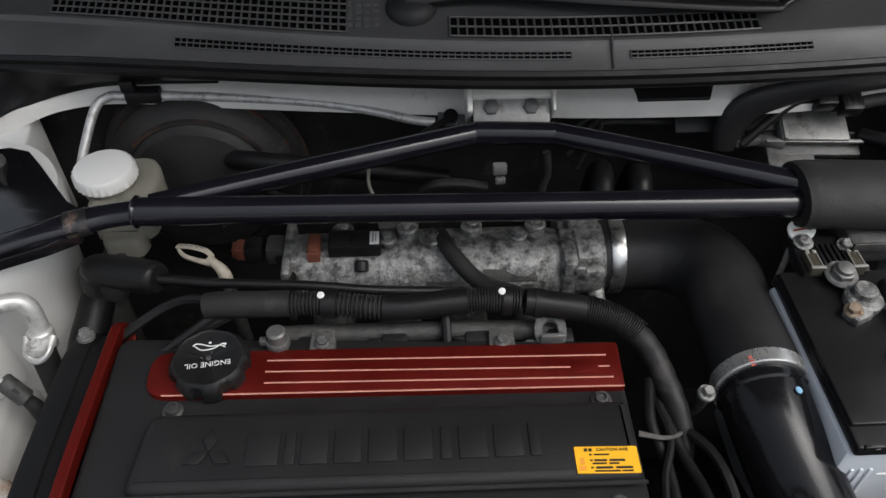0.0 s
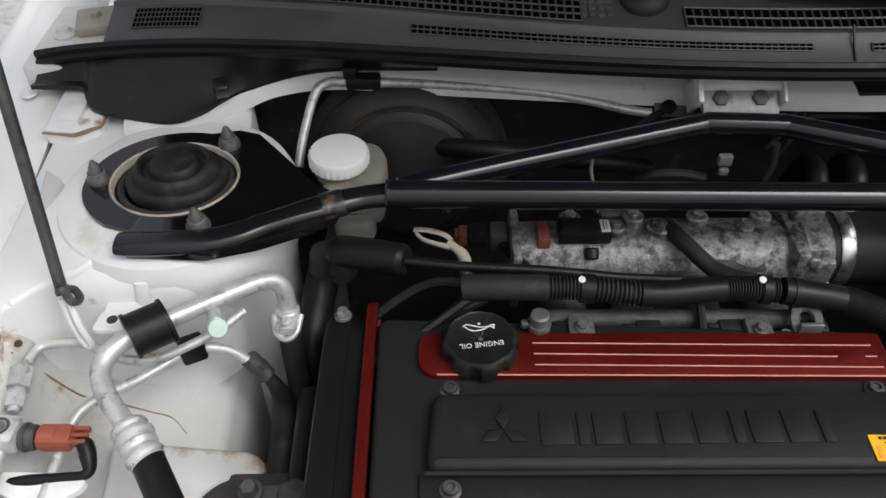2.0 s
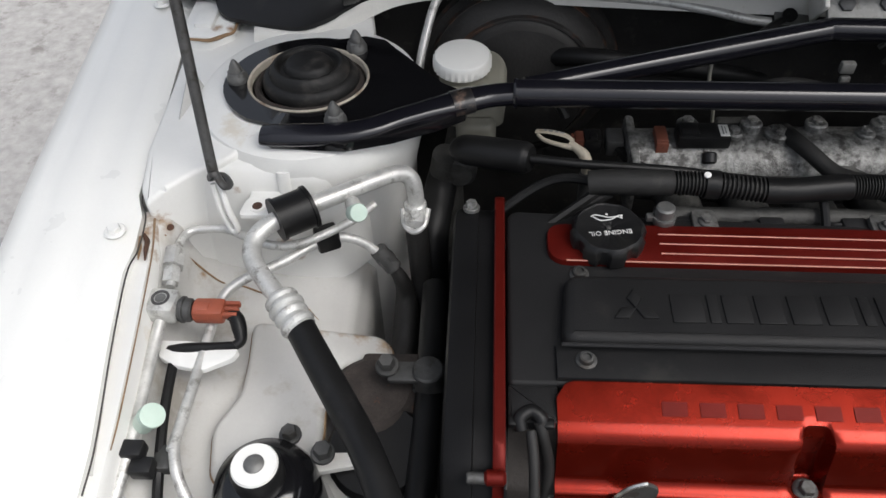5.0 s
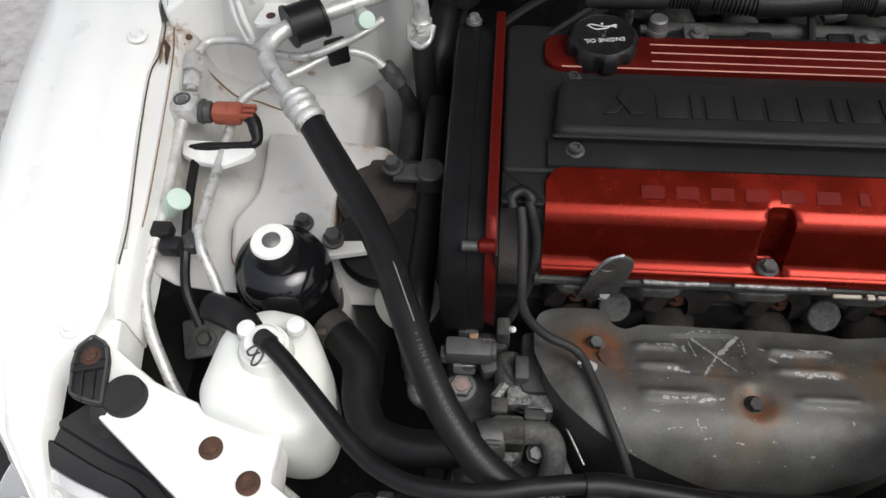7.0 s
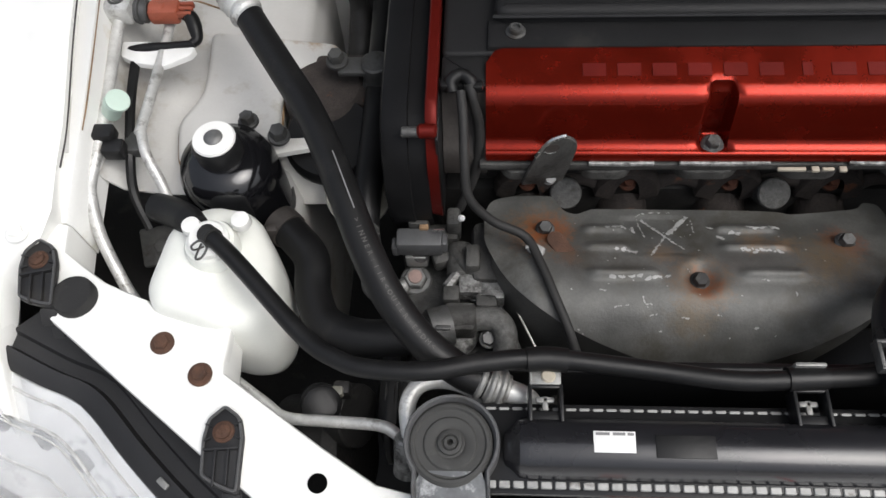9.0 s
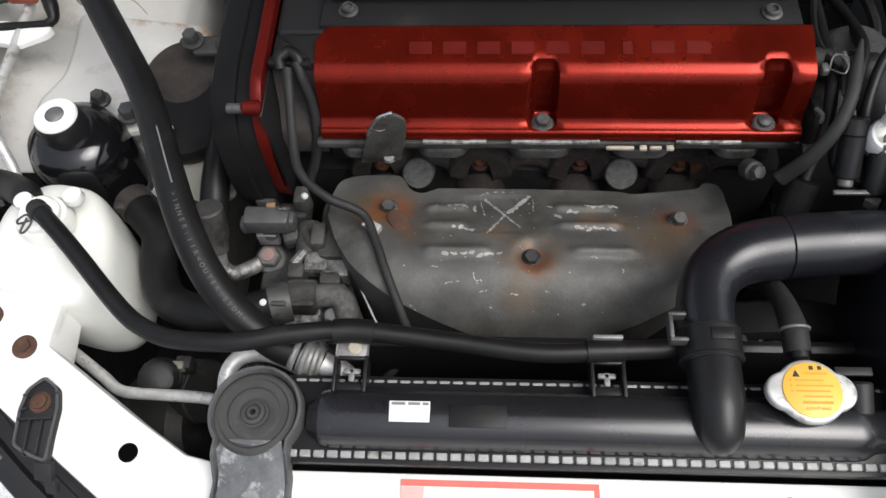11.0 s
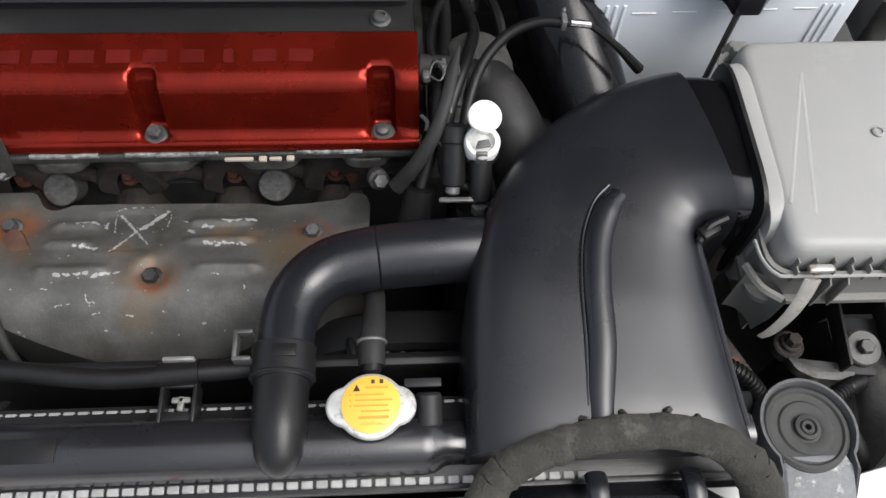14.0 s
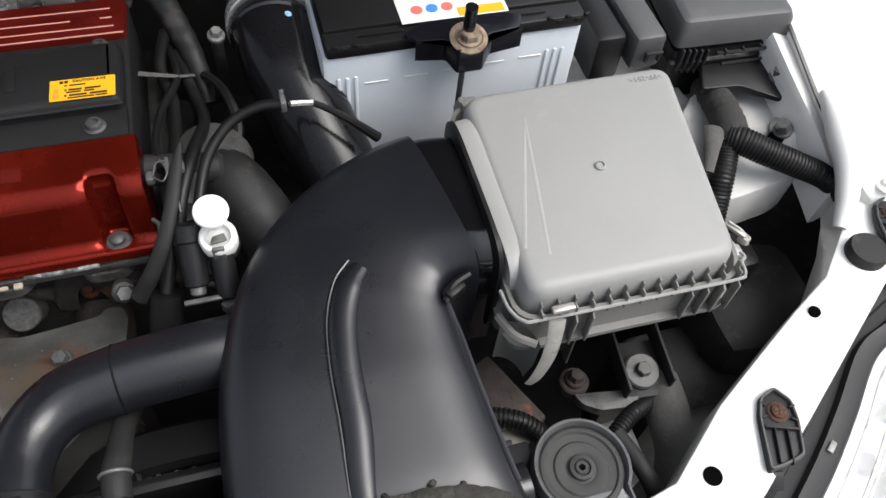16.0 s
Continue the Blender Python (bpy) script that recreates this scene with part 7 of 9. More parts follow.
part("hose", tube([(0.124, -0.012, 0.848), (0.124, 0.004, 0.849), (0.125, 0.022, 0.842), (0.125, 0.039, 0.832), (0.124, 0.057, 0.815), (0.120, 0.075, 0.785)], [0.0088, 0.0088, 0.0080, 0.0075, 0.0075, 0.0075], n=14), rubber_dusty, small)
part("ring", lathe([(0.0098, -0.001), (0.0104, 0), (0.0098, 0.001)], (0.124, 0.004, 0.8498), (0, 1, 0.05), 20), zinc, small)
part("fan_shroud", joined(box((0.07, 0.012, 0.60), (0.55, 0.012, 0.40), 0.006), lathe([(0.13, 0), (0.135, 0.004), (0.135, 0.03), (0.13, 0.034)], (0.15, 0.03, 0.64), (0, 1, 0), 40)), plastic_black, rad, "black fan shroud")
part("cross_hose", tube([(0.10, 0.030, 0.745), (0.16, 0.040, 0.742), (0.21, 0.036, 0.740)], 0.024, n=16, rings=9, depth=0.003), rubber, rad)


def radiator_mount(c):
    """A keyhole-shaped pressing over a rubber bush, with a foot that steps down to the cross member."""
    t = thing("radiator_mount", (c[0], c[1], 0.81), "grey zinc radiator bracket over a round rubber bush", "bracket", "radiator mounts")
    x, y = c
    out = [(x + 0.0325 * math.cos(radians(a)), y + 0.0325 * math.sin(radians(a))) for a in range(-38, 219, 8)]
    out += [(x - 0.0258, y - 0.030), (x - 0.0262, y - 0.045), (x - 0.0270, y - 0.066), (x - 0.024, y - 0.072), (x + 0.024, y - 0.072), (x + 0.0270, y - 0.066), (x + 0.0262, y - 0.045), (x + 0.0258, y - 0.030)]
    step = lambda py: 0.834 - 0.016 * max(0.0, min(1.0, (y - 0.030 - py) / 0.014))
    inset = lambda px, py, k: (x + (px - x) * k, (y + (py - y) * k) if py > y - 0.032 else y - 0.030 + (py - y + 0.030) * (1 - (1 - k) * 0.35))
    ring = lambda k, dz: [(*inset(px, py, k), step(py) + dz) for px, py in out]
    part("rim", loft([ring(1.0, -0.012), ring(1.0, 0.0025), ring(0.975, 0.0045), ring(0.92, 0.0045), ring(0.88, 0.0020), ring(0.86, -0.002)], caps=False), mount_grey, t, "dull rolled rim")
    part("foot", prism([(px, py) for px, py in (inset(a, b, 0.89) for a, b in out) if py < y - 0.020] + [(x + 0.020, y - 0.019), (x - 0.020, y - 0.019)], 0.806, lambda px, py: step(py) + 0.0012, 0.0004), patina_zinc, t, "zinc foot with white patina")
    part("bush", lathe([(0.0285, -0.004), (0.0285, 0.001), (0.0265, 0.0030), (0.0245, 0.0032), (0.0232, 0.0016), (0.0185, 0.0012), (0.0172, 0.0026), (0.0118, 0.0028), (0.0098, 0.0014), (0.0085, 0.0018), (0.0080, 0.0046), (0.0058, 0.0052), (0.0050, 0.0034), (0.0040, 0.0050), (0.0022, 0.0050), (0.0017, -0.002), (0, -0.002)], (x - 0.001, y - 0.001, 0.8335), n=44), bush_grey, t, "ringed black rubber bush")
    part("foot_bolt", joined(lathe([(0.0098, 0), (0.0096, 0.002), (0.0075, 0.0028)], (x + 0.002, y - 0.054, 0.819), n=22), hexagon((x + 0.002, y - 0.054, 0.821), (0, 0, 1), 0.0066, 0.005)), bolt_zinc, t)
    return t


radiator_mount((-0.238, -0.056))
radiator_mount((0.406, -0.058))

# ---- intake snorkel and air box ----
duct = thing("intake_snorkel", (0.28, 0.05, 0.75), "large moulded black plastic intake snorkel curving to the air box", "intake duct")
OUT = [(0.1815, -0.072), (0.1825, -0.045), (0.1835, -0.010), (0.187, 0.030), (0.195, 0.068), (0.209, 0.105), (0.230, 0.138), (0.258, 0.165), (0.290, 0.184), (0.325, 0.195), (0.355, 0.197), (0.384, 0.192)]
INN = [(0.3660, -0.072), (0.3615, -0.055), (0.3575, -0.020), (0.3545, 0.010), (0.3525, 0.035), (0.3500, 0.052), (0.3490, 0.060), (0.3500, 0.066), (0.3540, 0.069), (0.3620, 0.069), (0.3720, 0.066), (0.384, 0.064)]
HI = [0.862, 0.868, 0.873, 0.878, 0.882, 0.886, 0.889, 0.892, 0.896, 0.901, 0.906, 0.908]
so, si, hi_ = spline([(x, y, 0) for x, y in OUT], 4), spline([(x, y, 0) for x, y in INN], 4), [lerp_list(HI, k / 44) for k in range(45)]
secs = []
for o, i, h in zip(so, si, hi_):
    row = []
    for k in range(33):
        a = math.pi * k / 32
        c, s = math.cos(a), math.sin(a)
        e = 0.34
        w = 0.5 - 0.5 * math.copysign(abs(c) ** e, c)
        z = h - 0.055 + 0.055 * abs(s) ** 0.42 + 0.004 * math.sin(math.pi * w)
        p = o.lerp(i, w)
        row.append((p.x, p.y, z))
    row += [(i.x, i.y, h - 0.11), (o.x, o.y, h - 0.11)]
    secs.append(row)
part("shell", loft(secs[:40]), duct_black, duct, "", 60)
neck = [[(o.x + (i.x - o.x) * (0.025 + 0.95 * ((Vector(q[:2]) - o.xy).dot((i - o).xy) / (i - o).length_squared)), o.y + (i.y - o.y) * (0.025 + 0.95 * ((Vector(q[:2]) - o.xy).dot((i - o).xy) / (i - o).length_squared)), q[2] - 0.0035) for q in row] for o, i, row in list(zip(so, si, secs))[38:]]
part("neck", loft(neck), gloss_black, duct, "shiny black neck at the air box", 60)
part("edge_lip", tube([Vector((p.x - 0.0042, p.y - 0.0005, h - 0.012)) for p, h in list(zip(si, hi_))[3:30]], 0.0021, n=8, smooth=False), duct_black, duct, "moulded edge lip")
part("bead", tube([(0.2640, -0.058, 0.8675), (0.2655, -0.040, 0.8712), (0.2690, -0.010, 0.8768), (0.2700, 0.025, 0.8820), (0.2740, 0.055, 0.8858), (0.2830, 0.078, 0.8890), (0.2930, 0.0895, 0.8905)], [0.0078, 0.0088, 0.0094, 0.0096, 0.0098, 0.0095, 0.0062], n=20, flat=0.62), duct_black, duct, "long raised bead")
part("bead_lip", tube([(0.2562, -0.050, 0.8705), (0.2588, -0.010, 0.8775), (0.2598, 0.025, 0.8828), (0.2640, 0.058, 0.8868), (0.2738, 0.083, 0.8900), (0.2860, 0.0960, 0.8920)], 0.0012, n=8), duct_black, duct)
part("outlet_collar", loft([[(x, 0.128 + (0.064 + g) * math.copysign(abs(math.cos(a)) ** 0.35, math.cos(a)), 0.862 + (0.050 + g) * math.copysign(abs(math.sin(a)) ** 0.35, math.sin(a))) for a in (2 * math.pi * k / 40 for k in range(40))] for x, g in ((0.379, -0.001), (0.380, 0.003), (0.383, 0.003), (0.384, -0.001))]), rubber, duct, "black rubber collar")
part("clip_tab", joined(box((0.350, 0.062, 0.884), (0.016, 0.010, 0.010), 0.003, (0, 0, 30)), tube([(0.343, 0.056, 0.882), (0.350, 0.064, 0.888), (0.362, 0.069, 0.890)], 0.003, n=8)), rubber, duct)
FO = [(0.174, -0.112, 0.838), (0.180, -0.088, 0.852), (0.198, -0.070, 0.864), (0.235, -0.0585, 0.871), (0.275, -0.0535, 0.8745), (0.315, -0.0545, 0.873), (0.345, -0.0625, 0.868), (0.366, -0.078, 0.856), (0.374, -0.098, 0.840)]
FO = [(0.2735 + (x - 0.2735) * 0.90, y - 0.0140, z - 0.003) for x, y, z in FO]
fo = spline(FO, 10)
for k, p in enumerate(fo):
    p += Vector((noise.noise((k * 0.6, 0, 0)) * 0.0018, noise.noise((k * 0.6, 5, 0)) * 0.0022, noise.noise((k * 0.6, 9, 0)) * 0.0018))
part("foam_seal", tube(fo, [0.0110, 0.0120, 0.0115, 0.0110, 0.0115, 0.0110, 0.0115, 0.0130, 0.0135], n=12, smooth=False, flat=0.72), foam_mat, duct, "crumbling dark foam seal")
for k, (x, y, z) in enumerate(((0.266, -0.045, 0.869), (0.304, -0.055, 0.872), (0.322, -0.060, 0.870), (0.276, -0.056, 0.872), (0.252, -0.058, 0.870))):
    part("seal_crumb", box((x, y, z), (0.006, 0.004, 0.004), 0.0015, (20, 30, 40 * k)), foam_mat, duct)
part("mouth", loft([[(0.188 + 0.174 * w + dx * (1 - 2 * w), y, z0 + 0.026 * math.sin(math.pi * w) ** 0.5) for w in (k / 16 for k in range(17))] + [(0.362 - dx, y, 0.76), (0.188 + dx, y, 0.76)] for y, z0, dx in ((-0.072, 0.790, 0.012), (-0.090, 0.800, 0.012), (-0.098, 0.814, 0.010), (-0.11, 0.818, 0.006), (-0.15, 0.808, 0.002), (-0.18, 0.79, 0.0))]), duct_black, duct, "black inlet mouth in front of the seal")
for x in (0.262, 0.322):
    part("mouth_rib", tube([(x, -0.084, 0.838), (x, -0.094, 0.842), (x, -0.108, 0.840)], 0.007, n=10, flat=0.6), duct_black, duct)

air = thing("air_box", (0.47, 0.12, 0.70), "grey plastic air filter box with ribbed flange and steel clip", "air filter box")
def lid_ring(z, g, r=0.02):
    return [(x, y, z) for x, y in rounded([(0.3905 - g, 0.0355 - g), (0.5425 + g, 0.0340 - g), (0.5725 + g, 0.2170 + g), (0.3975 - g, 0.2160 + g)], r, 5)]


lid = part("lid", loft([lid_ring(z, g, r) for z, g, r in ((0.872, 0.001, 0.016), (0.893, 0.000, 0.016), (0.8985, -0.0008, 0.0155), (0.9018, -0.0022, 0.015), (0.9040, -0.0048, 0.014), (0.905, -0.0085, 0.012))]), grey_plastic, air, "smooth grey lid")
part("inlet_shoulder", loft([[(x, 0.128 + w * math.copysign(abs(math.cos(a)) ** 0.3, math.cos(a)), 0.858 + h * math.copysign(abs(math.sin(a)) ** 0.3, math.sin(a))) for a in (2 * math.pi * k / 48 for k in range(48))] for x, w, h in ((0.386, 0.071, 0.044), (0.3865, 0.073, 0.046), (0.396, 0.074, 0.047), (0.4005, 0.0735, 0.0455), (0.404, 0.071, 0.038), (0.425, 0.045, 0.036))]), grey_plastic, air, "", 35)
for x1, y1 in ((0.3995, 0.070), (0.4140, 0.062)):
    part("lid_scratch", tube([(0.4375, 0.182, 0.9050), ((0.4375 + x1) / 2, (0.182 + y1) / 2, 0.9050), (x1, y1, 0.9050)], [0.0010, 0.0014, 0.0012], n=10, flat=0.16), lid_pale, air, "soft pale scuff line on the lid")
part("lid_pip", lathe([(0.0042, 0), (0.0042, 0.002), (0.003, 0.0028), (0.0026, 0.0015), (0, 0.0015)], (0.476, 0.126, 0.9045), n=16), grey_plastic, air)
letters(">PP-251<", 0.0072, pose(0.546, 0.2035, 0.9051, 0, 0, 180), grey_ink, air, "moulded_text", 0.0002)
tray = part("tray", loft([lid_ring(z, g) for z, g in ((0.72, -0.050), (0.80, -0.040), (0.822, -0.022), (0.832, 0.000), (0.845, 0.003), (0.846, 0.0105), (0.8505, 0.0105), (0.8515, 0.0055), (0.880, 0.0055), (0.8825, 0.0080), (0.8845, 0.0078), (0.8845, 0.0052), (0.876, 0.0030), (0.874, -0.004))]), grey_plastic_dark, air, "grey plastic tray with ribs", 40)
for k in range(13):
    x = 0.400 + 0.01214 * k
    part("fin", joined(box((x, 0.0310, 0.8825), (0.0013, 0.0085, 0.014), 0.0004), box((x, 0.0335, 0.8905), (0.0011, 0.0040, 0.007), 0.0004)), grey_plastic_dark, tray)
part("fin_rail", tube([(0.380, 0.055, 0.8838), (0.3815, 0.040, 0.8838), (0.388, 0.0295, 0.8838), (0.400, 0.0272, 0.8838), (0.47, 0.0263, 0.8838), (0.540, 0.0255, 0.8838), (0.551, 0.0285, 0.8838), (0.5535, 0.038, 0.8838), (0.5575, 0.0415, 0.8838), (0.5560, 0.046, 0.8838)], 0.0013, n=6), grey_plastic, tray, "paler rail along the fins")
for x in (0.424, 0.436, 0.509, 0.521, 0.533, 0.545):
    part("web", box((x, 0.0250, 0.8660), (0.0014, 0.0085, 0.032), 0.0005, (0, 0, -14)), grey_plastic_dark, tray)
# Solid black blocks draw the darkness inside the slots.
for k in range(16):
    part("slot", box((0.400 + 0.0092 * k, 0.0330, 0.8385), (0.0042, 0.006, 0.0075), 0.0008), void_black, tray, "black block painted as a slot's dark")
part("corner_well", joined(tube([(0.377, 0.045, 0.868), (0.384, 0.028, 0.868), (0.396, 0.018, 0.868)], 0.003, n=6), loft([[(0.378 + 0.02 * math.sin(a) * k, 0.040 - 0.024 * (1 - math.cos(a)) * k, z) for a in (math.pi / 2 * j / 8 for j in range(9))] for z, k in ((0.868, 1.0), (0.84, 0.98), (0.815, 0.85))], ring=False)), grey_plastic_dark, tray)
clip = part("steel_clip", joined(box((0.4140, 0.0285, 0.8910), (0.0165, 0.0055, 0.0045), 0.0015), tube([(0.4085, 0.0225, 0.8880), (0.4065, 0.0165, 0.875), (0.4025, 0.0105, 0.858), (0.3960, 0.0065, 0.842), (0.391, 0.006, 0.834)], [0.0062, 0.0060, 0.0056, 0.0050, 0.0036], n=10, flat=0.22, up=(0, 1, 0))), clip_steel, air, "bright spring steel clip")
part("lug", joined(box((0.408, 0.222, 0.878), (0.015, 0.012, 0.026), 0.004), cyl((0.400, 0.226, 0.878), (0.404, 0.225, 0.890), 0.004)), grey_plastic_dark, air)
part("catch", joined(box((0.5690, 0.0700, 0.874), (0.0045, 0.018, 0.0035), 0.001, (0, 0, 32)), box((0.5760, 0.0640, 0.868), (0.010, 0.008, 0.006), 0.002, (0, 20, 30)), tube([(0.566, 0.0765, 0.876), (0.5735, 0.0665, 0.874), (0.577, 0.060, 0.866)], 0.0016, n=6)), clip_steel, air, "small bright catch on the lid's edge")
for x in (0.488, 0.526):
    part("support_leg", box((x, 0.030, 0.767), (0.0025, 0.052, 0.020), 0.0006, (0, 0, -6)), plastic_dull, air, "black plate under the air box")
part("support_foot", box((0.507, 0.026, 0.757), (0.036, 0.050, 0.006), 0.002, (0, 0, -6)), plastic_dull, air)
part("washer_bolt", joined(cyl((0.505, 0.022, 0.762), (0.505, 0.021, 0.7675), 0.0150), hexagon((0.505, 0.021, 0.7675), (0, -0.1, 1), 0.0062, 0.006)), steel_dark, air, "zinc bolt with a wide washer")
part("steel_bracket", joined(prism(rounded([(0.446, 0.018), (0.500, 0.010), (0.492, -0.004), (0.462, 0.000), (0.450, 0.008)], 0.003), 0.750, 0.760, 0.001), box((0.476, 0.008, 0.738), (0.024, 0.016, 0.026), 0.003)), steel_dark, air, "worn zinc bracket")
part("rubber_bush", joined(cyl((0.452, 0.030, 0.745), (0.452, 0.030, 0.757), 0.012), cyl((0.452, 0.030, 0.757), (0.452, 0.030, 0.762), 0.008), hexagon((0.452, 0.030, 0.761), (0, 0, 1), 0.006, 0.008)), manifold_iron, air, "rusty bush and nut")

# ---- battery ----
batt = thing("battery", (0.41, 0.345, 0.70), "car battery with milky white case and black top", "battery")
case = part("case", box((0.4110, 0.3535, 0.808), (0.219, 0.163, 0.200), 0.005), battery_white, batt, "milky white plastic case")
for x in (0.314, 0.321, 0.328, 0.492, 0.499, 0.506):
    part("case_rib", box((x, 0.2715, 0.80), (0.003, 0.002, 0.17), 0.0008), battery_white, case)
part("top", joined(box((0.4125, 0.3545, 0.9125), (0.2150, 0.170, 0.012), 0.003), box((0.4125, 0.362, 0.9195), (0.212, 0.15, 0.005), 0.002), *[box((0.312 + 0.008 * k, 0.2705, 0.9185 - 0.003 * (k % 2)), (0.0045, 0.003, 0.0025), 0.0005) for k in range(4)], *[box((0.488 + 0.008 * k, 0.2705, 0.9185 - 0.003 * (k % 2)), (0.0045, 0.003, 0.0025), 0.0005) for k in range(5)], box((0.350, 0.2780, 0.9200), (0.036, 0.0012, 0.0014), 0.0003), box((0.474, 0.2780, 0.9200), (0.024, 0.0012, 0.0014), 0.0003)), plastic_black, batt, "black battery top")
part("level_mark", joined(*[box((0.345 + 0.033 * k, 0.2717, 0.8765 + 0.001 * k), (0.020, 0.0012, 0.0009), 0.0002) for k in range(5)]), white_ink, batt)
blab = part("label", box((0.412, 0.300, 0.9223), (0.088, 0.036, 0.0006), 0.0002), white_ink, batt, "white and yellow warning label")
bars([(0.022, -0.012, 0.038, 0.010)], pose(0.412, 0.300, 0.9225), yellow_label, blab, "label_field")
for k, m in enumerate((red_ink, blue_ink, red_ink)):
    part("label_symbol", lathe([(0.0038, 0), (0.0048, 0), (0.0048, 0.0006), (0.0038, 0.0006)] if k != 1 else [(0.0048, 0), (0.0048, 0.0006), (0, 0.0006)], (0.383 + 0.0125 * k, 0.296, 0.9226), n=18), m, blab)
hold = part("hold_down", joined(prism(rounded([(0.366, 0.270), (0.374, 0.259), (0.396, 0.257), (0.404, 0.246), (0.422, 0.246), (0.432, 0.257), (0.458, 0.260), (0.464, 0.274), (0.446, 0.280), (0.384, 0.280)], 0.004), 0.9215, 0.9245, 0.001), prism(rounded([(0.372, 0.259), (0.396, 0.255), (0.403, 0.243), (0.423, 0.243), (0.433, 0.255), (0.461, 0.259), (0.456, 0.262), (0.431, 0.259), (0.421, 0.2465), (0.405, 0.2465), (0.397, 0.259), (0.376, 0.262)], 0.002), lambda x, y: 0.905 - 0.004 * (abs(x - 0.413) < 0.015), 0.9235, 0.0008), tube([(0.413, 0.255, 0.928), (0.413, 0.253, 0.955)], 0.005, n=10, per=2)), bar_black, batt, "black steel hold-down with a rusty nut")
part("rust_cup", lathe([(0.0145, 0), (0.0150, 0.002), (0.0115, 0.0035), (0.0090, 0.0015), (0.0080, 0.0015)], (0.4135, 0.2545, 0.9235), (0, -0.25, 1), 26), tan_rust, hold, "tan rust on the bracket's cup")
part("nut", joined(hexagon((0.4135, 0.2525, 0.927), (0, -0.1, 1), 0.0078, 0.007), lathe([(0.0100, 0), (0.0098, 0.002), (0.0078, 0.0028)], (0.4135, 0.253, 0.925), (0, -0.1, 1), 22)), tan_rust, hold)
part("hook_rod", tube([(0.410, 0.249, 0.925), (0.408, 0.248, 0.86), (0.405, 0.247, 0.75)], 0.0026, n=8), steel_dark, batt)
post = part("terminal", joined(cyl((0.362, 0.402, 0.918), (0.362, 0.402, 0.938), 0.0105, 0.0095), lathe([(0.0150, 0), (0.0155, 0.002), (0.0155, 0.007), (0.0135, 0.009)], (0.362, 0.400, 0.922), n=22), box((0.3515, 0.385, 0.925), (0.020, 0.016, 0.010), 0.003, (0, 0, 25)), box((0.380, 0.396, 0.924), (0.018, 0.009, 0.007), 0.002, (0, 0, -10))), alloy, batt, "grey lead terminal clamp with white bloom")
part("clamp_bolt", joined(hexagon((0.347, 0.386, 0.930), (-0.3, -0.2, 1), 0.0052, 0.006), cyl((0.347, 0.386, 0.928), (0.3465, 0.3855, 0.931), 0.0075)), tan_rust, post, "rust-stained clamp bolt")
part("terminal_dome", joined(lathe([(0.0135, 0), (0.0140, 0.002), (0.0125, 0.0035)], (0.3525, 0.4245, 0.929), (0, -0.15, 1), 26), hexagon((0.3525, 0.4240, 0.932), (0, -0.15, 1), 0.0098, 0.006), lathe([(0.0075, 0), (0.0068, 0.003), (0.003, 0.0042), (0, 0.0042)], (0.3525, 0.4232, 0.938), (0, -0.15, 1), 18)), zinc, batt, "grey terminal nut on a washer")
for x in (0.334, 0.370):
    link = part("fuse_link", box((x, 0.4385, 0.929), (0.0115, 0.021, 0.010), 0.002), link_smoke, batt, "clear yellowed fuse link")
    part("link_contact", joined(box((x, 0.4295, 0.9347), (0.0125, 0.0028, 0.0018), 0.0005), box((x - 0.003, 0.4480, 0.9345), (0.0035, 0.0035, 0.002), 0.0005), box((x + 0.003, 0.4480, 0.9345), (0.0035, 0.0035, 0.002), 0.0005), box((x - 0.0045, 0.439, 0.9345), (0.0008, 0.016, 0.0008), 0.0), box((x + 0.0045, 0.439, 0.9345), (0.0008, 0.016, 0.0008), 0.0)), clip_steel, link, "bright metal contacts")
for x, y in ((0.334, 0.4625), (0.370, 0.4565)):
    part("link_nut", joined(lathe([(0.0085, 0), (0.0085, 0.0015), (0.006, 0.002)], (x, y, 0.931), (0, -0.2, 1), 20), hexagon((x, y - 0.0003, 0.9325), (0, -0.2, 1), 0.0058, 0.005)), alloy, batt, "corroded grey nut")
part("fuse_body", joined(box((0.353, 0.452, 0.922), (0.058, 0.046, 0.014), 0.003), *[box((0.344 + 0.005 * k, 0.448, 0.930), (0.0025, 0.026, 0.004), 0.0006) for k in range(5)]), plastic_black, batt)
tag = part("white_tag", prism(rounded([(-0.0125, -0.006), (-0.0085, -0.0095), (0.0075, -0.0085), (0.0125, -0.002), (0.0105, 0.0065), (0.002, 0.0095), (-0.0095, 0.0075), (-0.013, 0.002)], 0.0025), 0, 0.0022, 0.0006), bottle_white, batt, "white plastic tag with a rust streak")
tag.data.transform(Matrix.Translation(-world_at(batt)) @ pose(0.3375, 0.4765, 0.933, 25, 0, 0) @ Matrix.Translation(world_at(batt)))
bars([(-0.0035, -0.001, 0.0120, 0.0016)], pose(0.3375, 0.4765, 0.9355, 25, 0, 12), connector_red, tag, "rust_streak")
bars([(0.0055, 0.0005, 0.0045, 0.0022)], pose(0.3375, 0.4765, 0.9355, 25, 0, -18), black_ink, tag, "tag_slot")
part("tag_strap", tube([(0.330, 0.470, 0.930), (0.322, 0.458, 0.915), (0.315, 0.446, 0.895)], [0.0030, 0.0026, 0.0034], n=8, flat=0.5), cloth_tape, batt, "frayed grey strap")
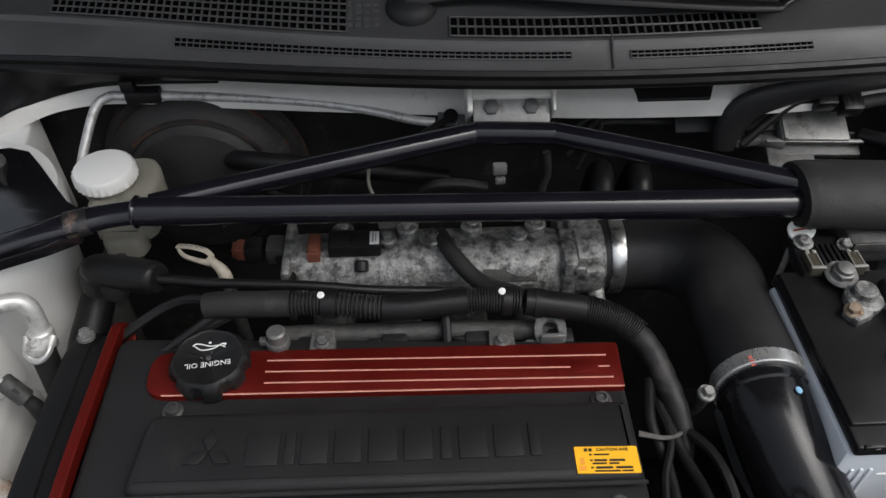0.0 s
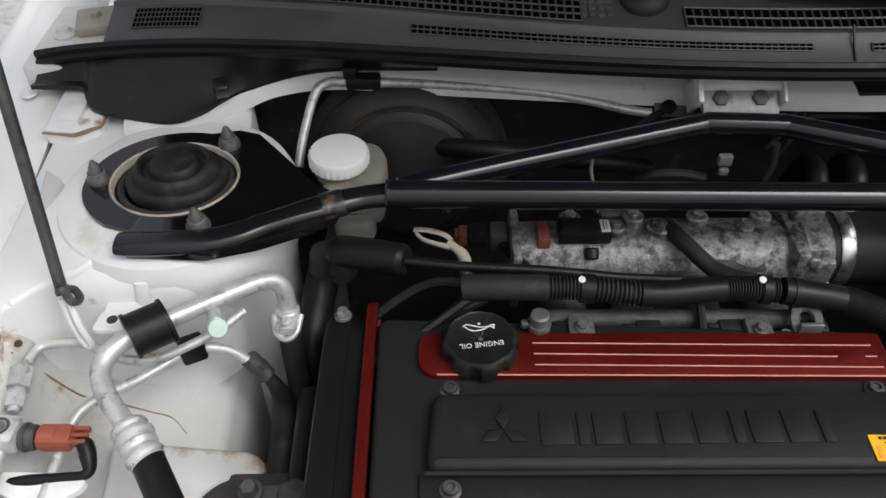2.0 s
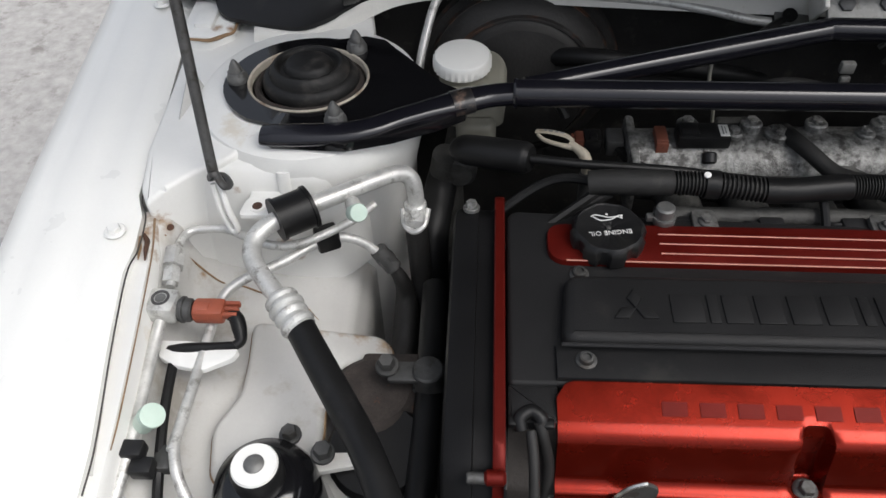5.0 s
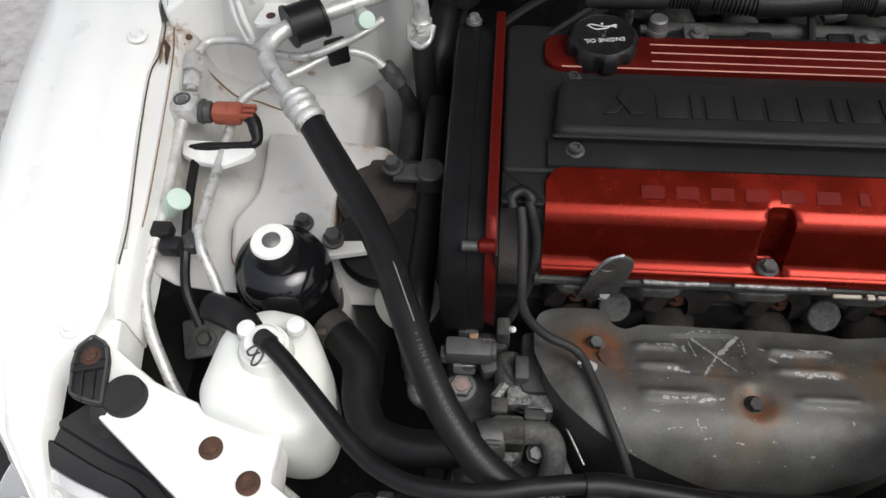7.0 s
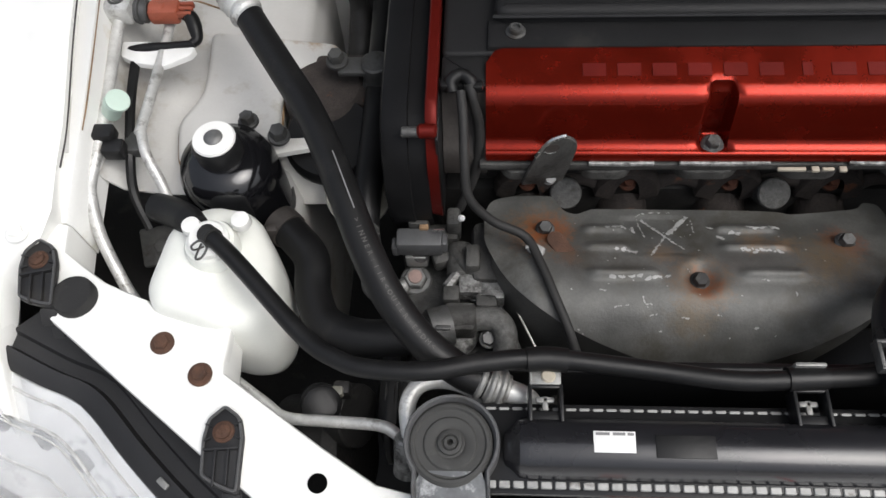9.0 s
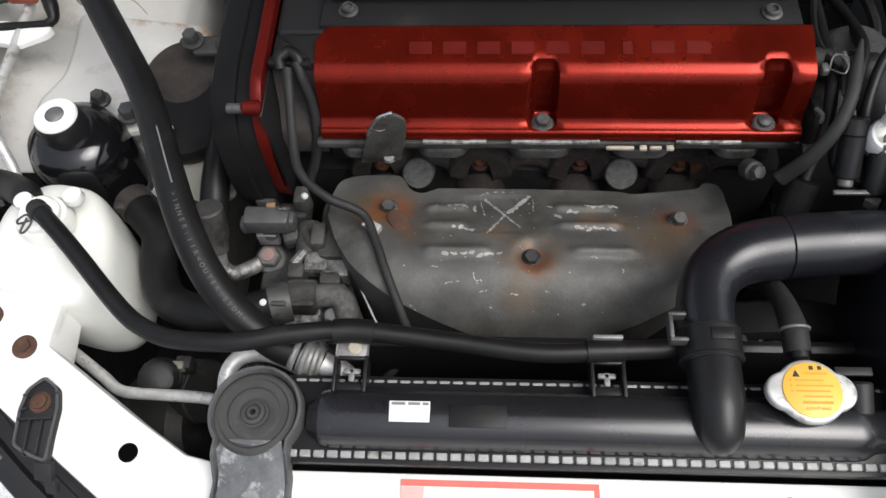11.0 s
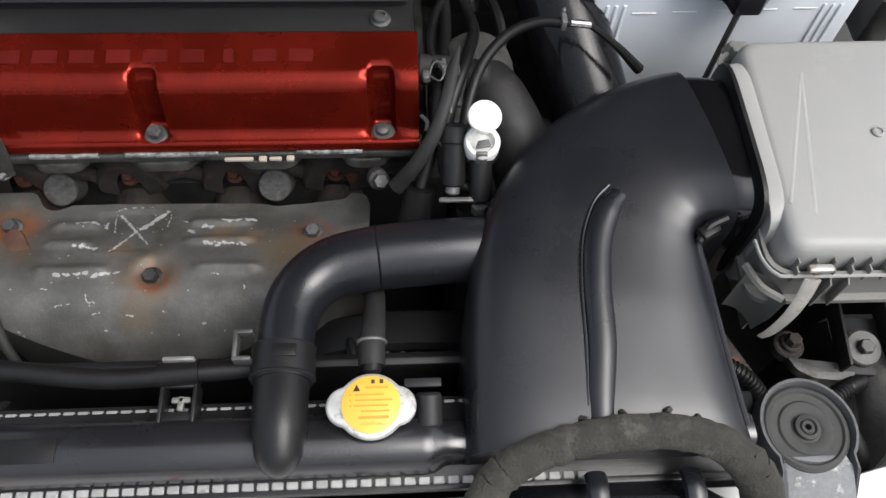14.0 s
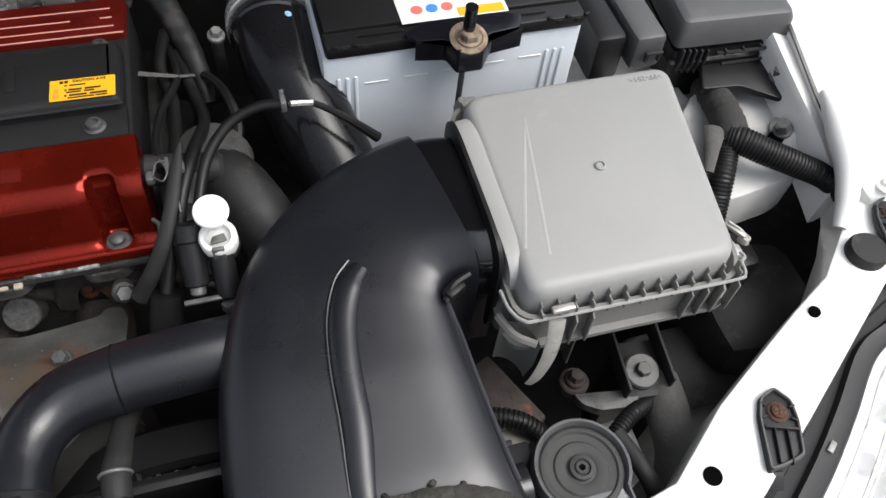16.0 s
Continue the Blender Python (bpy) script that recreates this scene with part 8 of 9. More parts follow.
part("cable_cover", joined(box((0.405, 0.388, 0.929), (0.055, 0.060, 0.020), 0.009), tube([(0.398, 0.372, 0.930), (0.425, 0.366, 0.934), (0.46, 0.372, 0.935), (0.50, 0.39, 0.93)], 0.010, n=14)), plastic_black, batt, "black cable and cover on the battery")
part("filler_cap", joined(lathe([(0.0150, 0), (0.0155, 0.0015), (0.0140, 0.003), (0.011, 0.0032), (0, 0.0030)], (0.372, 0.340, 0.9215), n=26), box((0.372, 0.340, 0.9245), (0.010, 0.0015, 0.0010), 0.0), box((0.372, 0.340, 0.9245), (0.0015, 0.010, 0.0010), 0.0)), tank_black, batt)
part("rear_block", joined(box((0.405, 0.470, 0.928), (0.07, 0.042, 0.024), 0.006), box((0.398, 0.4485, 0.937), (0.056, 0.003, 0.010), 0.001)), steel_dark, batt, "grey steel plate behind the battery")
for k in range(3):
    part("cable_boot", cyl((0.388 + 0.019 * k, 0.474, 0.938), (0.388 + 0.019 * k, 0.472, 0.950), 0.0075), rubber, batt)

# ---- intake pipe from turbo side to throttle ----
intake = thing("intercooler_pipe", (0.26, 0.36, 0.70), "black rubber elbow and gloss black intake pipe with steel clamp", "intake pipe")
part("rubber_elbow", tube([(0.178, 0.533, 0.852), (0.215, 0.534, 0.853), (0.248, 0.529, 0.856), (0.272, 0.510, 0.860), (0.2815, 0.480, 0.866), (0.2800, 0.445, 0.871), (0.2765, 0.405, 0.877), (0.2735, 0.355, 0.882)], [0.0375, 0.0378, 0.0390, 0.0400, 0.0385, 0.0375, 0.0368, 0.0365], n=32), plastic_dull, intake, "dull black rubber elbow")
part("pipe", tube([(0.2735, 0.366, 0.881), (0.2725, 0.338, 0.880), (0.278, 0.303, 0.869), (0.291, 0.260, 0.846), (0.306, 0.216, 0.815), (0.314, 0.16, 0.775), (0.316, 0.10, 0.74)], [0.0335, 0.0345, 0.0345, 0.0345, 0.034, 0.034, 0.034], n=32), pipe_black, intake, "gloss black steel pipe")
part("clamp", lathe([(0.0375, -0.0068), (0.0385, -0.0060), (0.0385, 0.0060), (0.0375, 0.0068), (0.036, 0.0068), (0.036, -0.0068)], (0.2730, 0.3525, 0.8812), (0.05, 1, -0.05), 44), clamp_steel, intake, "bright steel band clamp with a red mark")
bars([(0, 0.0035, 0.0030, 0.0016), (0, 0.0, 0.0030, 0.0016), (0, -0.0035, 0.0030, 0.0016)], pose(0.2560, 0.3500, 0.9160, 6, -27, 4), red_ink, intake, "clamp_mark")
part("bead", lathe([(0.0345, -0.002), (0.0365, 0), (0.0345, 0.002)], (0.2725, 0.341, 0.880), (0.0, 1, 0.1), 40), gloss_black, intake)
part("dot", lathe([(0.0030, 0), (0.0028, 0.0008), (0, 0.001)], (0.2850, 0.3245, 0.9115), (0.3, -0.1, 1), 12), blue_pale, intake, "pale blue paint dot")
bolt(intake, (0.226, 0.343, 0.884), (0.1, -0.2, 1), 0.0048, bolt_zinc, 0.006, 1.5)
part("bracket_arm", tube([(0.226, 0.343, 0.882), (0.225, 0.347, 0.86), (0.225, 0.36, 0.83)], 0.005, n=10), steel_dark, intake)
vhose = thing("vacuum_hose", (0.23, 0.2, 0.86), "black vacuum hose with a steel clip and thin cable", "hose")
part("hose", tube([(0.190, 0.150, 0.872), (0.196, 0.175, 0.884), (0.207, 0.200, 0.898), (0.226, 0.217, 0.910), (0.248, 0.222, 0.917), (0.266, 0.219, 0.919)], 0.0040, n=12), rubber, vhose)
part("hose_clip", joined(box((0.2655, 0.219, 0.920), (0.0040, 0.010, 0.009), 0.001), box((0.2655, 0.225, 0.924), (0.003, 0.003, 0.006), 0.0008)), zinc, vhose, "small steel hose clip")
part("cable", tube([(0.268, 0.218, 0.919), (0.285, 0.222, 0.914), (0.310, 0.222, 0.893), (0.334, 0.220, 0.868)], [0.0024, 0.0024, 0.003, 0.0045], n=8), rubber, vhose)
part("ferrule", tube([(0.270, 0.218, 0.9195), (0.286, 0.221, 0.9145)], 0.0026, n=8, per=2), bright_steel, vhose)
thermo = thing("coolant_outlet", (0.22, 0.19, 0.75), "black rubber coolant hose on the engine's end", "hose")
part("housing", joined(lathe([(0.030, 0), (0.031, 0.004), (0.031, 0.02), (0.026, 0.032), (0.012, 0.040), (0, 0.041)], (0.205, 0.238, 0.838), (0.1, -0.25, 1), 28), box((0.186, 0.205, 0.835), (0.035, 0.05, 0.04), 0.006)), alloy_dark, thermo, "grey alloy outlet housing")
part("hose", tube([(0.205, 0.232, 0.855), (0.222, 0.205, 0.850), (0.238, 0.175, 0.832), (0.250, 0.140, 0.800), (0.255, 0.10, 0.76)], [0.022, 0.025, 0.026, 0.026, 0.026], n=20), cap_rubber, thermo)
part("dot", lathe([(0.0022, 0), (0.0030, 0), (0.0030, 0.0008), (0.0022, 0.0008)], (0.230, 0.190, 0.8655), (0.2, -0.3, 1), 14), chalk, thermo)
sens = thing("pressure_valve", (0.20, 0.14, 0.82), "white capped plastic valve on a black solenoid", "valve")
part("white_cap", lathe([(0.0112, 0), (0.0120, 0.0015), (0.0112, 0.0032), (0, 0.0038)], (0.2045, 0.1475, 0.9020), (0, -0.35, 1), 28), white_plastic, sens)
part("cap_stem", cyl((0.2045, 0.152, 0.884), (0.2045, 0.1485, 0.9025), 0.006), white_plastic, sens)
part("shoulder", lathe([(0.0120, 0), (0.0125, 0.004), (0.0105, 0.010), (0.006, 0.013), (0, 0.013)], (0.1850, 0.1570, 0.8620), (0, -0.2, 1), 24), bolt_zinc, sens, "grey metal shoulder of the solenoid")
part("red_tip", box((0.1830, 0.1320, 0.8480), (0.008, 0.007, 0.006), 0.002), plug_red, sens)
part("white_cup", lathe([(0.0125, -0.006), (0.0130, 0.002), (0.0132, 0.010), (0.0120, 0.012), (0.0092, 0.0115), (0.0086, 0.005), (0, 0.005)], (0.2045, 0.1465, 0.8690), (0, -0.25, 1), 28), white_plastic, sens)
part("spring_clip", joined(prism(rounded([(0.199, 0.137), (0.2105, 0.1385), (0.209, 0.1445), (0.201, 0.143)], 0.001), 0.8795, 0.8815, 0.0004), box((0.2035, 0.1335, 0.873), (0.0085, 0.003, 0.014), 0.0008)), zinc, sens, "grey inner clip")
part("band", lathe([(0.0126, 0), (0.0136, 0.001), (0.0136, 0.004), (0.0126, 0.005)], (0.2045, 0.1475, 0.8620), (0, -0.25, 1), 28), plastic_black, sens)
part("body", joined(cyl((0.184, 0.128, 0.848), (0.1845, 0.150, 0.872), 0.0092), cyl((0.184, 0.150, 0.870), (0.1845, 0.160, 0.880), 0.0105), cyl((0.204, 0.118, 0.842), (0.204, 0.142, 0.868), 0.0085)), plastic_black, sens)
part("fitting", joined(cyl((0.183, 0.122, 0.844), (0.184, 0.129, 0.850), 0.0055), hexagon((0.203, 0.113, 0.842), (0, -0.4, -1), 0.006, 0.007), box((0.190, 0.116, 0.846), (0.034, 0.004, 0.003), 0.001)), zinc, sens)

# ---- air conditioning pipes on the wing ----
ac = thing("air_conditioning_pipe", (-0.42, 0.36, 0.80), "bare aluminium air conditioning pipe with black hose", "pipe")
part("thick_pipe", tube([(-0.337, 0.441, 0.850), (-0.3365, 0.446, 0.880), (-0.341, 0.450, 0.897), (-0.354, 0.446, 0.905), (-0.385, 0.425, 0.908), (-0.437, 0.391, 0.909), (-0.456, 0.377, 0.908), (-0.466, 0.362, 0.905), (-0.465, 0.346, 0.901), (-0.452, 0.326, 0.898), (-0.432, 0.304, 0.894)], 0.0080, n=18), pipe_metal, ac)
part("union", joined(cyl((-0.337, 0.440, 0.850), (-0.337, 0.443, 0.872), 0.011), box((-0.337, 0.435, 0.862), (0.020, 0.026, 0.012), 0.004), tube([(-0.349, 0.440, 0.866), (-0.346, 0.425, 0.860), (-0.337, 0.420, 0.856), (-0.328, 0.425, 0.860), (-0.325, 0.440, 0.866)], 0.003, n=8), hexagon((-0.336, 0.430, 0.868), (0, -0.3, 1), 0.005, 0.004)), pipe_metal, ac)
part("down_tube", tube([(-0.336, 0.432, 0.856), (-0.335, 0.425, 0.82), (-0.332, 0.41, 0.74), (-0.33, 0.38, 0.62)], 0.011, n=12), grime, ac)
part("rubber_clamp", joined(tube([(-0.449, 0.3835, 0.9085), (-0.425, 0.3985, 0.9085)], 0.0185, n=22, per=2), tube([(-0.451, 0.382, 0.9085), (-0.4485, 0.3838, 0.9085)], 0.0200, n=22, per=1), tube([(-0.4255, 0.398, 0.9085), (-0.423, 0.3998, 0.9085)], 0.0200, n=22, per=1)), rubber, ac, "black rubber pipe clamp")
part("crimp", tube([(-0.436, 0.309, 0.895), (-0.429, 0.300, 0.893), (-0.420, 0.288, 0.891), (-0.414, 0.281, 0.889)], [0.0125, 0.0145, 0.0130, 0.0142], n=22, rings=4, depth=0.0022), pipe_metal, ac, "crimped aluminium ferrule")
HO = [(-0.418, 0.287, 0.890), (-0.402, 0.262, 0.887), (-0.380, 0.228, 0.884), (-0.356, 0.190, 0.882), (-0.336, 0.150, 0.880), (-0.318, 0.108, 0.876), (-0.302, 0.072, 0.868), (-0.284, 0.040, 0.856), (-0.262, 0.015, 0.842), (-0.236, -0.002, 0.828), (-0.215, -0.010, 0.822)]
hpts = spline(HO, 8)
part("hose", tube(HO, 0.0122, n=22), rubber, ac, "thick black rubber hose with white print")
part("lower_crimp", tube([(-0.222, -0.008, 0.824), (-0.212, -0.011, 0.821), (-0.200, -0.014, 0.818)], [0.012, 0.0135, 0.012], n=18, rings=3, depth=0.002), bolt_zinc, ac)
part("lower_pipe", tube([(-0.200, -0.014, 0.818), (-0.186, -0.019, 0.812), (-0.178, -0.026, 0.79), (-0.178, -0.03, 0.75)], 0.0085, n=14), pipe_metal, ac)


def hose_text(body, i0, i1, size):
    """Print on the hose's upper side, letter by letter."""
    n = len(body)
    for k, ch in enumerate(body):
        if ch == " ":
            continue
        f = i0 + (i1 - i0) * k / max(1, n - 1)
        i = min(int(f), len(hpts) - 2)
        p = hpts[i].lerp(hpts[i + 1], f - i)
        t = (hpts[i + 1] - hpts[i]).normalized()
        up = (Vector((0.22, -0.25, 0.95)) - t * t.dot(Vector((0.22, -0.25, 0.95)))).normalized()
        side = up.cross(t)
        m = Matrix((( t.x, side.x, up.x, 0), (t.y, side.y, up.y, 0), (t.z, side.z, up.z, 0), (0, 0, 0, 1)))
        letters(ch, size, Matrix.Translation(p + up * 0.0119) @ m, cloth_tape, ac, "hose_print", 0.0005)


hose_text(">INNER:IIR<OUTER:EPDM<", 44, 66, 0.0050)
part("hose_stripe", tube([p + Vector((0.004, -0.002, 0.0112)) for p in hpts[33:43]], 0.0007, n=5, smooth=False), grey_ink, ac)
part("valve_cap", joined(cyl((-0.385, 0.395, 0.905), (-0.378, 0.384, 0.918), 0.0075), lathe([(0.0078, 0), (0.0082, 0.001), (0.0075, 0.003), (0, 0.0035)], (-0.3785, 0.3845, 0.9165), (0.45, -0.65, 0.6), 20)), green_plastic, ac, "pale green valve cap")
part("valve_neck", cyl((-0.389, 0.412, 0.902), (-0.384, 0.396, 0.906), 0.0068), pipe_metal, ac)

ac2 = thing("refrigerant_line", (-0.5, 0.27, 0.78), "thin aluminium refrigerant line with fittings and a red switch", "pipe")
part("line", tube([(-0.5440, 0.3390, 0.8680), (-0.5450, 0.3540, 0.8700), (-0.5470, 0.3730, 0.8720), (-0.5470, 0.3900, 0.8720), (-0.5430, 0.4010, 0.8720), (-0.5320, 0.4050, 0.8720), (-0.5080, 0.4060, 0.8710), (-0.47, 0.391, 0.868), (-0.44, 0.394, 0.866), (-0.40, 0.415, 0.870), (-0.375, 0.44, 0.872)], 0.0042, n=12), pipe_metal, ac2)
part("line", tube([(-0.511, 0.20, 0.838), (-0.510, 0.25, 0.838), (-0.509, 0.30, 0.840), (-0.505, 0.342, 0.846), (-0.490, 0.362, 0.850), (-0.455, 0.383, 0.853), (-0.425, 0.405, 0.856), (-0.405, 0.412, 0.856), (-0.385, 0.415, 0.845), (-0.368, 0.412, 0.828)], 0.0046, n=12), pipe_metal, ac2)
part("line", tube([(-0.511, 0.205, 0.838), (-0.503, 0.182, 0.832), (-0.490, 0.160, 0.815), (-0.48, 0.13, 0.78), (-0.478, 0.10, 0.74)], 0.0046, n=12), pipe_metal, ac2)
part("end_fitting", joined(cyl((-0.374, 0.416, 0.836), (-0.358, 0.410, 0.814), 0.0085), hexagon((-0.368, 0.414, 0.828), (0.5, -0.2, -0.8), 0.0095, 0.008)), steel_dark, ac2)
# Thickened, blackened hose: stands for the darkness between wing and engine.
part("end_hose", tube([(-0.360, 0.411, 0.815), (-0.353, 0.409, 0.800), (-0.349, 0.406, 0.775), (-0.350, 0.380, 0.745), (-0.352, 0.340, 0.735), (-0.354, 0.30, 0.72)], [0.0055, 0.0080, 0.0130, 0.0150, 0.0150], n=14), grime, ac2, "black hose thickened to fill the dark gap")
part("line_clip", box((-0.418, 0.410, 0.857), (0.022, 0.018, 0.022), 0.003, (0, 0, 25)), rubber, ac2)
part("nut", joined(hexagon((-0.5450, 0.3430, 0.8680), (-0.0020, 0.0150, 0.0020), 0.0078, 0.0160), hexagon((-0.5470, 0.3600, 0.8700), (-0.0030, 0.0210, 0.0020), 0.0098, 0.0200)), pipe_metal, ac2)
part("block", box((-0.5455, 0.3215, 0.864), (0.028, 0.026, 0.021), 0.005, (0, 0, -4)), pipe_metal, ac2, "square aluminium block")
part("block_hole", lathe([(0.0050, -0.004), (0.0056, 0.0010), (0.0078, 0.0014), (0.0080, 0.0004), (0.0082, -0.001)], (-0.5455, 0.3220, 0.8742), n=22), steel_dark, ac2)
part("port_screw", lathe([(0.0050, 0), (0.0046, 0.001), (0, 0.0012)], (-0.5455, 0.3220, 0.8740), n=16), zinc, ac2)
part("switch_collar", joined(cyl((-0.534, 0.321, 0.860), (-0.521, 0.321, 0.859), 0.0105, n=20), lathe([(0.0105, 0), (0.0118, 0.001), (0.0118, 0.003), (0.0105, 0.004)], (-0.531, 0.321, 0.860), (1, 0, -0.05), 24)), steel_dark, ac2)
part("switch", joined(box((-0.5065, 0.3215, 0.858), (0.028, 0.0185, 0.016), 0.0035), cyl((-0.520, 0.3215, 0.8585), (-0.505, 0.3215, 0.8575), 0.0098, n=20), *[box((-0.4875, 0.3155 + 0.006 * k, 0.860), (0.014, 0.0038, 0.006), 0.001) for k in range(3)]), connector_red, ac2, "brick-red plastic pressure switch")
part("switch_wire", tube([(-0.4900, 0.3190, 0.8560), (-0.4830, 0.3160, 0.8560), (-0.4790, 0.3080, 0.8520), (-0.4770, 0.2990, 0.8470), (-0.4810, 0.2940, 0.8460)], [0.0045, 0.0068, 0.0066, 0.0050, 0.0040], n=10), rubber, ac2)
part("tape_wrap", prism(rounded([(-0.548, 0.300), (-0.525, 0.300), (-0.486, 0.296), (-0.478, 0.292), (-0.482, 0.284), (-0.505, 0.272), (-0.53, 0.276), (-0.546, 0.284)], 0.003), 0.836, lambda x, y: 0.8425 + 0.10 * (y - 0.285), 0.0015), sky_plastic, ac2, "loose white tape wrap")
part("taped_wire", tube([(-0.5430, 0.2930, 0.8380), (-0.5220, 0.2930, 0.8420), (-0.5000, 0.2950, 0.8420), (-0.4790, 0.2960, 0.8440)], [0.0050, 0.0050, 0.0042, 0.0036], n=10), rubber, ac2)
part("down_line", tube([(-0.547, 0.312, 0.858), (-0.548, 0.29, 0.852), (-0.5475, 0.26, 0.846), (-0.546, 0.22, 0.840), (-0.546, 0.19, 0.834), (-0.549, 0.165, 0.826), (-0.551, 0.150, 0.815), (-0.545, 0.125, 0.795), (-0.532, 0.100, 0.775), (-0.518, 0.08, 0.765), (-0.49, 0.05, 0.755), (-0.45, 0.02, 0.75)], 0.0052, n=12), pipe_metal, ac2)
part("valve_cap", joined(cyl((-0.541, 0.222, 0.838), (-0.530, 0.220, 0.856), 0.0085), lathe([(0.0095, 0), (0.0102, 0.001), (0.0098, 0.0035), (0, 0.004)], (-0.5265, 0.219, 0.857), (0.5, -0.15, 0.8), 22)), green_plastic, ac2, "pale green valve cap")
part("pipe_clamp", joined(box((-0.545, 0.199, 0.838), (0.026, 0.014, 0.014), 0.002), box((-0.532, 0.188, 0.832), (0.018, 0.014, 0.014), 0.002)), plastic_black, ac2)
part("loom_wire", tube([(-0.534, 0.288, 0.838), (-0.531, 0.25, 0.834), (-0.528, 0.22, 0.828), (-0.524, 0.19, 0.82), (-0.523, 0.165, 0.80), (-0.510, 0.14, 0.78)], 0.0045, n=8), rubber, ac2)
part("loom_clip", box((-0.521, 0.200, 0.823), (0.016, 0.022, 0.012), 0.003), steel_dark, ac2)

# ---- power steering reservoir, coolant bottle and hoses at the front corner ----
ps = thing("steering_fluid_reservoir", (-0.437, 0.178, 0.72), "gloss black canister with a white ring on its cap", "reservoir")
PS = (-0.4385, 0.183)
part("can", lathe([(0.040, 0.735), (0.0445, 0.730), (0.0445, 0.745), (0.0432, 0.747), (0.0432, 0.798), (0.0420, 0.813), (0.037, 0.826), (0.027, 0.832), (0.021, 0.834), (0.0, 0.834)], (*PS, 0), n=44), gloss_black, ps)
part("cap", lathe([(0.0195, 0.830), (0.0200, 0.834), (0.0200, 0.848), (0.0185, 0.851), (0.0, 0.851)], (*PS, 0), n=36), plastic_black, ps)
part("white_ring", lathe([(0.0075, 0.851), (0.0175, 0.851), (0.0180, 0.8525), (0.0170, 0.8545), (0.0080, 0.8545)], (*PS, 0), n=36), white_plastic, ps, "white plastic ring")
part("cap_bolt", lathe([(0.0078, 0.851), (0.0078, 0.8555), (0.005, 0.8575), (0, 0.8575)], (*PS, 0), n=20), zinc, ps)
part("drip_mark", lathe([(0.0042, 0), (0.0035, 0.0006), (0, 0.0007)], (PS[0] + 0.006, PS[1] - 0.0392, 0.790), (0.12, -1, 0.1), 14), bone_plastic, ps, "small cream drip")
part("band", lathe([(0.0440, 0.750), (0.0455, 0.752), (0.0455, 0.758), (0.0440, 0.760)], (*PS, 0), n=36), steel_dark, ps)
bolt(ps, (-0.397, 0.212, 0.818), (0.1, -0.1, 1), 0.0075, steel_dark, 0.010, 1.3)
bolt(ps, (-0.425, 0.225, 0.822), (0, 0, 1), 0.0065, steel_dark, 0.008, 1.4)
# Dustier paint than the bay's, also standing in for the bottle's shade.
part("bracket", joined(prism(rounded([(-0.44, 0.216), (-0.372, 0.220), (-0.362, 0.210), (-0.40, 0.202), (-0.42, 0.204)], 0.004), 0.800, 0.806, 0.001), box((-0.385, 0.212, 0.760), (0.045, 0.010, 0.06), 0.004, (-35, 0, 0))), ledge_paint, ps, "white painted bracket with rust")
part("outlet_hose", tube([(-0.398, 0.150, 0.775), (-0.382, 0.135, 0.775), (-0.366, 0.115, 0.772), (-0.362, 0.085, 0.768), (-0.350, 0.060, 0.765), (-0.325, 0.048, 0.765), (-0.29, 0.047, 0.765), (-0.258, 0.055, 0.765)], 0.0155, n=18), rubber, ps, "thick black return hose")
part("hose_clamp", joined(tube([(-0.399, 0.151, 0.775), (-0.388, 0.141, 0.775)], 0.0172, n=18, per=2), box((-0.400, 0.136, 0.786), (0.010, 0.008, 0.010), 0.002)), corner_grime, ps)
part("side_hose", tube([(-0.487, 0.135, 0.825), (-0.470, 0.128, 0.828), (-0.452, 0.116, 0.836), (-0.440, 0.106, 0.842)], [0.012, 0.0125, 0.012, 0.009], n=16), rubber, ps, "short black hose")
part("wing_tab", joined(box((-0.546, 0.182, 0.676), (0.046, 0.040, 0.010), 0.003, (25, 0, 12)), lathe([(0.0105, 0), (0.0105, 0.002), (0.007, 0.003)], (-0.544, 0.178, 0.680), (0, -0.4, 0.9), 20), hexagon((-0.544, 0.177, 0.682), (0, -0.4, 0.9), 0.0075, 0.007)), zinc, car, "dull zinc bracket with a bolt")

bottle = thing("coolant_bottle", (-0.41, 0.07, 0.62), "milky white coolant expansion bottle with capped neck", "bottle")
BO = [(-0.480, 0.060), (-0.472, 0.115), (-0.444, 0.137), (-0.404, 0.135), (-0.385, 0.100), (-0.379, 0.055), (-0.392, 0.032), (-0.420, 0.028), (-0.472, 0.042)]
bo = rounded(BO, 0.012, 4)
bc = Vector((-0.428, 0.080))
part("body", loft([[(bc.x + (x - bc.x) * k, bc.y + (y - bc.y) * k, z - 0.016 * max(0, (x + 0.428) / 0.05) * (1 if z > 0.75 else 0)) for x, y in bo] for z, k in ((0.688, 0.62), (0.690, 0.74), (0.697, 0.85), (0.712, 0.93), (0.74, 0.975), (0.775, 1.0), (0.815, 0.99), (0.824, 0.96), (0.831, 0.88), (0.835, 0.7), (0.836, 0.4))]), bottle_white, bottle, "", 60)
part("neck", lathe([(0.021, 0), (0.021, 0.010), (0.019, 0.014), (0, 0.014)], (-0.428, 0.092, 0.830), n=32), bottle_white, bottle)
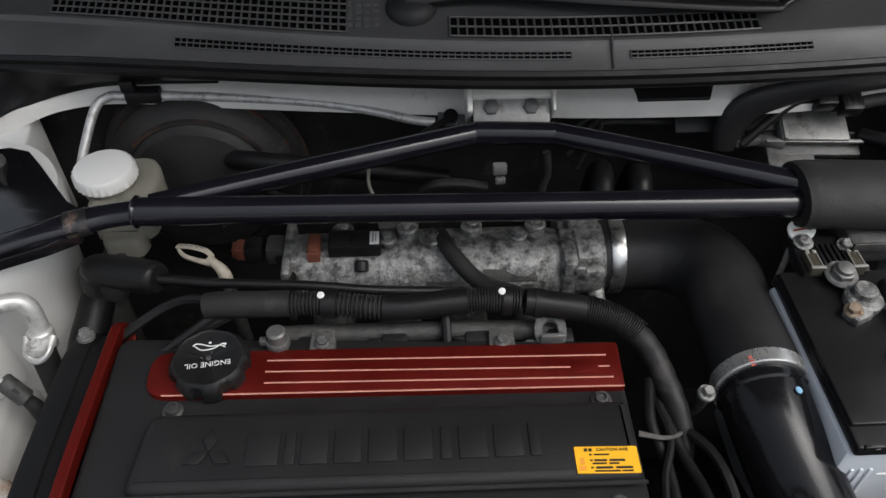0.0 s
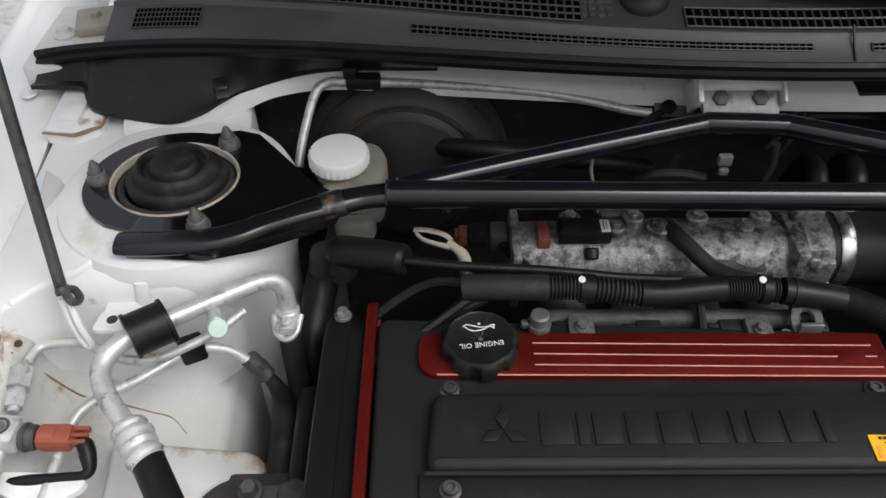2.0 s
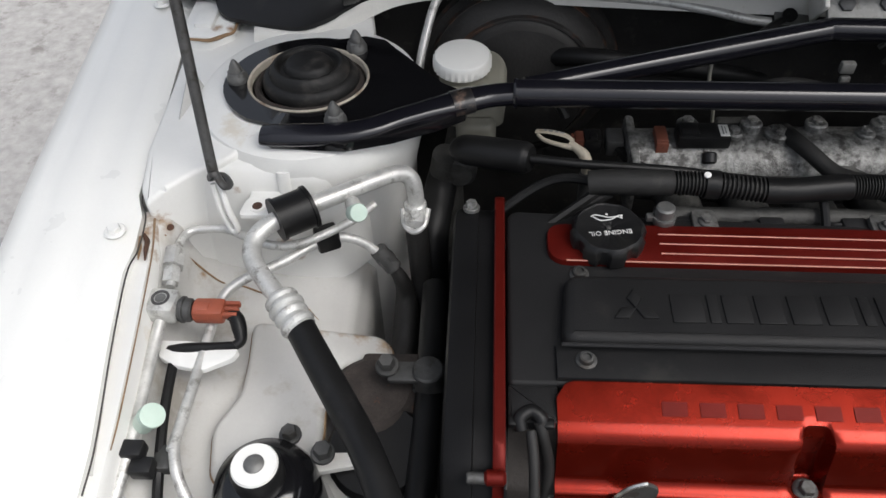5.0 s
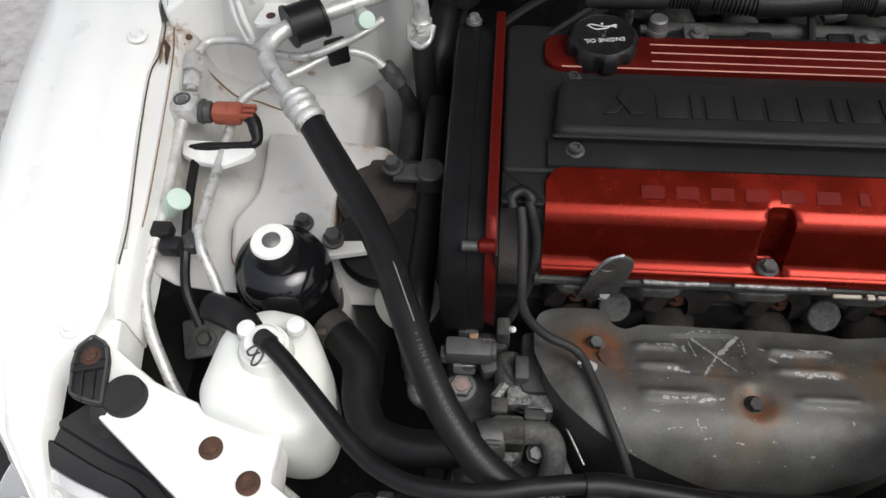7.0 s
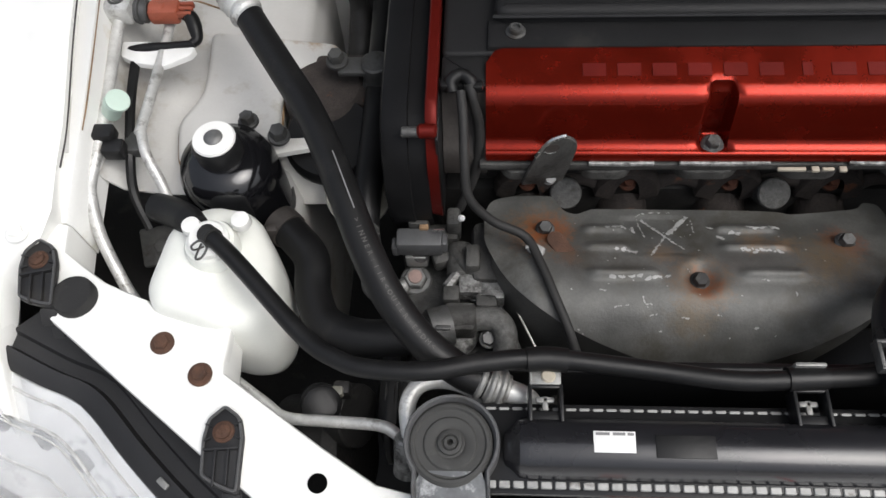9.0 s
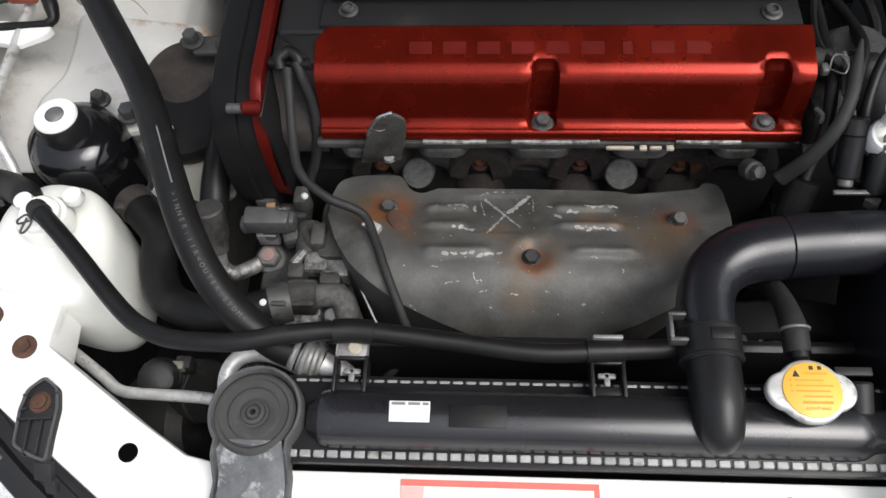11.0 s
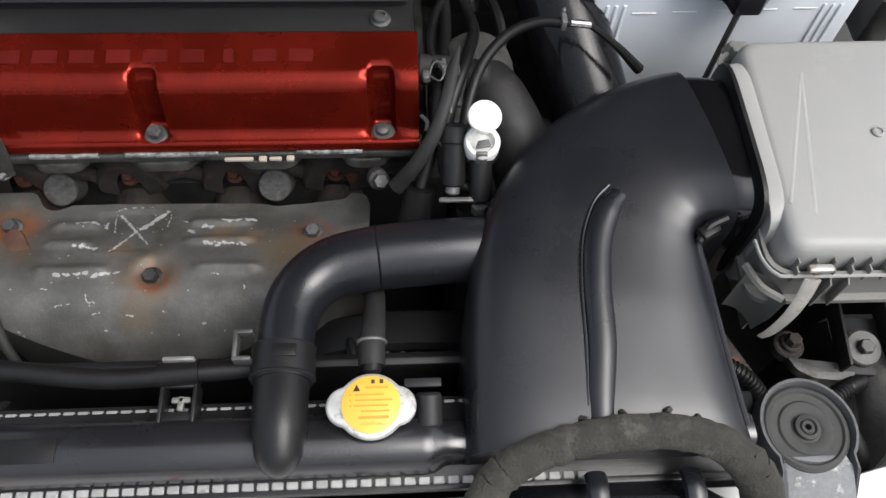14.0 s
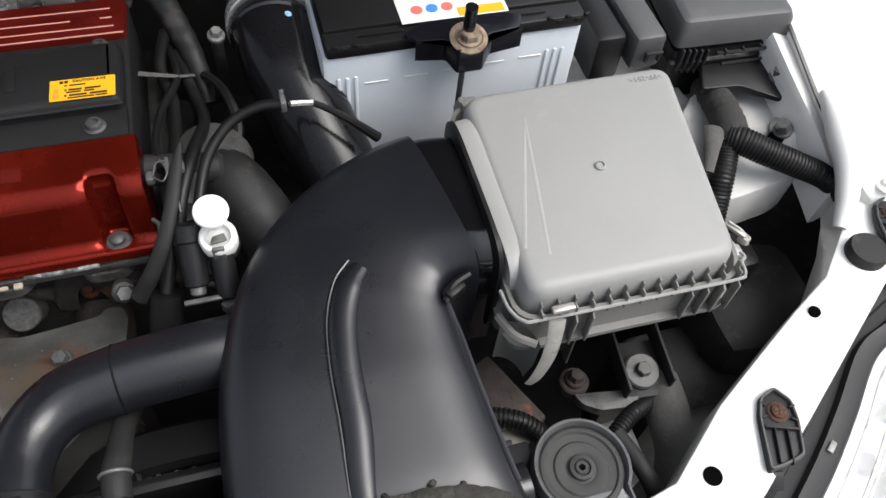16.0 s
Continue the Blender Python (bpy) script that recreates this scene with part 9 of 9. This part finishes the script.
part("cap", joined(lathe([(0.015, 0), (0.016, 0.003), (0.016, 0.008), (0.0135, 0.0105), (0, 0.011)], (-0.428, 0.092, 0.841), n=32), lathe([(0.007, 0), (0.008, 0.002), (0.007, 0.008), (0, 0.010)], (-0.443, 0.103, 0.843), n=18), lathe([(0.007, 0), (0.008, 0.002), (0.007, 0.008), (0, 0.010)], (-0.405, 0.108, 0.843), n=18)), white_plastic, bottle, "white cap with lobes")
low = thing("condenser_pipe", (-0.36, -0.01, 0.74), "dull aluminium pipe across the dark front corner", "pipe")
part("pipe", tube([(-0.425, 0.015, 0.752), (-0.395, -0.005, 0.752), (-0.375, -0.018, 0.755), (-0.34, -0.022, 0.76), (-0.300, -0.026, 0.766), (-0.285, -0.032, 0.766), (-0.272, -0.045, 0.762), (-0.262, -0.062, 0.755)], 0.0048, n=12), pipe_metal, low)
part("loop", tube([(-0.270, -0.045, 0.80), (-0.272, -0.022, 0.808), (-0.262, -0.008, 0.812), (-0.240, -0.006, 0.812), (-0.215, -0.016, 0.806), (-0.205, -0.028, 0.795)], 0.0062, n=12), pipe_metal, low)
part("fitting", joined(cyl((-0.270, -0.044, 0.802), (-0.273, -0.064, 0.775), 0.0105), hexagon((-0.2705, -0.047, 0.798), (-0.1, -0.5, -0.8), 0.012, 0.012)), alloy, low)
part("hose", tube([(-0.262, -0.062, 0.757), (-0.262, -0.075, 0.745), (-0.262, -0.08, 0.70)], 0.010, n=12), rubber, low)

# ---- engine mount and front accessories ----
em = thing("engine_mount", (-0.345, 0.25, 0.70), "brown rusted engine mount with bolts and bracket", "engine mount")
part("shell", joined(cyl((-0.366, 0.278, 0.72), (-0.366, 0.278, 0.806), 0.040, bev=0.008, n=32), box((-0.350, 0.305, 0.79), (0.06, 0.03, 0.03), 0.006)), manifold_iron, em, "brown rusty steel shell")
part("rubber_ring", lathe([(0.040, 0), (0.043, 0.006), (0.043, 0.014), (0.039, 0.02)], (-0.358, 0.232, 0.778), (0, -0.2, 1), 32), rubber, em)
part("washer", lathe([(0.018, 0), (0.030, 0.001), (0.030, 0.005), (0.018, 0.006)], (-0.332, 0.185, 0.765), (0, -0.3, 1), 30), tank_cream, em)
bolt(em, (-0.352, 0.289, 0.828), (0, -0.1, 1), 0.0070, steel_dark, 0.010, 1.45)
part("strap", joined(box((-0.330, 0.286, 0.823), (0.042, 0.020, 0.006), 0.002), cyl((-0.317, 0.286, 0.80), (-0.317, 0.286, 0.83), 0.0135)), steel_dark, em)
bolt(em, (-0.330, 0.183, 0.770), (0, -0.3, 1), 0.008, manifold_iron, 0.010, 1.4)
part("stay", tube([(-0.3185, 0.40, 0.80), (-0.3175, 0.33, 0.800), (-0.3175, 0.25, 0.798), (-0.320, 0.17, 0.79), (-0.322, 0.13, 0.77)], 0.0125, n=14), rubber, em, "dusty black vertical hose")
part("clamp_ring", lathe([(0.0135, -0.006), (0.0150, -0.005), (0.0150, 0.005), (0.0135, 0.006)], (-0.3175, 0.285, 0.799), (0, 1, 0), 24), steel_dark, em)
part("fitting", joined(cyl((-0.318, 0.128, 0.80), (-0.318, 0.118, 0.77), 0.013), cyl((-0.318, 0.118, 0.77), (-0.319, 0.112, 0.755), 0.010)), alloy_dark, em)
part("elbow_pipe", tube([(-0.319, 0.112, 0.756), (-0.319, 0.104, 0.740), (-0.310, 0.101, 0.731), (-0.297, 0.108, 0.728), (-0.285, 0.118, 0.726)], 0.0070, n=14), alloy, em)

pump = thing("steering_pump", (-0.25, 0.09, 0.60), "greasy alloy pump housing with banjo bolt and outlets", "pump")
part("housing", joined(box((-0.255, 0.115, 0.680), (0.070, 0.070, 0.09), 0.012), box((-0.225, 0.085, 0.705), (0.04, 0.05, 0.05), 0.008), cyl((-0.262, 0.075, 0.66), (-0.262, 0.030, 0.66), 0.034, bev=0.006)), alloy_dark, pump)
part("banjo", joined(cyl((-0.280, 0.121, 0.718), (-0.280, 0.119, 0.728), 0.0145), hexagon((-0.280, 0.119, 0.728), (0, -0.2, 1), 0.0105, 0.009)), zinc, pump)
part("banjo_face", lathe([(0.0065, 0), (0.006, 0.0012), (0, 0.0015)], (-0.280, 0.1172, 0.737), (0, -0.2, 1), 18), worn_pink, pump, "rust-pink worn bolt face")
part("port", joined(box((-0.238, 0.067, 0.755), (0.026, 0.026, 0.022), 0.004), cyl((-0.250, 0.066, 0.758), (-0.225, 0.068, 0.757), 0.0125)), alloy_dark, pump)
part("outlet", tube([(-0.228, 0.068, 0.756), (-0.210, 0.069, 0.755), (-0.202, 0.062, 0.752), (-0.200, 0.050, 0.745), (-0.205, 0.035, 0.73)], [0.0100, 0.0105, 0.0105, 0.0100, 0.009], n=16), plug_grey, pump)
part("clamp", joined(tube([(-0.262, 0.0545, 0.765), (-0.246, 0.060, 0.763)], 0.0170, n=18, per=2), box((-0.250, 0.049, 0.782), (0.012, 0.004, 0.003), 0.0008)), steel_dark, pump)
part("clamp_mark", lathe([(0.003, 0), (0.002, 0.001), (0, 0.001)], (-0.263, 0.050, 0.7815), (0, -0.2, 1), 10), white_ink, pump)
for x, y, z in ((-0.214, 0.058, 0.738), (-0.236, 0.135, 0.742), (-0.225, 0.098, 0.745)):
    bolt(pump, (x, y, z), (0, -0.3, 1), 0.0065, zinc, 0.008, 1.3)
for c, d, r in (((-0.258, 0.146, 0.757), (0.034, 0.016, 0.022), 0.003), ((-0.275, 0.150, 0.775), (0.018, 0.014, 0.02), 0.003), ((-0.245, 0.152, 0.770), (0.012, 0.018, 0.03), 0.003), ((-0.228, 0.120, 0.765), (0.012, 0.022, 0.016), 0.002), ((-0.246, 0.090, 0.752), (0.014, 0.014, 0.02), 0.002), ((-0.216, 0.085, 0.752), (0.018, 0.012, 0.014), 0.002), ((-0.215, 0.13, 0.74), (0.03, 0.06, 0.05), 0.008), ((-0.222, 0.055, 0.70), (0.05, 0.05, 0.03), 0.005)):
    part("bracket_lug", box(c, d, r), alloy_dark, pump)
part("square_cap", box((-0.2780, 0.1360, 0.7480), (0.020, 0.022, 0.018), 0.0025), bolt_zinc, pump, "pale square cap with a dark bore")
part("cap_bore", cyl((-0.2740, 0.1290, 0.7570), (-0.2740, 0.1280, 0.7580), 0.0075), grime, pump)
part("sensor_block", joined(box((-0.2740, 0.1340, 0.7700), (0.040, 0.018, 0.020), 0.003), box((-0.2950, 0.1320, 0.7650), (0.007, 0.012, 0.014), 0.002), box((-0.2570, 0.1340, 0.7680), (0.014, 0.012, 0.016), 0.002)), mount_grey, pump, "grimy grey sensor block")
part("cast_block", box((-0.2300, 0.1000, 0.7520), (0.020, 0.018, 0.016), 0.002), alloy, pump, "pale cast block")
part("cast_block", box((-0.2120, 0.0950, 0.7500), (0.022, 0.018, 0.018), 0.002), alloy, pump, "pale cast block")
part("cast_block", box((-0.1970, 0.0980, 0.7450), (0.008, 0.010, 0.012), 0.001), alloy, pump, "pale cast block")
part("cast_block", box((-0.2550, 0.1310, 0.7500), (0.020, 0.020, 0.016), 0.003, (0, 0, 20)), alloy_dark, pump)
part("cast_block", box((-0.2730, 0.0690, 0.7350), (0.030, 0.016, 0.014), 0.003, (0, 0, -15)), alloy_dark, pump)
part("cast_pipe", tube([(-0.2430, 0.1310, 0.7600), (-0.2380, 0.1200, 0.7600), (-0.2310, 0.1130, 0.7580), (-0.2160, 0.1080, 0.7550)], 0.005, n=10), alloy_dark, pump)
part("cast_dome", joined(lathe([(0.020, 0), (0.020, 0.008), (0.015, 0.014), (0.006, 0.017), (0, 0.017)], (-0.2430, 0.0670, 0.7250), (0, -0.3, 1), 24), tube([(-0.2390, 0.1140, 0.7560), (-0.2500, 0.0970, 0.7560)], 0.005, n=8)), alloy, pump)
part("edge_strip", tube([(-0.2070, 0.1080, 0.7620), (-0.1910, 0.0790, 0.7520), (-0.1750, 0.0490, 0.7420)], 0.0011, n=6), clip_steel, pump, "bright edge of a thin plate")
part("wire", tube([(-0.2060, 0.0790, 0.7550), (-0.2000, 0.0710, 0.7500), (-0.2030, 0.0570, 0.7400), (-0.2060, 0.0510, 0.7350)], 0.0022, n=8), zinc, pump)
part("white_tip", lathe([(0.003, 0), (0.0025, 0.003), (0, 0.004)], (-0.2380, 0.1430, 0.7950), (0.5, -0.4, 0.6), 12), white_ink, pump, "bright white pin head")
part("boss", cyl((-0.240, 0.140, 0.755), (-0.240, 0.110, 0.75), 0.011), alloy_dark, pump)
part("red_tag", box((-0.270, 0.142, 0.7815), (0.008, 0.005, 0.004), 0.001), rust_stain, pump)
part("bright_pin", tube([(-0.262, 0.137, 0.785), (-0.252, 0.137, 0.785)], 0.0015, n=6, per=1), bright_steel, pump)
part("plate", prism([(-0.212, 0.098), (-0.205, 0.098), (-0.178, 0.030), (-0.182, 0.026), (-0.196, 0.052)], 0.66, lambda x, y: 0.735, 0.001), steel_dark, pump, "thin steel edge plate")
pul = thing("belt_pulleys", (-0.30, 0.03, 0.55), "dark ribbed accessory pulleys and belt", "pulley")
part("pulley", lathe([(0.045, 0), (0.050, 0.002), (0.050, 0.006), (0.046, 0.008), (0.050, 0.010), (0.046, 0.012), (0.050, 0.014), (0.046, 0.016), (0.050, 0.020), (0.045, 0.022), (0.02, 0.018)], (-0.305, 0.02, 0.66), (1, 0, 0.0), 40), steel_dark, pul)
part("belt", box((-0.300, 0.030, 0.66), (0.022, 0.090, 0.10), 0.02), rubber, pul)
part("compressor", joined(cyl((-0.40, -0.02, 0.64), (-0.33, -0.02, 0.66), 0.055, bev=0.01, n=32), cyl((-0.345, 0.005, 0.69), (-0.325, 0.0, 0.70), 0.028), box((-0.335, 0.012, 0.735), (0.014, 0.012, 0.018), 0.003)), grime, pul, "greasy compressor body")
part("pale_nut", box((-0.338, 0.008, 0.742), (0.010, 0.008, 0.010), 0.002), tank_cream, pul)
part("corrugated", tube([(-0.345, -0.01, 0.76), (-0.352, 0.00, 0.74), (-0.352, 0.01, 0.70), (-0.345, 0.01, 0.65)], 0.014, n=14, rings=10, depth=0.004), rubber, pul)

# ---- lambda sensor lead over the shield ----
lead = thing("sensor_lead", (-0.19, 0.13, 0.78), "grey sleeved sensor lead clipped to the heat shield", "cable")
part("grommet", joined(tube([(-0.2425, 0.1960, 0.893), (-0.2435, 0.2020, 0.898), (-0.236, 0.2070, 0.900), (-0.2290, 0.2030, 0.898), (-0.2280, 0.1970, 0.893)], 0.0050, n=12), box((-0.2475, 0.200, 0.896), (0.009, 0.008, 0.007), 0.002), box((-0.2240, 0.199, 0.896), (0.010, 0.008, 0.006), 0.002)), rubber, lead)
part("lead", tube([(-0.2360, 0.1930, 0.8970), (-0.2340, 0.1750, 0.8880), (-0.2330, 0.1500, 0.8660), (-0.2300, 0.1340, 0.8420), (-0.2120, 0.1270, 0.8180), (-0.1850, 0.1210, 0.8030), (-0.1730, 0.0980, 0.8010), (-0.1620, 0.0690, 0.7980), (-0.1500, 0.0410, 0.7860), (-0.1440, 0.0220, 0.7620), (-0.165, 0.000, 0.740)], 0.0038, n=12), rubber_dusty, lead)
part("lead", tube([(-0.2300, 0.1995, 0.898), (-0.2265, 0.1915, 0.887), (-0.2225, 0.1860, 0.866), (-0.2225, 0.1800, 0.846), (-0.2270, 0.1720, 0.815), (-0.2400, 0.1620, 0.780)], 0.0042, n=12), rubber_dusty, lead)
part("clip", joined(box((-0.176, 0.112, 0.797), (0.014, 0.008, 0.008), 0.002, (0, 0, -30)), box((-0.182, 0.112, 0.801), (0.006, 0.003, 0.003), 0.0008)), chalk, lead, "pale metal clip")

# ---- fuse box and loom on the far wing ----

fuse = thing("fuse_box", (0.67, 0.34, 0.80), "black plastic fuse box with a grey-black lid", "fuse box")
FB = [(0.619, 0.271), (0.731, 0.266), (0.745, 0.42), (0.635, 0.42)]


def fuse_ring(z, g, r=0.006):
    return [(x, y, z) for x, y in rounded([(FB[0][0] - g, FB[0][1] - g), (FB[1][0] + g, FB[1][1] - g), (FB[2][0] + g, FB[2][1] + g), (FB[3][0] - g, FB[3][1] + g)], r, 4)]


part("lid", loft([fuse_ring(z, g, r) for z, g, r in ((0.866, 0.002, 0.008), (0.884, 0.0, 0.008), (0.890, -0.003, 0.007), (0.892, -0.008, 0.006))]), lid_grey, fuse, "dull grey-black lid")
part("base", loft([fuse_ring(z, g) for z, g in ((0.79, -0.012), (0.838, -0.004), (0.842, 0.003), (0.848, 0.003), (0.850, 0.0), (0.860, 0.0))]), plastic_black, fuse)
for k in range(5):
    part("latch_bar", box((0.626 + 0.0065 * k, 0.268, 0.852 - 0.001 * k), (0.0025, 0.006, 0.026), 0.0008), plastic_dull, fuse)
part("edge_rail", joined(tube([(0.660, 0.264, 0.858), (0.700, 0.262, 0.858), (0.733, 0.260, 0.860)], 0.0018, n=6), *[box((0.668 + 0.018 * k, 0.2635, 0.8585), (0.0022, 0.004, 0.006), 0.0005) for k in range(4)]), plastic_dull, fuse)
part("edge_rail", tube([(0.668, 0.262, 0.846), (0.705, 0.260, 0.847), (0.738, 0.259, 0.849)], 0.0016, n=6), plastic_dull, fuse)
part("relay", box((0.5890, 0.316, 0.868), (0.030, 0.100, 0.036), 0.005), lid_grey, fuse, "slim grey relay block")
part("relay_side", box((0.5560, 0.325, 0.858), (0.030, 0.10, 0.050), 0.006), plastic_black, fuse)
part("relay_foot", joined(box((0.585, 0.262, 0.868), (0.003, 0.004, 0.010), 0.0008), box((0.597, 0.262, 0.868), (0.003, 0.004, 0.010), 0.0008), box((0.591, 0.261, 0.873), (0.016, 0.004, 0.003), 0.0008)), plastic_dull, fuse)
part("bracket", prism(rounded([(0.636, 0.236), (0.650, 0.266), (0.728, 0.262), (0.728, 0.230), (0.706, 0.211), (0.674, 0.233)], 0.005), 0.838, lambda x, y: 0.845 - 0.1 * max(0, 0.235 - y), 0.0015), plastic_black, fuse)
bolt(fuse, (0.714, 0.235, 0.8465), (-0.35, -0.1, 1), 0.0062, zinc, 0.010, 1.5)
part("wing_plate", prism(rounded([(0.640, 0.250), (0.700, 0.286), (0.760, 0.284), (0.748, 0.208), (0.731, 0.172), (0.708, 0.153), (0.690, 0.146), (0.650, 0.140), (0.612, 0.142), (0.590, 0.200)], 0.01), 0.76, lambda x, y: 0.826 - 0.25 * max(0, 0.66 - x) - 0.9 * max(0.0, 0.158 - y), 0.003), wing_dust_shade, car, "dusty white wing panel with rusty seams")
for x, y in ((0.732, 0.243), (0.713, 0.188)):
    part("pressed_boss", lathe([(0.021, 0), (0.018, 0.003), (0.014, 0.007), (0.010, 0.0085), (0, 0.0085)], (x, y, 0.8225), (0, 0, 1), 30), wing_dust_shade, car)
part("wing_lip", tube([(0.724, 0.192, 0.866), (0.720, 0.172, 0.866), (0.718, 0.150, 0.860), (0.715, 0.124, 0.850), (0.706, 0.100, 0.838), (0.694, 0.080, 0.824)], [0.003, 0.0085, 0.0115, 0.0115, 0.0095, 0.006], n=16), white_paint, car, "rounded white lip of the wing")
part("plate_hole", cyl((0.7465, 0.218, 0.820), (0.7465, 0.218, 0.8268), 0.0048, bev=0.0003), void_black, car, "dark round hole")
# Flat black patch paints the shade of a recess that isn't pressed in.
part("plate_black_patch", prism(rounded([(0.678, 0.182), (0.700, 0.196), (0.708, 0.186), (0.688, 0.172)], 0.004), 0.82, 0.8268, 0.0003), void_black, car, "black patch painted as a pressed opening")
bolt(car, (0.698, 0.186, 0.830), (-0.5, -0.1, 0.9), 0.0062, zinc, 0.012, 1.4)
part("rust_seam", tube([(0.748, 0.205, 0.8250), (0.733, 0.172, 0.8250), (0.708, 0.153, 0.8215)], 0.0010, n=6), rust_stain, car)
fl = thing("wing_loom", (0.64, 0.2, 0.78), "taped loom branching into corrugated black conduit", "wiring")
part("taped_trunk", tube([(0.662, 0.262, 0.815), (0.658, 0.246, 0.825), (0.653, 0.226, 0.832), (0.648, 0.206, 0.836), (0.642, 0.186, 0.838), (0.639, 0.172, 0.836)], [0.0135, 0.0140, 0.0140, 0.0145, 0.0155, 0.011], n=18, rings=10, depth=0.0007), cloth_dark, fl, "grey taped trunk")
part("conduit", tube([(0.637, 0.182, 0.838), (0.647, 0.173, 0.840), (0.662, 0.160, 0.838), (0.685, 0.144, 0.834), (0.712, 0.131, 0.824), (0.740, 0.122, 0.80)], [0.0125, 0.0115, 0.0105, 0.0100], n=16, rings=44, depth=0.0008), rubber, fl)
part("conduit", tube([(0.636, 0.182, 0.836), (0.632, 0.170, 0.826), (0.624, 0.154, 0.815), (0.614, 0.132, 0.79)], 0.0115, n=16, rings=22, depth=0.0007), rubber, fl)
part("wrap", tube([(0.626, 0.190, 0.842), (0.612, 0.168, 0.845), (0.602, 0.150, 0.838)], [0.010, 0.006, 0.004], n=10, flat=0.5), cloth_tape, fl, "loose grey wrap")
part("steel_tab", joined(box((0.596, 0.100, 0.815), (0.012, 0.03, 0.006), 0.002, (0, 30, 20)), box((0.606, 0.090, 0.805), (0.02, 0.012, 0.005), 0.001, (0, 20, 0))), pipe_metal, fl)
part("rail_hole", cyl((0.6325, 0.0150, 0.8160), (0.6325, 0.0150, 0.8214), 0.0048, bev=0.0002), void_black, car, "small round hole in the rail")
# Dark blocks added where the front corner is only deep shade.
dark = thing("corner_dark_fill", (0.66, 0.08, 0.55), "dark blocks added to fill the unlit front corner", "liner")
part("liner", box((0.665, 0.085, 0.62), (0.12, 0.12, 0.22), 0.03), grime, dark)
part("fill_block", box((0.60, 0.05, 0.58), (0.14, 0.10, 0.20), 0.03), grime, dark)
part("plug", box((0.63, 0.11, 0.75), (0.05, 0.04, 0.04), 0.008), plastic_black, dark)
fr = thing("front_corner_loom", (0.43, 0.0, 0.72), "corrugated conduits and taped cables beside the radiator", "wiring")
part("conduit", tube([(0.355, 0.005, 0.785), (0.372, 0.004, 0.790), (0.392, -0.005, 0.788), (0.408, -0.020, 0.775), (0.415, -0.04, 0.75)], 0.0072, n=14, rings=30, depth=0.0011), rubber, fr)
part("conduit", tube([(0.43, -0.042, 0.765), (0.455, -0.028, 0.768), (0.48, -0.012, 0.765), (0.505, 0.0, 0.75)], 0.0066, n=14, rings=26, depth=0.0010), rubber, fr)
part("cable", tube([(0.46, -0.025, 0.775), (0.47, -0.06, 0.775), (0.478, -0.085, 0.755)], 0.007, n=10), rubber_dusty, fr)
part("taped_cable", tube([(0.525, 0.02, 0.745), (0.520, -0.01, 0.745), (0.515, -0.04, 0.735), (0.50, -0.07, 0.72)], [0.016, 0.018, 0.015, 0.014], n=12), cloth_tape, fr)
part("tag", joined(box((0.372, -0.015, 0.778), (0.045, 0.018, 0.003), 0.001, (0, 8, 20)), box((0.376, -0.028, 0.775), (0.040, 0.004, 0.003), 0.001)), tank_cream, fr, "pale paper tag")
part("frame_end", box((0.475, -0.02, 0.68), (0.05, 0.05, 0.08), 0.008), ledge_paint, car)
part("rusty_stay", box((0.385, 0.03, 0.745), (0.05, 0.07, 0.01), 0.003, (0, 0, 25)), manifold_iron, fr, "rusty stay")
